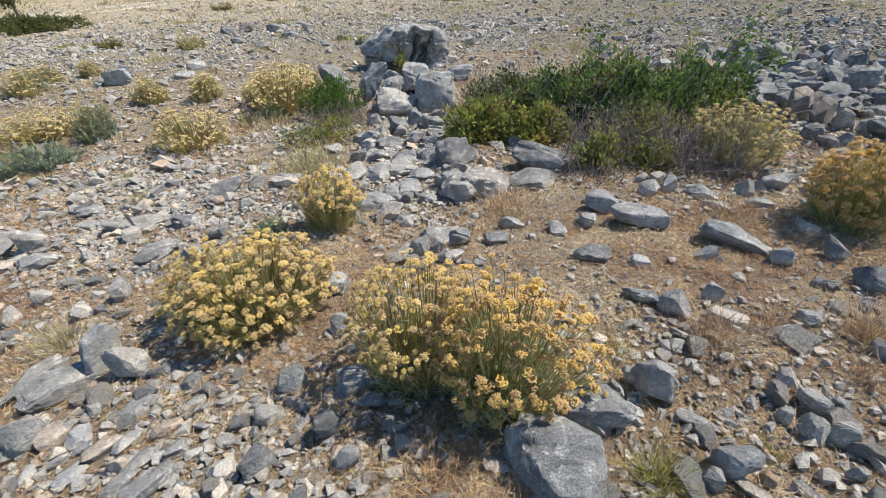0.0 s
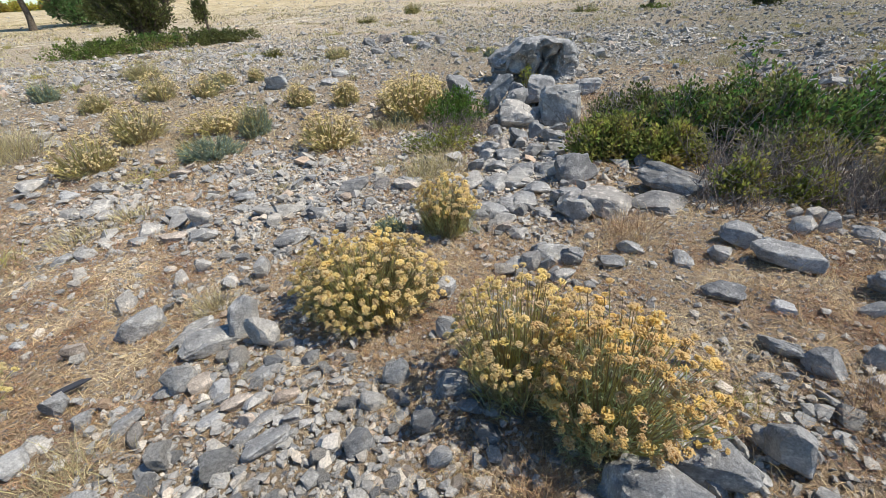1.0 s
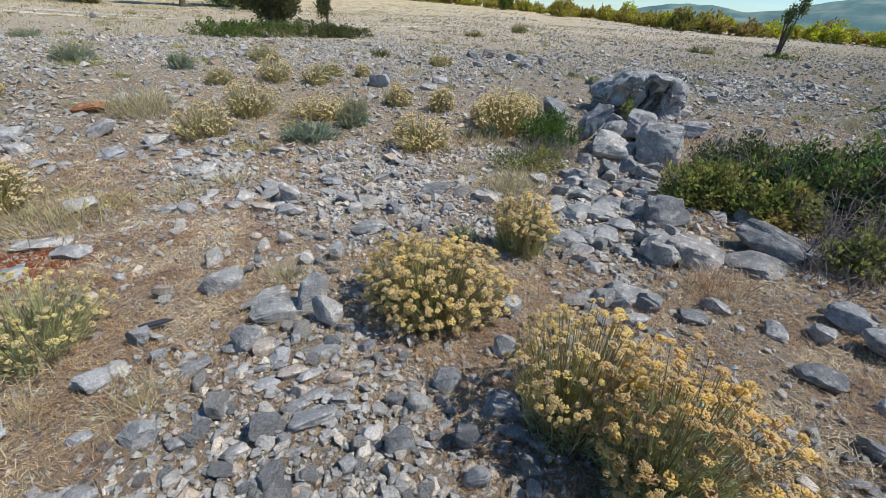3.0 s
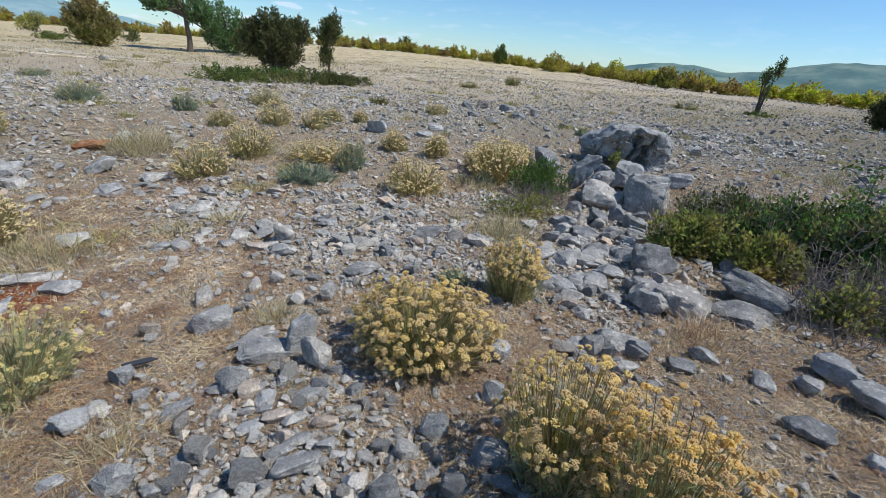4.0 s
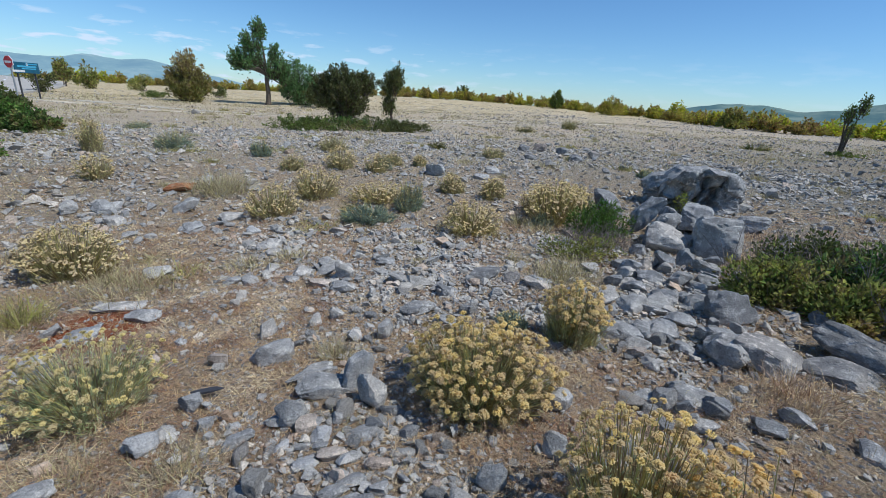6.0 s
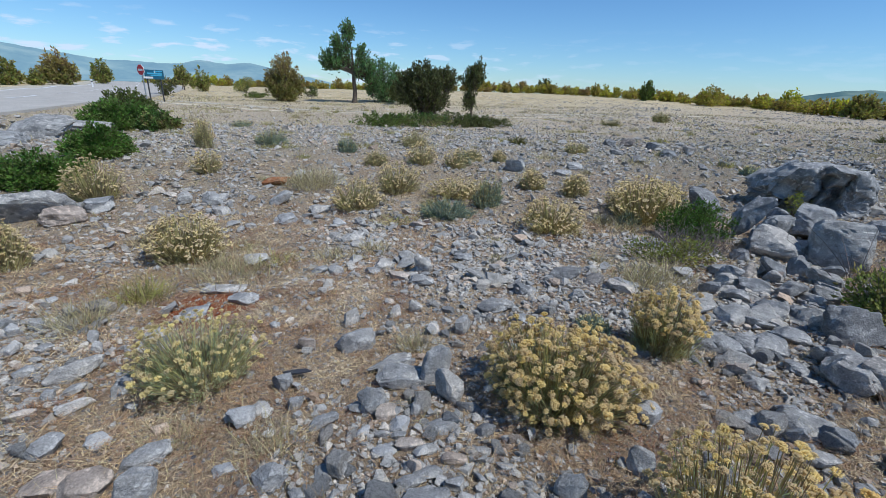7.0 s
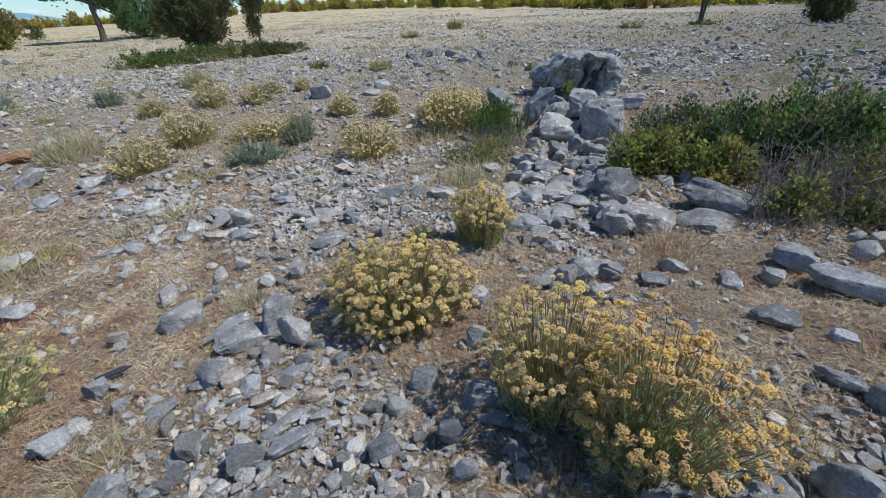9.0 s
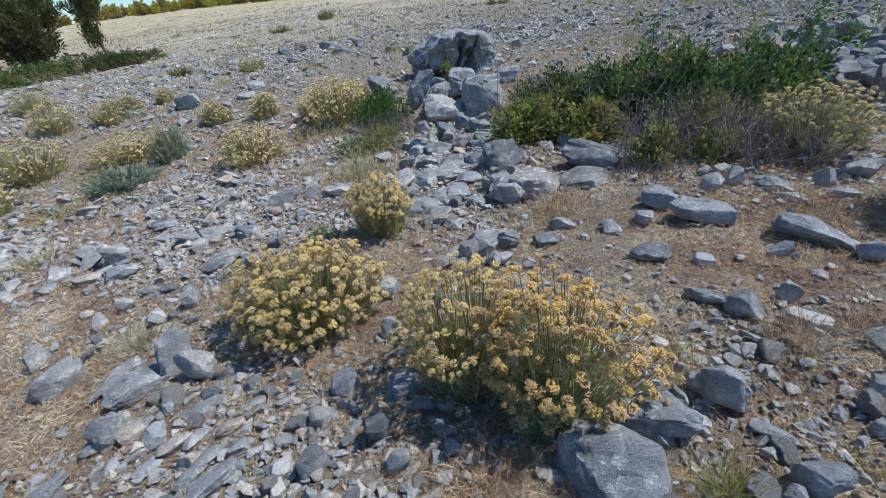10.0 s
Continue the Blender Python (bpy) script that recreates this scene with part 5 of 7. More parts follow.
flowering_bush(-2.145, 21.263, 1.159, 1.043, 0.363, 5, 90, 0.018, GOLD_PALE, OLIVE, 53, "low dark cushion shrub on the far field", False, leafy=4.5, group="low cushion bushes")
flowering_bush(-3.508, 11.566, 0.642, 0.579, 0.241, 16, 90, 0.018, GOLD_PALE, OLIVE, 54, "low green cushion shrub on the field", False, leafy=4.5, group="low cushion bushes")
flowering_bush(-11.352, 9.563, 0.660, 0.594, 0.263, 50, 90, 0.018, GOLD_PALE, SILVERGREY, 55, "silver-grey low cushion bush on the stony field", False, leafy=4.5, group="low cushion bushes")
flowering_bush(-0.336, 2.885, 0.250, 0.224, 0.135, 7, 90, 0.018, GOLD_PALE, SILVERGREY, 56, "silver-grey low cushion bush on the stony field", False, leafy=4.5, group="low cushion bushes")
flowering_bush(-2.293, 5.972, 0.438, 0.394, 0.475, 22, 90, 0.018, GOLD_PALE, SILVERGREY, 57, "silver-grey low cushion bush on the stony field", False, leafy=4.5, group="low cushion bushes")
flowering_bush(-0.315, 5.991, 0.293, 0.263, 0.244, 1, 90, 0.018, GOLD_PALE, SILVERGREY, 59, "silver-grey low cushion bush on the stony field", False, leafy=4.5, group="low cushion bushes")
flowering_bush(7.735, 22.478, 1.584, 0.475, 0.475, -19, 90, 0.018, GOLD_PALE, OLIVE, 60, "low dark cushion shrub on the far field", False, leafy=4.5, group="low cushion bushes")
flowering_bush(-0.225, 25.498, 0.976, 0.878, 0.535, 0, 90, 0.018, GOLD_PALE, OLIVE, 61, "low dark cushion shrub on the far field", False, leafy=4.5, group="low cushion bushes")
flowering_bush(-8.462, 6.103, 0.387, 0.349, 0.647, 54, 150, 0.030, STRAWFLOWER, FADED, 62, "silver-grey low cushion bush on the stony field", False, leafy=4.5, group="low cushion bushes")
flowering_bush(-7.916, 7.361, 0.826, 0.744, 0.424, 47, 90, 0.018, GOLD_PALE, SILVERGREY, 63, "silver-grey low cushion bush on the stony field", False, leafy=4.5, group="low cushion bushes")
flowering_bush(-3.011, 8.646, 0.297, 0.267, 0.244, 19, 150, 0.030, STRAWFLOWER, FADED, 64, "silver-grey low cushion bush on the stony field", False, leafy=4.5, group="low cushion bushes")
flowering_bush(-3.520, 8.491, 0.430, 0.387, 0.238, 23, 150, 0.030, STRAWFLOWER, FADED, 65, "silver-grey low cushion bush on the stony field", False, leafy=4.5, group="low cushion bushes")


# ---- shrubs and trees ----
def woody(name, x, y, wide, deep, high, turn, count, leaf, mat, seed, label, category="shrub", stems=14, twigs=60, bark=BARK, rag=0.14, flare=False, group="", lumps=9, trunk=0.0, low=0.05, width=0.5, tall=0.62):
    """Stems that fork into twigs, with small leaves in uneven clumps round the twig ends."""
    g = np.random.default_rng(seed)
    ob = empty(name, x, y, land_at(x, y) - 0.02, turn)
    tagged(ob, label, category, group)
    size = np.array([wide / 2, deep / 2, high])
    # clumps
    d = unit(g.normal(size=(lumps, 3)))
    cen = d * np.array([0.62, 0.62, 0.36]) * g.uniform(0.5, 1.0, (lumps, 1)) + np.array([0, 0, (low + 1) / 2])
    if not trunk:
        cen[:, 2] = low + 0.1 + (0.78 - low) * (np.arange(lumps) + g.uniform(0, 1, lumps)) / lumps
    if rag > 0.2:
        cen[:, 2] = low + 0.1 + (0.78 - low) * g.uniform(0, 1, lumps) ** 1.3
    cen[:, 2] = np.clip(cen[:, 2], low + 0.12, 0.86)
    cr = g.uniform(0.24, 0.44, lumps) * (1 if tall < 1 else 0.72) * (0.82 if lumps > 15 and low > 0 else 1) * (0.85 if rag > 0.2 else 1)
    cen[:, :2] /= np.abs(cen[:, :2]).max(0) + 1e-6
    cen[:, :2] *= (1.0 - 0.95 * cr)[:, None] * (np.clip(0.5 + 0.75 * cen[:, 2:], 0.45, 1) if flare else np.clip(1.25 - 0.6 * cen[:, 2:], 0.5, 1))
    top = (cen[:, 2] + cr * tall).max()
    cen[:, 2] = low + (cen[:, 2] - low) * (1 - low) / (top - low)
    squash = np.array([1.0, 1.0, tall])
    # stems to the clumps
    root = np.stack([g.normal(0, 0.06 * wide * (0 if trunk else 1), stems), g.normal(0, 0.06 * deep * (0 if trunk else 1), stems), np.zeros(stems)], 1)
    if trunk:
        fork = np.array([0.03 * wide, 0, trunk * high])
        root = np.repeat(fork[None], stems, 0)
    which = np.arange(stems) % lumps
    end = cen[which] * size + g.normal(0, 0.05, (stems, 3)) * size
    path = bent(root, end, g.uniform(0.0, 0.12, stems) * high, 5)
    thick = 0.014 * high * (1.3 if trunk else 1)
    woodparts = [tubes(path, np.array([1.0, 0.8, 0.6, 0.42, 0.25]) * thick, 5)]
    if trunk:
        tp = np.stack([np.linspace(0, fork[0], 7) + 0.02 * wide * np.sin(np.linspace(0, 5, 7)), 0.01 * wide * np.sin(np.linspace(1, 6, 7)), np.linspace(-0.1, fork[2], 7)], 1)[None]
        part("trunk", tubes(tp, np.array([1.5, 1.15, 1.0, 0.95, 0.9, 0.85, 0.8]) * 0.032 * high, 9), bark, ob, "", True)
    tw = g.integers(0, lumps, twigs)
    k = g.integers(1, 5, twigs)
    ts = path[g.integers(0, stems, twigs), k]
    te = (cen[tw] + unit(g.normal(size=(twigs, 3))) * squash * cr[tw][:, None] * g.uniform(0.6, 1.1, (twigs, 1))) * size
    te = ts + (te - ts) * np.minimum(1, 0.55 * high / (np.linalg.norm(te - ts, axis=1, keepdims=True) + 1e-6))
    tpath = bent(ts, te, g.uniform(-0.02, 0.06, twigs) * high, 4)
    woodparts.append(tubes(tpath, np.array([1.0, 0.7, 0.5, 0.25]) * thick * 0.35, 3))
    part("branchwork", merge(woodparts), bark, ob, kind="stuff")
    # leaves: some on the twigs, most on the skin of the clumps
    m = g.integers(0, lumps, count)
    out = unit(g.normal(size=(count, 3)) + np.array([0, 0, 0.35]))
    rr = cr[m] * (1 - g.uniform(0, 1, count) ** 2 * 0.75)
    at = (cen[m] + out * squash * rr[:, None] * (1 + rag * wavy(out * 3 + cen[m] * 7, 2.2, seed + 9))[:, None]) * size
    on = g.random(count) < 0.3
    pi, pk = g.integers(0, twigs, count), g.integers(1, 4, count)
    at = np.where(on[:, None], tpath[pi, pk] + g.normal(0, 0.02, (count, 3)) * size, at)
    at[:, 2] = np.maximum(at[:, 2], 0.02)
    way = unit(out * 0.8 + g.normal(0, 0.6, (count, 3)))
    long = leaf * g.uniform(0.6, 1.35, count)
    part("crown", leaves(at, way, long, long * width, g), mat, ob, kind="stuff")
    TAKEN.append((x, y, 0.25 * max(wide, deep)))
    return ob


def shoot_bush(name, x, y, wide, deep, high, turn, shoots, per, leaf, mat, seed, label, category="bush", lobes=((0, 0, 0.45, 1.0, 0.55),), bark=BARK, trunk=0.0, thick=1.0, spread=0.11, up=0.5, width=0.5, group="", low=-0.4, foot_spread=0.12):
    """Upright leafy shoots that fan out of one or more crown lobes, with ragged pointed ends.

    A lobe is (x, y, z, radius, height): plan in half widths, z and height in heights."""
    g = np.random.default_rng(seed)
    ob = empty(name, x, y, land_at(x, y) - 0.02, turn)
    tagged(ob, label, category, group)
    size = np.array([wide / 2, deep / 2, high])
    lo = np.array(lobes, float)
    m = g.choice(len(lo), shoots, p=lo[:, 3] / lo[:, 3].sum())
    d = unit(g.normal(size=(shoots, 3)) * np.array([1, 1, 0.8]) + np.array([0, 0, up]))
    d[:, 2] = np.maximum(d[:, 2], low)
    tip = lo[m, :3] + d * np.stack([lo[m, 3], lo[m, 3], lo[m, 4]], 1) * g.uniform(0.72, 1.06, (shoots, 1))
    tip[:, 2] += np.where(g.random(shoots) < 0.15, g.uniform(0.0, 0.09, shoots), 0)
    tip *= size
    core = (lo[m, :3] * np.array([0.7, 0.7, 1.0]) - np.stack([0 * m, 0 * m, lo[m, 4] * 0.35], 1)) * size
    start = core * 0.55 + tip * 0.45
    start[:, 2] -= 0.10 * high
    start[:, 2] = np.maximum(start[:, 2], 0.03 * high)
    path = bent(start, tip, g.uniform(-0.06, -0.01, shoots) * high, 4, 0.4)
    wood = [tubes(path, np.array([0.9, 0.7, 0.45, 0.2]) * 0.006 * high * thick, 3)]
    limbs = max(6, shoots // 9)
    pick = g.choice(shoots, limbs, replace=False)
    foot = g.normal(0, foot_spread, (limbs, 3)) * size * np.array([1, 1, 0]) * (0 if trunk else 1)
    foot[:, 2] = trunk * high
    foot[:, 0] += 0.02 * wide * bool(trunk)
    wood.append(tubes(bent(foot, start[pick], g.uniform(0.0, 0.10, limbs) * high, 5), np.array([1.6, 1.3, 1.1, 0.9, 0.7]) * 0.0075 * high * thick, 5))
    if trunk:
        tp = np.stack([np.linspace(0, 0.02 * wide, 7) + 0.012 * wide * np.sin(np.linspace(0, 5, 7)), 0.01 * wide * np.sin(np.linspace(1, 6, 7)), np.linspace(-0.1, trunk * high * 1.04, 7)], 1)[None]
        part("trunk", tubes(tp, np.array([1.5, 1.15, 1.0, 0.95, 0.9, 0.85, 0.8]) * 0.022 * high * thick, 9), bark, ob, "", True)
    part("branchwork", merge(wood), bark, ob, kind="stuff")
    n = shoots * per
    i = np.repeat(np.arange(shoots), per)
    t = g.uniform(0, 1, n) ** 0.8
    k = np.minimum((t * 3).astype(int), 2)
    fr = (t * 3 - k)[:, None]
    axis = unit(path[i, 3] - path[i, 0])
    at = path[i, k] * (1 - fr) + path[i, k + 1] * fr
    off = g.normal(size=(n, 3))
    at = at + off * (spread * high * 0.42 * (1.05 - 0.8 * t) * g.uniform(0.4, 1.3, shoots)[i])[:, None]
    at[:, 2] = np.maximum(at[:, 2], 0.02)
    way = unit(axis * 0.9 + unit(off) * 0.8 + g.normal(0, 0.35, (n, 3)))
    long = leaf * g.uniform(0.6, 1.35, n)
    part("crown", leaves(at, way, long, long * width, g), mat, ob, kind="stuff")
    TAKEN.append((x, y, 0.25 * max(wide, deep)))
    return ob


def tangle(name, x, y, wide, deep, high, turn, count, mat, seed, label, category, thick=0.003, lean=0.6):
    """A thicket of bare bent twigs."""
    g = np.random.default_rng(seed)
    ob = empty(name, x, y, land_at(x, y) - 0.01, turn)
    tagged(ob, label, category)
    a = g.uniform(-0.5, 0.5, (count, 3)) * np.array([wide, deep, 0])
    b = a + unit(g.normal(size=(count, 3)) * np.array([lean, lean, 0.2]) + np.array([0, 0, 0.9])) * high * g.uniform(0.5, 1.15, (count, 1))
    p = bent(a, b, g.uniform(-0.05, 0.2, count) * high, 5)
    main = tubes(p, np.array([1.2, 1.0, 0.8, 0.6, 0.4]) * thick, 3)
    n = count * 3
    i = g.integers(0, count, n)
    s = p[i, g.integers(1, 5, n)]
    e = s + unit(g.normal(size=(n, 3)) + np.array([0, 0, 0.5])) * high * g.uniform(0.1, 0.35, (n, 1))
    side = tubes(bent(s, e, g.uniform(-0.02, 0.04, n), 3), np.array([0.6, 0.45, 0.3]) * thick, 3)
    part("twig_tangle", main, mat, ob, kind="stuff")
    part("side_growth", side, mat, ob, "finer bare side twigs", kind="stuff")
    return ob


def grass_tuft(x, y, wide, high, count, mat, seed, label, turn=0.0, wid=0.003, name="grass_tuft", group="grass tufts"):
    g = np.random.default_rng(seed)
    ob = empty(name, x, y, land_at(x, y) - 0.005, turn)
    tagged(ob, label, "grass", group)
    a = g.normal(0, 0.24, (count, 3)) * np.array([wide, wide, 0])
    way = unit(np.stack([a[:, 0] / wide * 0.8, a[:, 1] / wide * 0.8, np.ones(count) * 0.9], 1) + g.normal(0, 0.5, (count, 3)) * np.array([1, 1, 0.4]))
    part("grass_clump", blades(a, way, high * g.uniform(0.45, 1.15, count), wid, g.uniform(-0.05, 0.3, count), g), mat, ob, kind="stuff")
    return ob


# thicket beside the boulders
LOW = ((-0.45, 0, 0.35, 0.5, 0.42), (0.4, 0.1, 0.4, 0.55, 0.5), (0, -0.3, 0.25, 0.6, 0.4), (0.05, 0.3, 0.5, 0.5, 0.48))
WIDE = ((-0.6, 0, 0.32, 0.4, 0.36), (-0.2, 0.1, 0.48, 0.42, 0.46), (0.25, -0.05, 0.42, 0.42, 0.42), (0.62, 0.1, 0.34, 0.38, 0.42), (0, -0.45, 0.2, 0.5, 0.32))
for bx, by, bw, bd, bh, turn, count, leaf, mat, seed, label in (
        (2.95, 3.50, 1.30, 1.10, 0.80, -42, 300, 0.046, GREEN, 1, "dense green bramble shrub with small lit leaves"),
        (3.75, 3.55, 1.05, 1.00, 0.72, -49, 240, 0.046, GREEN, 2, "dark green bramble shrub with brown twigs"),
        (2.36, 4.80, 1.25, 1.05, 0.52, -27, 230, 0.040, OLIVE, 3, "dark olive bramble shrub behind the stones"),
        (3.30, 4.45, 1.30, 1.00, 0.66, -36, 230, 0.042, GREEN, 16, "green bramble shrub at the back of the thicket"),
        (2.45, 4.05, 1.05, 1.00, 0.66, -34, 260, 0.042, GREEN, 12, "green bramble shrub in the thicket with yellow leaves"),
        (1.68, 4.00, 0.85, 0.60, 0.50, -23, 200, 0.040, LIME, 4, "yellow-green low shrub at the foot of the thicket"),
        (2.05, 3.66, 0.80, 0.52, 0.42, -30, 190, 0.040, LIME, 13, "yellow-green low shrub at the foot of the thicket"),
        (2.66, 2.92, 0.60, 0.48, 0.52, -45, 60, 0.032, RUSSET, 14, "half-bare shrub with grey twigs and russet leaves"),
        (3.66, 3.20, 0.70, 0.50, 0.44, -51, 60, 0.042, GREEN, 15, "dark green bramble shrub at the end of the thicket"),
        (2.16, 2.80, 0.50, 0.34, 0.36, -37, 55, 0.034, LIME, 5, "straggling yellow-green shrub with bare twigs"),
        (2.47, 2.60, 0.38, 0.28, 0.30, -44, 40, 0.034, LIME, 6, "straggling shrub with few leaves and bare twigs")):
    shoot_bush("bramble_shrub", bx, by, bw, bd, bh, turn, count, 20, leaf, mat, seed, label, "shrub", WIDE if bw > 1 else LOW, TWIG, spread=0.26, up=0.35, width=0.6, thick=0.8)
shoot_bush("juniper_bush", 0.40, 5.75, 0.95, 0.61, 0.50, -4, 220, 26, 0.030, BRIGHT, 7, "compact bright green bush beside the boulders", "shrub", LOW, spread=0.16, up=0.6)
shoot_bush("low_shrub", 0.15, 4.75, 1.0, 0.6, 0.34, -1, 130, 14, 0.030, LIME, 8, "low olive shrub in dry grass below the boulders", "shrub", LOW, TWIG, spread=0.2, up=0.6)
woody("low_shrub", 1.57, 6.89, 0.38, 0.30, 0.41, -13, 500, 0.03, RUSSET, 9, "small reddish shrub in a cleft of the boulder", "shrub", twigs=40, lumps=5)
woody("sprig", 6.64, 5.16, 0.41, 0.23, 0.47, -53, 160, 0.04, BRIGHT, 10, "thin arching bramble shoot with a few leaves", "shrub", twigs=14, lumps=5, stems=5)
woody("sprig", 5.17, 4.37, 0.38, 0.24, 0.46, -51, 200, 0.04, BRIGHT, 11, "thin arching bramble shoot with a few leaves", "shrub", twigs=18, lumps=5, stems=5)
def cane(a, b, rise, seed, label):
    """One long arching bramble shoot, leafy towards its tip."""
    g = np.random.default_rng(seed)
    a, b = np.array(a, float), np.array(b, float)
    ob = empty("bramble_cane", *a)
    tagged(ob, label, "bramble cane")
    main = bent(np.zeros((1, 3)), (b - a)[None], np.array([rise]), 9, 0.55)
    start = main[0, [3, 4, 5, 6, 6, 7, 7, 8]]
    side = bent(start, start + unit(g.normal(size=(8, 3)) + np.array([0, 0, 0.4])) * g.uniform(0.12, 0.3, (8, 1)), np.full(8, 0.02), 5)
    part("branchwork", merge([tubes(main, np.linspace(0.008, 0.003, 9), 5), tubes(side, np.linspace(0.003, 0.0015, 5), 3)]), BARK, ob, kind="stuff")
    tips = np.concatenate([side[:, 2:].reshape(-1, 3), main[0, 5:]])
    n = 90
    at = tips[g.integers(0, len(tips), n)] + g.normal(0, 0.03, (n, 3))
    part("crown", leaves(at, unit(g.normal(size=(n, 3))), g.uniform(0.035, 0.06, n), 0.028, g), BRIGHT, ob, "small bright green leaves", kind="stuff")
    return ob


for k, (ax, ay, bx, by, bz, rise) in enumerate(((3.75, 3.45, 4.36, 3.62, 0.90, 0.15), (3.72, 3.35, 4.40, 3.22, 0.64, 0.22), (3.60, 3.50, 4.22, 3.64, 0.73, 0.2), (2.75, 3.75, 2.95, 4.12, 0.84, 0.1))):
    cane((ax, ay, land_at(ax, ay) + 0.02), (bx, by, bz), rise, 800 + k, "thin arching bramble cane with a few green leaves")
tangle("dead_brush", 2.62, 2.72, 1.35, 0.55, 0.46, -44, 430, TWIG, 21, "tangle of bare grey-brown twigs under the thicket", "dead brushwood", 0.003)
tangle("dead_brush", 2.38, 5.02, 0.93, 0.5, 0.50, -26, 90, TWIG, 22, "bare grey twigs in the thicket", "dead brushwood", 0.003)
tangle("dead_brush", 2.2, 4.3, 1.7, 0.9, 0.58, -25, 110, TWIG, 26, "grey bare canes in the bramble thicket", "bramble canes", 0.003, 0.9)
tangle("dead_brush", 3.0, 3.5, 2.0, 0.9, 0.66, -35, 100, TWIG, 25, "arching brown canes over the bramble thicket", "bramble canes", 0.004, 0.8)
tangle("dead_brush", 0.39, 5.30, 0.75, 0.35, 0.30, -4, 160, TWIG, 23, "bare grey twigs below a green bush", "dead brushwood", 0.003)
tangle("dead_brush", 2.02, 2.68, 0.48, 0.3, 0.23, -38, 60, TWIG, 24, "bare grey twigs on the ground", "dead brushwood", 0.003)
# grass tufts
grass_tuft(1.04, 1.07, 0.21, 0.06, 420, GREENGRASS, 1, "fine yellow-green grass tuft", wid=0.002)
grass_tuft(0.85, 0.57, 0.11, 0.17, 300, GREENGRASS, 2, "fine yellow-green grass tuft", wid=0.002)
grass_tuft(1.72, 0.92, 0.17, 0.12, 380, STRAW, 3, "russet dry grass tuft between stones", wid=0.002)
grass_tuft(0.09, 4.23, 0.69, 0.21, 500, TUFT, 4, "bleached dry grass tuft below the shrub", wid=0.004)
grass_tuft(-5.00, 5.41, 0.75, 0.46, 420, TUFT, 5, "bleached dry grass tuft on stony ground", wid=0.005)
grass_tuft(-3.46, 2.50, 0.83, 0.25, 600, TUFT, 6, "bleached dry grass round a flower bush", wid=0.004)
grass_tuft(0.02, 4.00, 0.64, 0.27, 600, TUFT, 7, "bleached dry grass tuft below the shrub", wid=0.004)
grass_tuft(-3.58, 1.82, 0.36, 0.30, 350, GREENGRASS, 8, "yellowing grass tuft on dry soil", wid=0.004)
grass_tuft(-3.45, 1.33, 0.41, 0.30, 300, TUFT, 9, "bleached dry grass tuft on stony ground", wid=0.003)
grass_tuft(-1.43, 1.08, 0.32, 0.13, 350, TUFT, 10, "bleached dry grass tuft on stony ground", wid=0.002)
grass_tuft(-1.84, 0.93, 0.33, 0.10, 350, TUFT, 11, "bleached dry grass tuft under a flower bush", wid=0.002)
grass_tuft(1.23, 2.42, 0.42, 0.19, 420, STRAW, 12, "russet dry grass tuft between stones", wid=0.003)
grass_tuft(2.42, 1.73, 0.49, 0.15, 300, STRAW, 13, "russet dry grass tuft between stones", wid=0.003)
grass_tuft(1.46, 0.97, 0.22, 0.19, 300, STRAW, 14, "russet dry grass tuft between stones", wid=0.002)
grass_tuft(1.98, 0.76, 0.12, 0.24, 300, STRAW, 15, "russet dry grass tuft between stones", wid=0.002)
grass_tuft(0.25, 0.81, 0.36, 0.11, 500, STRAW, 16, "brown dry grass under a flower bush", wid=0.002)
grass_tuft(0.02, 0.93, 0.23, 0.07, 250, TUFT, 17, "bleached dry grass tuft on stony ground", wid=0.002)
grass_tuft(1.80, 0.61, 0.15, 0.10, 250, STRAW, 18, "russet dry grass tuft between stones", wid=0.002)
grass_tuft(1.23, 0.52, 0.14, 0.05, 220, GREENGRASS, 19, "fine yellow-green grass tuft", wid=0.002)
grass_tuft(-0.87, 1.55, 0.28, 0.08, 160, TUFT, 20, "bleached dry grass tuft on stony ground", wid=0.002)
grass_tuft(-1.30, 2.10, 0.17, 0.20, 260, TUFT, 21, "bleached dry grass tuft on stony ground", wid=0.002)
grass_tuft(-8.66, 16.06, 1.29, 0.39, 150, TUFT, 22, "bleached dry grass tuft on stony ground", wid=0.01)
grass_tuft(-13.53, 9.46, 0.76, 0.23, 150, TUFT, 23, "bleached dry grass tuft on stony ground", wid=0.01)
grass_tuft(-4.99, 5.31, 0.61, 0.51, 300, TUFT, 24, "bleached dry grass tuft on stony ground", wid=0.005)
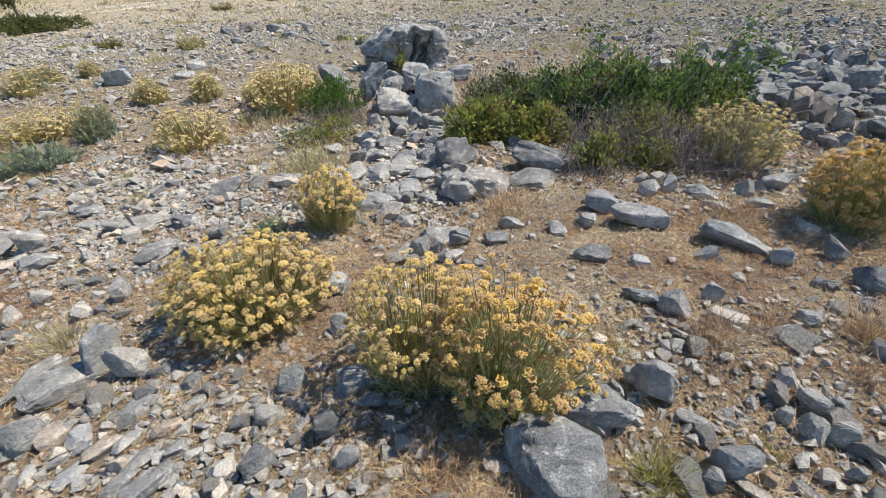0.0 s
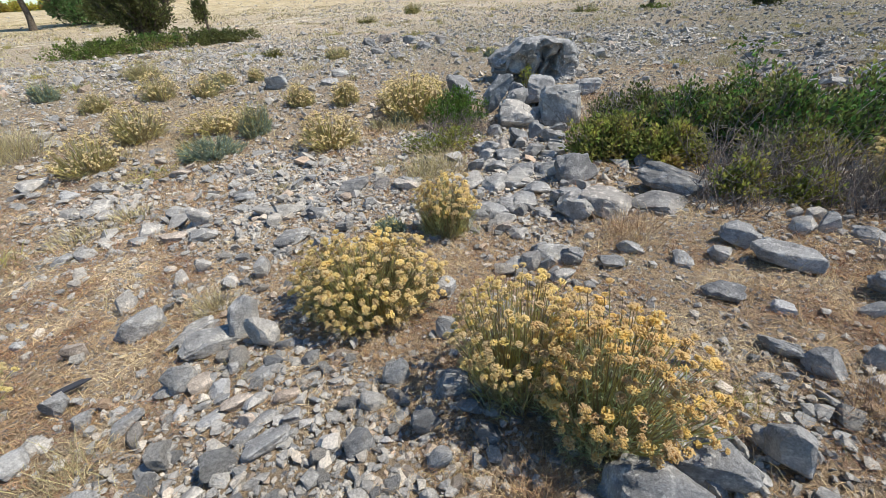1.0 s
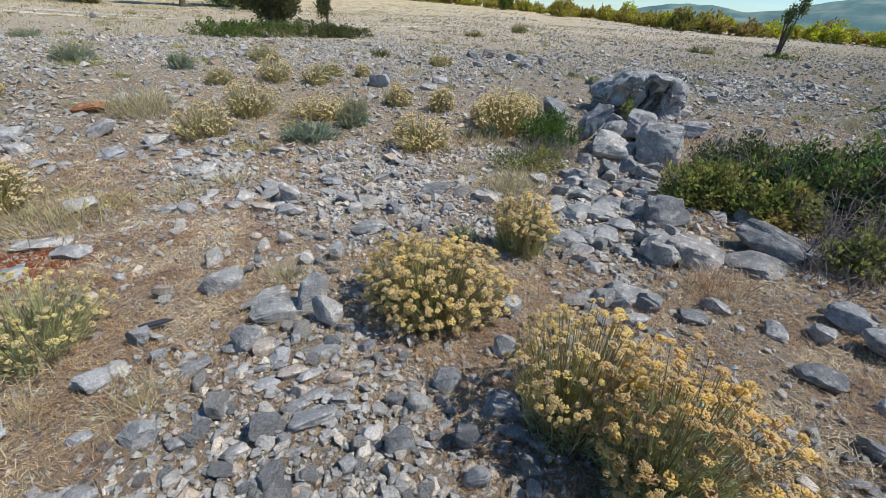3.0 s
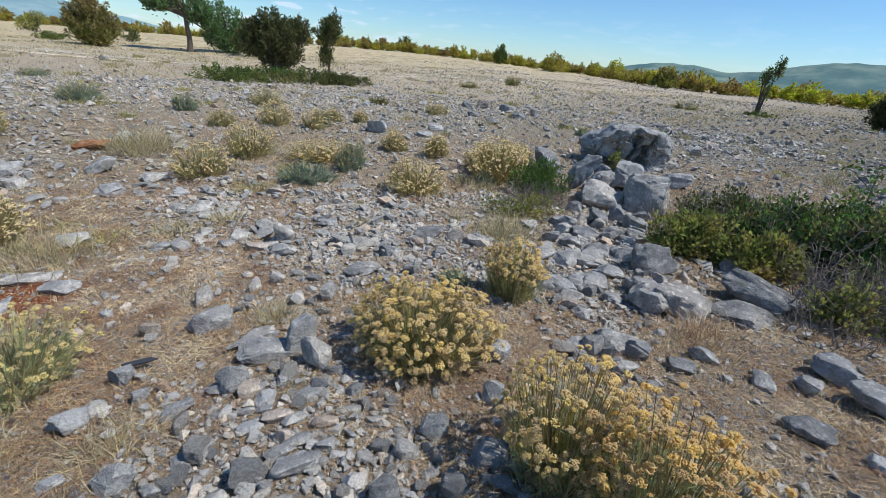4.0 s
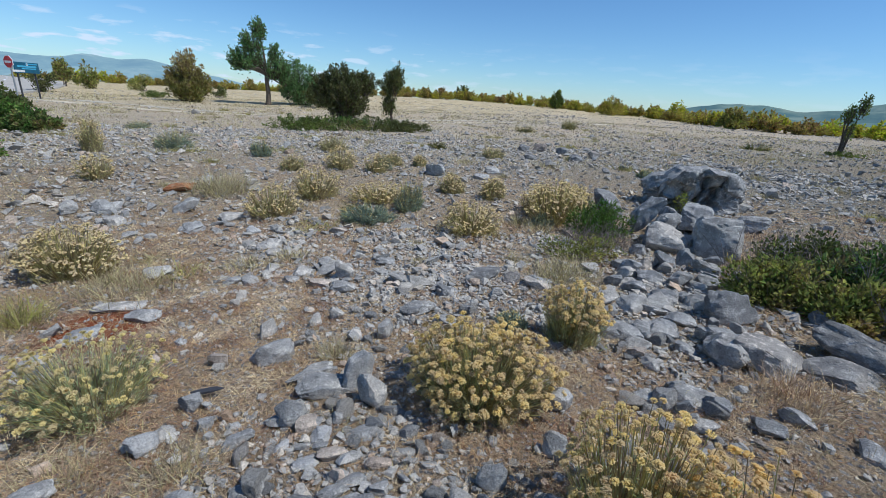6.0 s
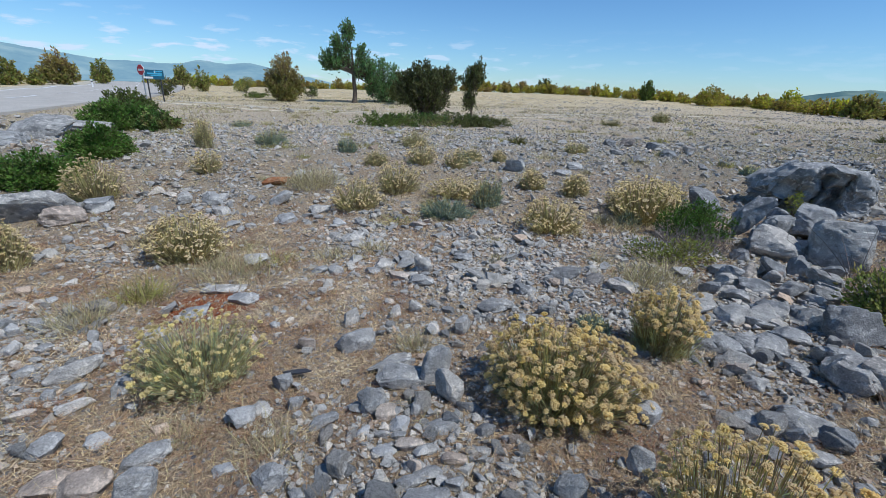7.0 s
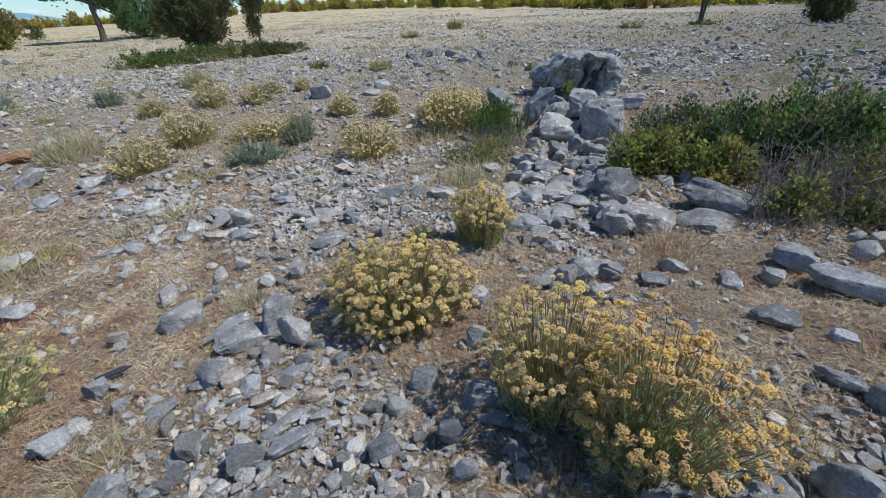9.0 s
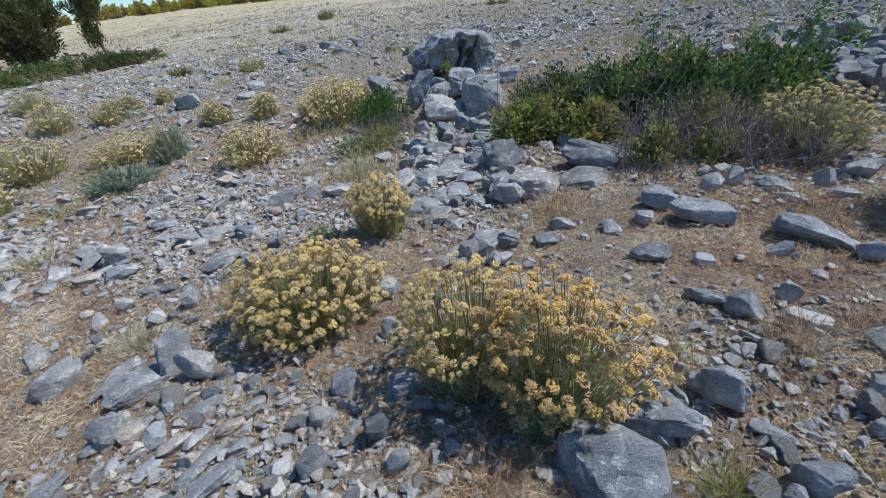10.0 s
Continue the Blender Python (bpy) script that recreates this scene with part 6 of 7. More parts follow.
# trees and bushes on the field
FAN = ((0, 0, 0.46, 0.72, 0.48), (-0.45, 0, 0.30, 0.5, 0.30), (0.45, 0.1, 0.30, 0.5, 0.30), (0, -0.3, 0.20, 0.6, 0.24))
SPIRE = ((0, 0, 0.40, 0.8, 0.34), (0.1, 0, 0.66, 0.6, 0.28))
shoot_bush("field_bush", -23.63, 23.69, 3.0, 3.0, 3.3, 45, 190, 52, 0.15, RUSSET, 31, "tall russet-green bush with upright twigs on the field", "bush", FAN, up=0.9, spread=0.10)
shoot_bush("field_tree", -20.37, 27.12, 4.6, 4.0, 5.3, 37, 210, 34, 0.17, TREELEAF, 332, "small green tree with a slim trunk and two crown lobes", "tree", ((-0.45, 0, 0.58, 0.42, 0.16), (-0.30, 0, 0.76, 0.34, 0.14), (-0.15, 0, 0.90, 0.24, 0.10), (-0.78, 0, 0.55, 0.24, 0.10), (0.35, 0, 0.47, 0.36, 0.14), (0.62, 0, 0.40, 0.30, 0.13), (0.28, 0.1, 0.64, 0.16, 0.12)), trunk=0.36, spread=0.065, up=0.5, thick=1.3, low=-0.6)
shoot_bush("field_bush", -19.2, 29.6, 3.6, 3.21, 3.5, 33, 170, 50, 0.15, TREELEAF, 33, "green leafy bush beside the tree", "bush", FAN, up=0.6, spread=0.12)
shoot_bush("field_bush", -16.9, 28.4, 2.6, 2.4, 2.3, 33, 110, 44, 0.13, OLIVE, 333, "dark green bush behind the tree", "bush", FAN, up=0.7, spread=0.12)
shoot_bush("field_bush", -9.19, 17.06, 3.1, 2.9, 2.42, 28, 260, 62, 0.10, OLIVE, 34, "dense dark olive bush with several upright stems", "bush", ((0, 0, 0.60, 0.65, 0.36), (-0.5, 0, 0.50, 0.42, 0.32), (0.5, 0, 0.56, 0.42, 0.34), (0.05, -0.4, 0.45, 0.5, 0.36), (-0.1, -0.2, 0.28, 0.5, 0.22), (0.3, 0.1, 0.26, 0.4, 0.2)), foot_spread=0.11, up=1.1, spread=0.10, thick=1.5)
shoot_bush("field_tree", -7.83, 18.79, 1.5, 1.3, 2.45, 22, 90, 50, 0.09, OLIVE, 35, "small slender dark green tree with upright twigs", "tree", ((0, 0, 0.66, 0.75, 0.26), (0.25, 0, 0.78, 0.6, 0.20), (-0.2, 0, 0.3, 0.4, 0.2)), up=1.0, spread=0.09, trunk=0.2)
for mx, my, mw, mh, turn, seed in ((-8.94, 13.55, 2.4, 0.5, 33, 360), (-8.04, 14.57, 2.9, 0.5, 29, 361), (-7.00, 15.63, 2.6, 0.5, 24, 362), (-6.3, 16.11, 2.4, 0.42, 21, 363)):
    shoot_bush("low_shrub", mx, my, mw, 1.7, mh * 1.15, turn, 150, 22, 0.065, OLIVE if seed != 361 else GREEN, seed, "low green mat of shrubs at the foot of the bush", "shrub", WIDE, up=0.5, spread=0.25)
shoot_bush("field_tree", 11.15, 23.03, 1.35, 1.1, 2.6, -27, 46, 17, 0.10, OLIVE, 38, "thin sparse dark green tree with forked stems on the field", "tree", ((0.35, 0, 0.76, 0.42, 0.22), (-0.2, 0, 0.62, 0.36, 0.22), (0.05, 0, 0.38, 0.25, 0.16)), up=1.3, spread=0.075, thick=1.5, foot_spread=0.06)
shoot_bush("low_shrub", 11.2, 22.8, 1.4, 1.0, 0.28, -27, 50, 20, 0.07, OLIVE, 381, "green tuft at the foot of the thin tree", "shrub", WIDE, spread=0.3)
shoot_bush("field_tree", 14.99, 20.72, 1.9, 1.8, 2.0, -37, 150, 44, 0.11, OLIVE, 39, "bushy dark green tree on the field", "tree", FAN, up=0.8, spread=0.12)
shoot_bush("field_bush", -45.63, 31.82, 2.3, 2.0, 2.69, 55, 60, 26, 0.2, LIME, 40, "small bright green tree by the road", "tree", SPIRE, up=0.9)
shoot_bush("field_bush", -39.98, 29.84, 2.2, 2.0, 2.3, 53, 60, 26, 0.19, LIME, 41, "small bright green tree by the road", "tree", FAN, up=0.9)
shoot_bush("field_bush", -61.21, 28.29, 3.9, 3.7, 3.96, 65, 130, 36, 0.3, RUSSET, 42, "large russet-green bush across the road", "bush", FAN, up=0.7)
shoot_bush("field_bush", -70.76, 37.73, 2.9, 2.6, 3.55, 62, 80, 30, 0.3, LIME, 43, "green bush across the road", "bush", FAN, up=0.7)
shoot_bush("field_bush", -57.32, 22.08, 3.11, 3.11, 2.53, 69, 110, 30, 0.28, LIME, 44, "yellow-green bush across the road", "bush", FAN)
shoot_bush("field_bush", -57.86, 24.60, 1.6, 1.5, 1.67, 67, 60, 26, 0.26, LIME, 45, "yellow-green bush across the road", "bush", FAN)
woody("low_shrub", -32.44, 21.19, 1.70, 1.70, 1.36, 57, 1500, 0.12, OLIVE, 46, "low olive bush behind the sign board", "shrub", twigs=40, lumps=8)
woody("low_shrub", -38.38, 33.60, 2.67, 2.67, 1.50, 49, 1600, 0.14, LIME, 47, "low yellowing bush on the field", "shrub", twigs=40, lumps=9)
woody("low_shrub", -28.46, 31.47, 1.67, 1.67, 0.88, 42, 1100, 0.12, OLIVE, 48, "low olive bush on the field", "shrub", twigs=30, lumps=7)
woody("low_shrub", -27.62, 24.93, 1.82, 1.82, 0.42, 48, 900, 0.12, OLIVE, 49, "low olive bush on the field", "shrub", twigs=30, lumps=7)
for fx, fy, fw, fh, mat, seed, label in ((4.69, 64.21, 3.75, 2.55, HEDGE, 50, "dense yellow-green bush on the far edge of the field"), (13.32, 67.42, 3.22, 2.63, HEDGE, 51, "dense yellow-green bush on the far edge of the field"),
                                         (14.46, 48.63, 2.79, 2.17, RUSSET, 52, "dense russet bush on the far edge of the field"), (-2.61, 68.53, 2.2, 2.81, OLIVE, 53, "slender dark bush on the far field"), (-21.73, 89.29, 4.22, 3.08, OLIVE, 54, "dark bush on the far field")):
    shoot_bush("field_bush", fx, fy, fw, fw, fh, 0, 90, 26, 0.24, mat, seed, label, "bush", FAN, up=0.8, width=0.6)
# thicket by the road
for hx, hy, hw, hd, hh, count, leaf, mat, seed, label in (
        (-12.75, 7.00, 2.1, 1.5, 0.82, 330, 0.075, BRIGHT, 60, "dark green rounded shrub by the road"),
        (-14.40, 8.15, 1.7, 1.6, 1.10, 260, 0.080, OLIVE, 61, "tall dark green shrub by the road"),
        (-11.90, 7.40, 1.3, 1.2, 0.55, 180, 0.070, GREEN, 62, "dark green low shrub at the edge of the thicket"),
        (-8.75, 4.35, 1.15, 1.0, 0.62, 260, 0.055, BRIGHT, 63, "dark green low shrub above the stony slope"),
        (-7.65, 3.00, 1.30, 1.1, 0.56, 340, 0.045, BRIGHT, 64, "bright green leafy low shrub above a rock"),
        (-8.10, 2.30, 1.30, 1.1, 0.62, 300, 0.045, BRIGHT, 65, "bright green leafy low shrub above a rock")):
    shoot_bush("roadside_hedge", hx, hy, hw, hd, hh, math.degrees(math.atan2(-hx, hy)), count, 34, leaf, mat, seed, label, "shrub", FAN, up=0.5, spread=0.2, width=0.6)

# belt of scrub along the far edge of the field
belt = [shoot_bush("scrub_bush", 300 + 6 * k, -300, 2.7, 2.4, 1.9, 0, 46, 15, 0.30, HEDGE, 70 + k, "dense yellow-green and russet scrub bush", "bush", FAN, group="scrub along the field edge", up=0.8, width=0.6) for k in range(5)]
bg = np.random.default_rng(90)
spots = []
for row in range(2):
    for az in np.arange(-58, 46, 1.05):
        a = az + bg.uniform(-0.5, 0.5)
        dist = float(np.interp(az, [-58, -40, -18, 0, 9, 16, 24, 46], [96, 92, 80, 76, 66, 55, 58, 62])) + 7 * row + bg.uniform(-2.5, 2.5)
        spots.append((dist * math.sin(radians(a)), dist * math.cos(radians(a)), bg.uniform(0.65, 1.12)))
for k, (bx, by, s) in enumerate(spots):
    made = copy_thing(belt[k % 5], pose(bx, by, land_at(bx, by) - 0.05, 0, 0, bg.uniform(0, 360)))
    made.scale = (s, s, s * bg.uniform(0.8, 1.1))
for ob in belt:
    for child in list(ob.children):
        bpy.data.objects.remove(child)
    bpy.data.objects.remove(ob)


# ---- dry tufts dotted over the field ----
dry = [grass_tuft(200 + k, -200, 0.42, 0.2, 170, (TUFT, TUFT, GREENGRASS)[k], 700 + k, "bleached dry grass tuft on the stony field", wid=0.007, group="dry tufts on the field") for k in range(3)]
tg = np.random.default_rng(77)
for k in range(210):
    r, a = 4.2 + 24 * tg.uniform(0, 1) ** 1.2, radians(tg.uniform(-66, 58))
    tx, ty = r * math.sin(a), r * math.cos(a)
    if (0.4 < tx < 4.5 and ty < 8) or tx < -11 - 0.8 * ty:
        continue
    made = copy_thing(dry[k % 3], pose(tx, ty, land_at(tx, ty) - 0.01, 0, 0, tg.uniform(0, 360)))
    made.scale = (tg.uniform(0.5, 1.2),) * 2 + (tg.uniform(0.5, 1.1),)
for ob in dry:
    for child in list(ob.children):
        bpy.data.objects.remove(child)
    bpy.data.objects.remove(ob)


# ---- signs by the road ----
def upright(cx, cy, radius, z0, z1, sides=12):
    p = np.array([[[cx, cy, z0], [cx, cy, (z0 + z1) / 2], [cx, cy, z1]]])
    return tubes(p, np.array([radius] * 3), sides)


def plate(sides, radius, thick, cz, y0, turn=0.0):
    """A flat many-sided plate that faces along -y."""
    a = np.arange(sides) * 2 * np.pi / sides + turn
    f = np.stack([radius * np.cos(a), np.full(sides, y0), cz + radius * np.sin(a)], 1)
    b = f + np.array([0, thick, 0])
    v = np.concatenate([f, b])
    t = [[0, i + 1, i] for i in range(1, sides - 1)] + [[sides, sides + i, sides + i + 1] for i in range(1, sides - 1)]
    for i in range(sides):
        j = (i + 1) % sides
        t += [[i, j, sides + j], [i, sides + j, sides + i]]
    return v, np.array(t)


SX, SY = -23.2, 14.1
stop = empty("stop_sign", SX, SY, land_at(SX, SY), 2)
tagged(stop, "red and white stop sign on a steel post", "road sign")
part("post", upright(0, 0.05, 0.03, -0.1, 1.75), STEEL, stop, "grey steel post")
face = part("plate", plate(8, 0.27, 0.02, 1.55, 0, radians(22.5)), WHITE, stop, "white-edged octagonal plate")
part("red_face", plate(8, 0.24, 0.008, 1.55, -0.009, radians(22.5)), RED, face, "red sign face")
part("lettering", box(0, -0.013, 1.55, 0.32, 0.008, 0.09), WHITE, face, "white lettering")

board = empty("sign_board", -24.42, 15.52, land_at(-24.42, 15.52), 118)
tagged(board, "blue roadside information board on two dark posts", "sign")
for px in (-0.6, 0.6):
    part("post", upright(px, 0.06, 0.035, -0.15, 1.45), BLACK, board, "dark metal post")
panel = part("panel", box(0, 0, 1.36, 1.66, 0.05, 0.46, 0.01), BLUE, board, "dark blue board")
for cx, cz, w, h in ((0.3, 1.52, 0.8, 0.05), (-0.02, 1.41, 1.3, 0.08), (0.1, 1.32, 1.0, 0.05)):
    part("lettering", box(cx, -0.029, cz, w, 0.008, h), SIGNBLUE, panel, "pale blue lettering")
part("lettering", box(0.03, -0.029, 1.21, 0.8, 0.008, 0.09), WHITE, panel, "white lettering")
part("emblem", plate(10, 0.06, 0.008, 1.50, -0.033), WHITE, panel, "white round emblem")
panel.children[-1].location.x = -0.66

deli = empty("delineator_post", -50.9, 26.1, land_at(-50.9, 26.1), 60)
tagged(deli, "white plastic delineator post with a dark band", "road post")
part("post", box(0, 0, 0.38, 0.15, 0.1, 0.9, 0.03), WHITE, deli, "white plastic post")
part("band", box(0, 0, 0.62, 0.16, 0.11, 0.14, 0.02), BLACK, deli, "dark reflector band")

# ---- a dark feather-shaped bark chip on the straw ----
chip_v, chip_f = crag(3, np.random.default_rng(5), 9)
chip = new("bark_chip", mesh("bark_chip", chip_v * np.array([0.085, 0.022, 0.008]), chip_f, BLACK))
chip.matrix_basis = pose(*(-1.718, 1.544, -0.135, 4, -8, 32))
tagged(chip, "thin dark scrap of bark on dry straw", "bark chip")


# ---- scattered stones, chips and straw ----
TAKEN = np.array(TAKEN)


def clear(x, y, keep=1.0):
    """Which points lie outside the footprints of placed things."""
    ok = np.ones(len(x), bool)
    for tx, ty, tr in TAKEN:
        ok &= (x - tx) ** 2 + (y - ty) ** 2 > (tr * keep) ** 2
    return ok


def spread(n, r0, r1, a0, a1, power, seed):
    """Random places in a sector; power 1 is even over the area, 0 denser near."""
    g = np.random.default_rng(seed)
    k = power + 1
    r = (g.uniform(0, 1, n) * (r1 ** k - r0 ** k) + r0 ** k) ** (1 / k)
    a = np.radians(g.uniform(a0, a1, n))
    return r * np.sin(a), r * np.cos(a), g


def blob(x, y, cx, cy, rx, ry, turn=0.0):
    c, s = math.cos(radians(turn)), math.sin(radians(turn))
    u, v = (x - cx) * c + (y - cy) * s, -(x - cx) * s + (y - cy) * c
    return np.exp(-((u / rx) ** 2 + (v / ry) ** 2))


def stony(x, y):
    """How stony the ground is, 0 to 1: scree where walls of stone have slumped, straw between."""
    p = np.stack([x, y], 1)
    s = 0.32 + 0.30 * wavy(p, 1.3, 31) + 0.2 * wavy(p, 3.6, 32)
    s += 0.9 * blob(x, y, -0.45, 1.05, 0.85, 0.55) + 0.6 * blob(x, y, -1.0, 1.5, 0.5, 0.7)
    s += 1.0 * blob(x, y, 1.0, 4.0, 0.45, 1.9, -12) + 0.6 * blob(x, y, -0.6, 3.2, 1.4, 0.6) + 0.5 * blob(x, y, -3.6, 0.9, 0.8, 0.6)
    s += 0.9 * blob(x, y, 5.6, 4.2, 2.2, 2.4)
    s -= 0.45 * blob(x, y, 1.8, 1.6, 1.1, 0.9) + 0.7 * blob(x, y, -2.0, 1.3, 0.75, 0.7) + 0.5 * blob(x, y, -2.6, 2.6, 1.0, 0.7) + 0.4 * blob(x, y, 1.2, 2.4, 0.6, 0.3)
    s += 0.2 * np.clip((np.hypot(x, y) - 4) / 6, 0, 1) + 0.35 * np.clip((np.hypot(x, y) - 4) / 3, 0, 1) * np.clip(-x, 0, 1)
    s -= 0.7 * blob(x, y, 0.32, 0.72, 0.26, 0.16, -20)
    return np.clip(s, 0.04, 1)


def stones(name, x, y, size, g, level, label, flat=0.46, mat=STONE, sink=0.25):
    """One mesh of many loose stones cut from a few shapes."""
    shapes = [crag(level, g, 8) for _ in range(14)]
    idx = g.integers(0, 14, len(x))
    turn = g.uniform(0, 2 * np.pi, len(x))
    tip = g.normal(0, 0.22, len(x))
    sx, sy, sz = size / 2, size / 2 * g.uniform(0.6, 1.0, len(x)), size / 2 * np.clip(g.normal(flat, 0.15, len(x)), 0.25, 1.0)
    z = land(x, y) + sz * (1 - sink * 1.6)
    out = []
    for k, (v, f) in enumerate(shapes):
        w = np.flatnonzero(idx == k)
        if not len(w):
            continue
        p = v[None] * np.stack([sx[w], sy[w], sz[w]], 1)[:, None]
        ct, st = np.cos(tip[w])[:, None], np.sin(tip[w])[:, None]
        p = np.stack([p[..., 0] * ct + p[..., 2] * st, p[..., 1], -p[..., 0] * st + p[..., 2] * ct], -1)
        c, s = np.cos(turn[w])[:, None], np.sin(turn[w])[:, None]
        p = np.stack([p[..., 0] * c - p[..., 1] * s, p[..., 0] * s + p[..., 1] * c, p[..., 2]], -1)
        p += np.stack([x[w], y[w], z[w]], 1)[:, None]
        out.append((p, np.arange(len(w))[:, None, None] * len(v) + f[None]))
    ob = new(name, mesh(name, *merge(out), mat))
    return tagged(ob, label, "stones", kind="stuff")


def pick_stony(x, y, g, gain=1.0, keep=0.8):
    ok = (g.random(len(x)) < stony(x, y) * gain) & clear(x, y, keep)
    return x[ok], y[ok]


x, y, g = spread(50000, 0.35, 5.5, -100, 90, 0.55, 201)
x, y = pick_stony(x, y, g, 1.15, 0.9)
stones("gravel", x, y, np.clip(g.lognormal(-3.72, 0.5, len(x)), 0.008, 0.07), g, 1, "small grey and cream limestone gravel", 0.62, STONE)
x, y, g = spread(20000, 0.35, 5.5, -100, 90, 0.5, 215)
x, y = pick_stony(x, y, g, 0.75, 0.8)
stones("gravel", x, y, np.clip(g.lognormal(-3.6, 0.45, len(x)), 0.012, 0.07), g, 1, "pale cream and whitish limestone gravel", 0.66, PEBBLE)
x, y, g = spread(5200, 0.4, 6.0, -100, 90, 0.8, 202)
x, y = pick_stony(x, y, g, 0.55)
near = np.argsort(np.hypot(x, y))[:300]
singles = [mesh("stone", *crag(3, g, 10), ROCK, True, 26) for _ in range(24)]
for i, (sx, sy, size) in enumerate(zip(x[near], y[near], np.clip(g.lognormal(-2.68, 0.38, 300), 0.04, 0.15))):
    ob = new("stone", singles[i % 24])
    flat = g.uniform(0.4, 0.85)
    ob.matrix_basis = pose(sx, sy, land_at(sx, sy) + size / 2 * flat * 0.55, g.uniform(-14, 14), g.uniform(-14, 14), g.uniform(0, 360)) @ Matrix.Diagonal((size / 2, size / 2 * g.uniform(0.6, 1), size / 2 * flat, 1))
    tagged(ob, "loose angular grey limestone stone on dry soil", "stone", "loose stones")
x, y = np.delete(x, near), np.delete(y, near)
stones("loose_stones", x, y, np.clip(g.lognormal(-2.75, 0.40, len(x)), 0.04, 0.15), g, 2, "loose angular grey limestone stones", 0.6)
x, y, g = spread(46000, 3.6, 16, -82, 72, 0.45, 203)
x, y = pick_stony(x, y, g, 0.9)
# many right-hand stones take the darker copy, with shade in its colour
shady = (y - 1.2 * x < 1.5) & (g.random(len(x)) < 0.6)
stones("field_stones", x[~shady], y[~shady], np.clip(g.lognormal(-2.95, 0.52, (~shady).sum()), 0.02, 0.26), g, 0, "grey limestone stones scattered over the field")
stones("field_stones", x[shady], y[shady], np.clip(g.lognormal(-2.85, 0.52, shady.sum()), 0.02, 0.26), g, 0, "dark grey limestone stones, shade in their tone, scattered before the slumped wall", 0.55, STONE_SHADED)
x, y, g = spread(38000, 11, 60, -72, 62, 0.2, 204)
ok = (g.random(len(x)) < 0.25 + 0.75 * np.clip(0.5 + 0.6 * wavy(np.stack([x, y], 1), 0.5, 33), 0, 1)) & (x > -12.5 - 0.93 * y) & (np.hypot(x, y) < 60)
x, y = x[ok], y[ok]
few = (x > -5 - 0.2 * y) | (g.random(len(x)) < 0.22)
x, y = x[few], y[few]
size = np.clip(g.lognormal(-2.45, 0.45, len(x)), 0.04, 0.36)
# likewise the far right: painted shade on about two stones in three
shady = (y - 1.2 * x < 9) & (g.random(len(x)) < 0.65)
stones("far_stones", x[~shady], y[~shady], size[~shady], g, 0, "grey stones thickly strewn over the far field")
stones("far_stones", x[shady], y[shady], size[shady], g, 0, "dark grey stones, shade in their tone, strewn over the far slope", 0.5, STONE_SHADED)
x, y, g = spread(5000, 5.5, 30, 2, 66, 0.3, 214)
x, y = x[clear(x, y)], y[clear(x, y)]
stones("field_stones", x, y, np.clip(g.lognormal(-2.75, 0.5, len(x)), 0.03, 0.28), g, 0, "grey limestone stones strewn over the slope beyond the thicket", 0.6, STONE)
# small pale pebbles all over
x, y, g = spread(30000, 0.5, 15, -85, 78, 0.0, 208)
x, y = x[clear(x, y, 0.9)], y[clear(x, y, 0.9)]
stones("pebbles", x, y, np.clip(g.lognormal(-4.0, 0.4, len(x)), 0.008, 0.05) * (0.6 + 0.12 * np.hypot(x, y)), g, 0, "small cream and grey limestone pebbles in the straw", 0.6, PEBBLE)
# ground that lies behind the walker
x, y, g = spread(26000, 0.4, 9, 90, 260, 0.7, 206)
x, y = pick_stony(x, y, g, 1.6)
stones("gravel", x, y, np.clip(g.lognormal(-3.4, 0.55, len(x)), 0.012, 0.12), g, 0, "small grey and cream limestone gravel")
x, y, g = spread(900, 0.8, 11, 92, 258, 0.9, 209)
x, y = pick_stony(x, y, g, 1.2)
stones("loose_stones", x, y, np.clip(g.lognormal(-2.4, 0.45, len(x)), 0.05, 0.3), g, 2, "loose angular grey limestone stones")
x, y, g = spread(30000, 0.4, 8, 92, 258, 0.6, 207)
n = len(x)
az = g.uniform(0, 2 * np.pi, n)
litter = new("straw_litter", mesh("straw_litter", *blades(np.stack([x, y, land(x, y) + 0.005], 1), unit(np.stack([np.cos(az), np.sin(az), np.abs(g.normal(0.15, 0.3, n))], 1)), g.uniform(0.03, 0.09, n), 0.003, g.uniform(0, 0.15, n), g), STRAW))
tagged(litter, "tan dry grass and straw litter between the stones", "dry grass", kind="stuff")
# slumped wall of larger blocks, the shade of their faces put into the colour
x, y, g = spread(900, 3.2, 11, 44, 72, 1.0, 205)
ok = (g.random(len(x)) < blob(x, y, 6.1, 4.3, 1.9, 1.3, 30) * 1.2) & clear(x, y) & (x > 4.1)
x, y = x[ok], y[ok]
stones("rubble", x, y, g.uniform(0.10, 0.32, len(x)), g, 2, "heap of dark grey limestone blocks of a slumped wall, shade in their tone", 0.75, STONE_SHADED, 0.05)

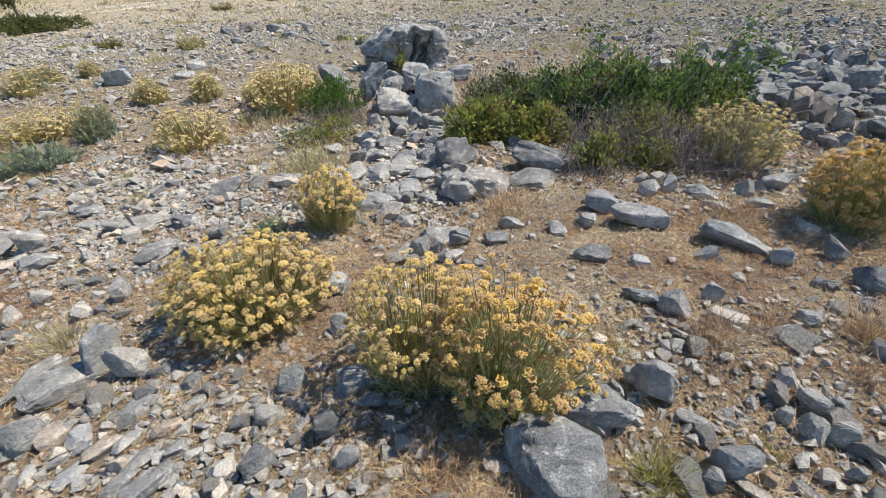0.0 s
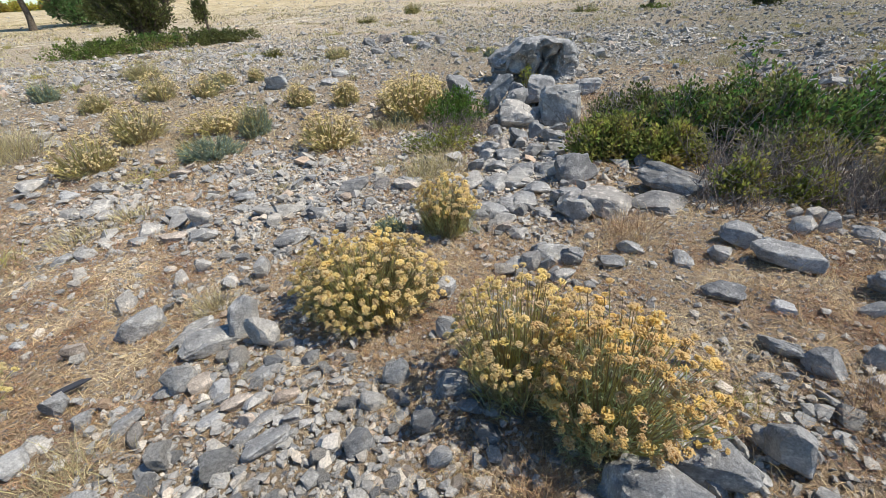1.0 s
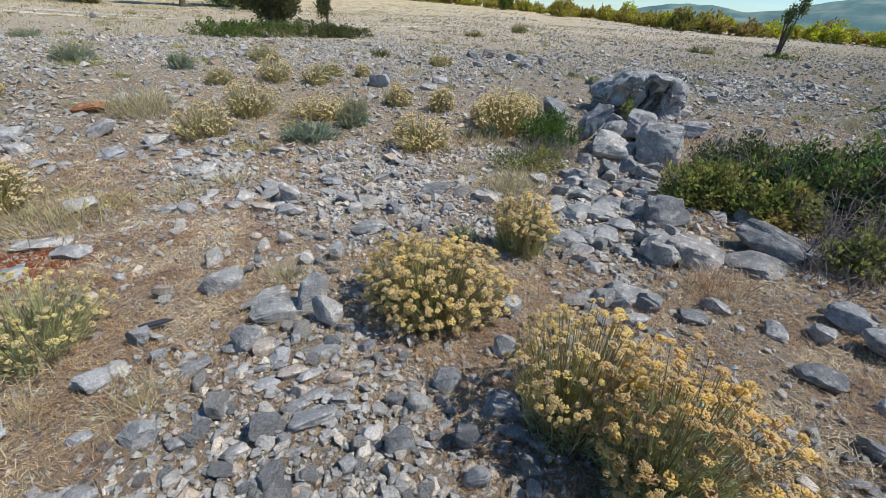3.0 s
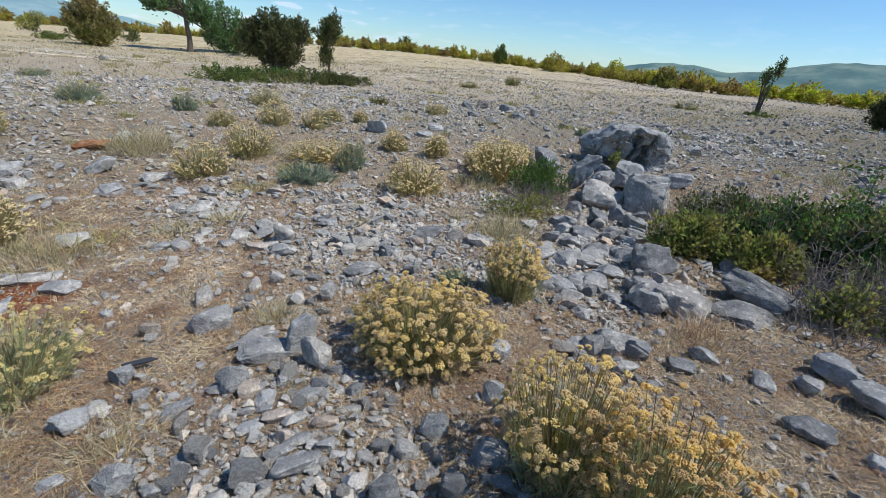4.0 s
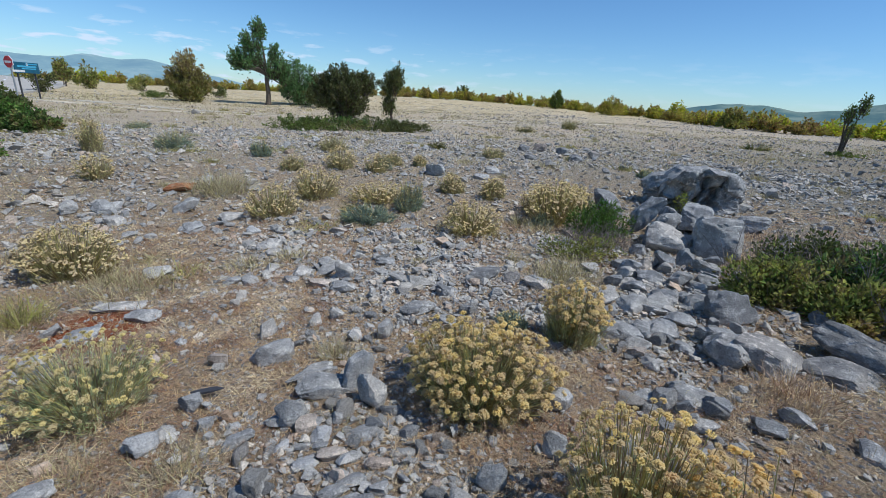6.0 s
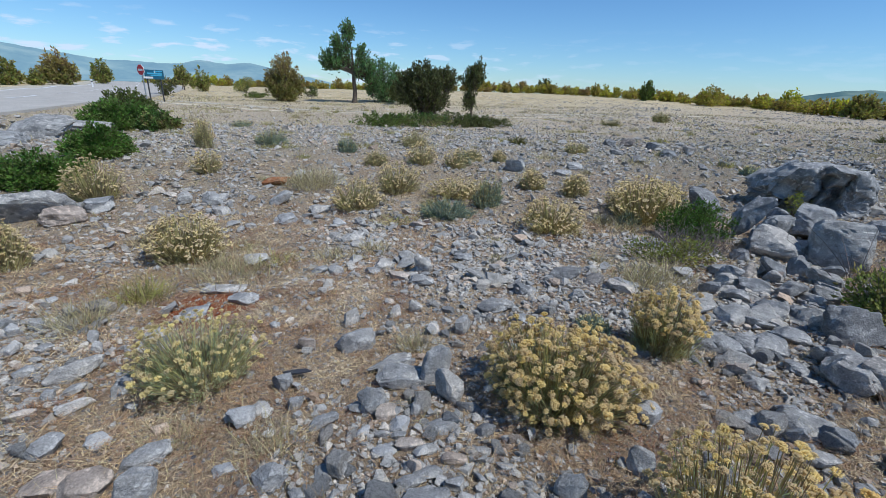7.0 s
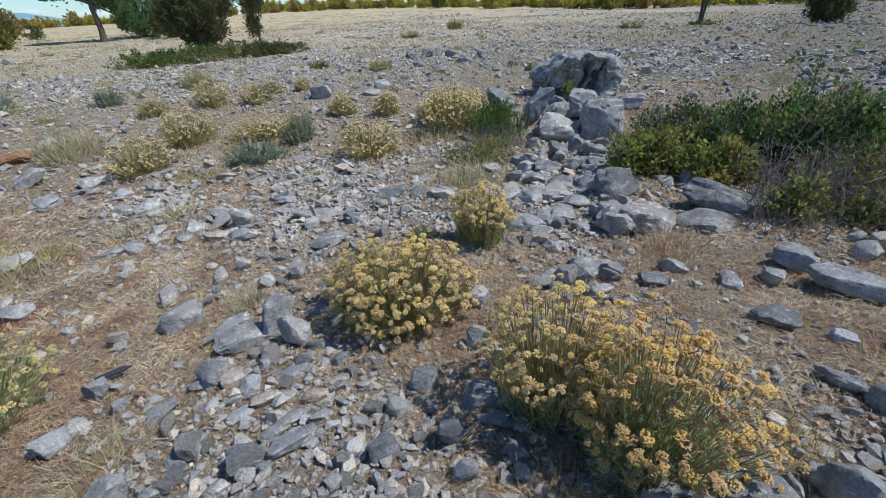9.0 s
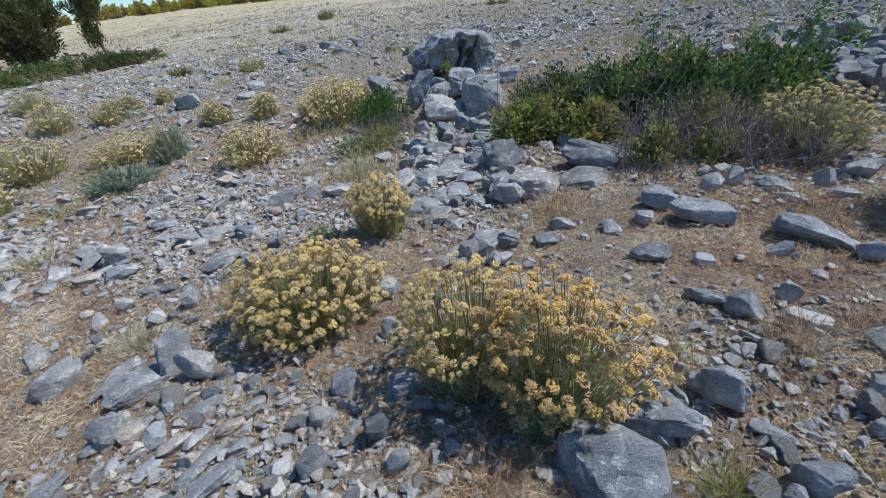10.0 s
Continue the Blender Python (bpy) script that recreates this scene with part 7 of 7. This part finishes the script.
# short matted turf: small cushions of curled dry blades
def turf(name, n, r0, r1, power, seed, per, mat, label, long=(0.022, 0.055)):
    x, y, g = spread(n, r0, r1, -100, 88, power, seed)
    patchy = 0.55 + 0.6 * wavy(np.stack([x, y], 1), 3.2, seed + 1)
    ok = (g.random(len(x)) < np.clip(1.1 - 0.95 * stony(x, y), 0.06, 1) * np.clip(patchy, 0.12, 1)) & clear(x, y, 0.7)
    x, y = x[ok], y[ok]
    size = g.uniform(0.018, 0.05, len(x)) * (0.8 + 0.12 * np.hypot(x, y))
    i = np.repeat(np.arange(len(x)), per)
    m = len(i)
    off = g.normal(0, 0.5, (m, 2)) * size[i][:, None]
    px, py = x[i] + off[:, 0], y[i] + off[:, 1]
    way = unit(np.concatenate([unit(off) * g.uniform(0.2, 1.1, (m, 1)) + g.normal(0, 0.35, (m, 2)), g.uniform(0.25, 0.9, (m, 1))], 1))
    r = np.hypot(px, py)
    ob = new(name, mesh(name, *blades(np.stack([px, py, land(px, py) + 0.004], 1), way, g.uniform(*long, m) * (0.8 + 0.1 * r), 0.0007 + 0.0007 * r, g.uniform(0.1, 0.6, m), g), mat))
    return tagged(ob, label, "dry grass", kind="stuff")


turf("dry_turf", 19000, 0.4, 7.0, 0.45, 311, 12, STRAW, "short matted tan dry turf between the stones")
turf("dry_turf", 11000, 0.4, 6.0, 0.5, 315, 11, RUSTGRASS, "short matted reddish-brown dry turf between the stones")

# straw litter and low dry grass
x, y, g = spread(260000, 0.35, 9.0, -100, 88, 0.15, 301)
ok = g.random(len(x)) < np.clip(1.2 - 0.8 * stony(x, y), 0.34, 1) * np.clip(0.66 + 0.45 * wavy(np.stack([x, y], 1), 7.0, 34), 0.1, 1)
ok &= g.random(len(x)) > 0.85 * blob(x, y, -3.05, 1.98, 0.4, 0.34)
x, y = x[ok], y[ok]
n = len(x)
az = g.uniform(0, 2 * np.pi, n)
rise = np.abs(g.normal(0.12, 0.28, n))
way = unit(np.stack([np.cos(az), np.sin(az), rise], 1))
r = np.hypot(x, y)
at = np.stack([x, y, land(x, y) + g.uniform(0.0, 0.018, n)], 1)
straw = new("straw_litter", mesh("straw_litter", *blades(at, way, g.uniform(0.02, 0.08, n), 0.0006 + 0.0008 * r, g.uniform(-0.05, 0.15, n), g), STRAW))
tagged(straw, "tan dry grass and straw litter between the stones", "dry grass", kind="stuff")
x, y, g = spread(9000, 0.5, 6.0, -95, 85, 0.5, 303)
ok = g.random(len(x)) < np.clip(1.0 - stony(x, y), 0.05, 0.8)
x, y = x[ok], y[ok]
n = len(x)
way = unit(np.stack([g.normal(0, 0.45, n), g.normal(0, 0.45, n), np.full(n, 0.8)], 1))
stalks = new("grass_stalks", mesh("grass_stalks", *blades(np.stack([x, y, land(x, y)], 1), way, g.uniform(0.06, 0.2, n), 0.0018, g.uniform(0, 0.25, n), g), TUFT))
# long tangled fibres, reddish, matted into clumps
x, y, g = spread(60000, 0.4, 4.5, -95, 88, 0.4, 304)
ok = g.random(len(x)) < np.clip(0.9 - 0.8 * stony(x, y), 0.03, 1) * np.clip(0.35 + 0.8 * wavy(np.stack([x, y], 1), 4.5, 36), 0.02, 1)
x, y = x[ok], y[ok]
n = len(x)
az = g.uniform(0, 2 * np.pi, n)
way = unit(np.stack([np.cos(az), np.sin(az), np.abs(g.normal(0.25, 0.35, n))], 1))
thatch = new("thatch", mesh("thatch", *blades(np.stack([x, y, land(x, y) + g.uniform(0, 0.02, n)], 1), way, g.uniform(0.05, 0.12, n), 0.0006 + 0.0005 * np.hypot(x, y), g.uniform(0.1, 0.35, n), g), RUSTGRASS))
tagged(thatch, "matted reddish-brown dry grass fibres between the stones", "dry grass", kind="stuff")
tagged(stalks, "thin pale dry grass stalks among the straw", "dry grass", kind="stuff")
x, y, g = spread(88000, 4.5, 40, -80, 70, 0.3, 302)
ok = (wavy(np.stack([x, y], 1), 1.4, 35) + g.normal(0, 0.6, len(x)) > 0.0) & (x > -12.5 - 0.93 * y) & ((y - 1.2 * x > 8) | (g.random(len(x)) < 0.45))
x, y = x[ok], y[ok]
n = len(x)
r = np.hypot(x, y)
way = unit(np.stack([g.normal(0, 0.5, n), g.normal(0, 0.5, n), np.full(n, 0.8)], 1))
far_grass = new("far_grass", mesh("far_grass", *blades(np.stack([x, y, land(x, y)], 1), way, g.uniform(0.06, 0.16, n), 0.001 * r, g.uniform(0, 0.3, n), g), TUFT))
tagged(far_grass, "sparse bleached grass over the far field", "dry grass", kind="stuff")
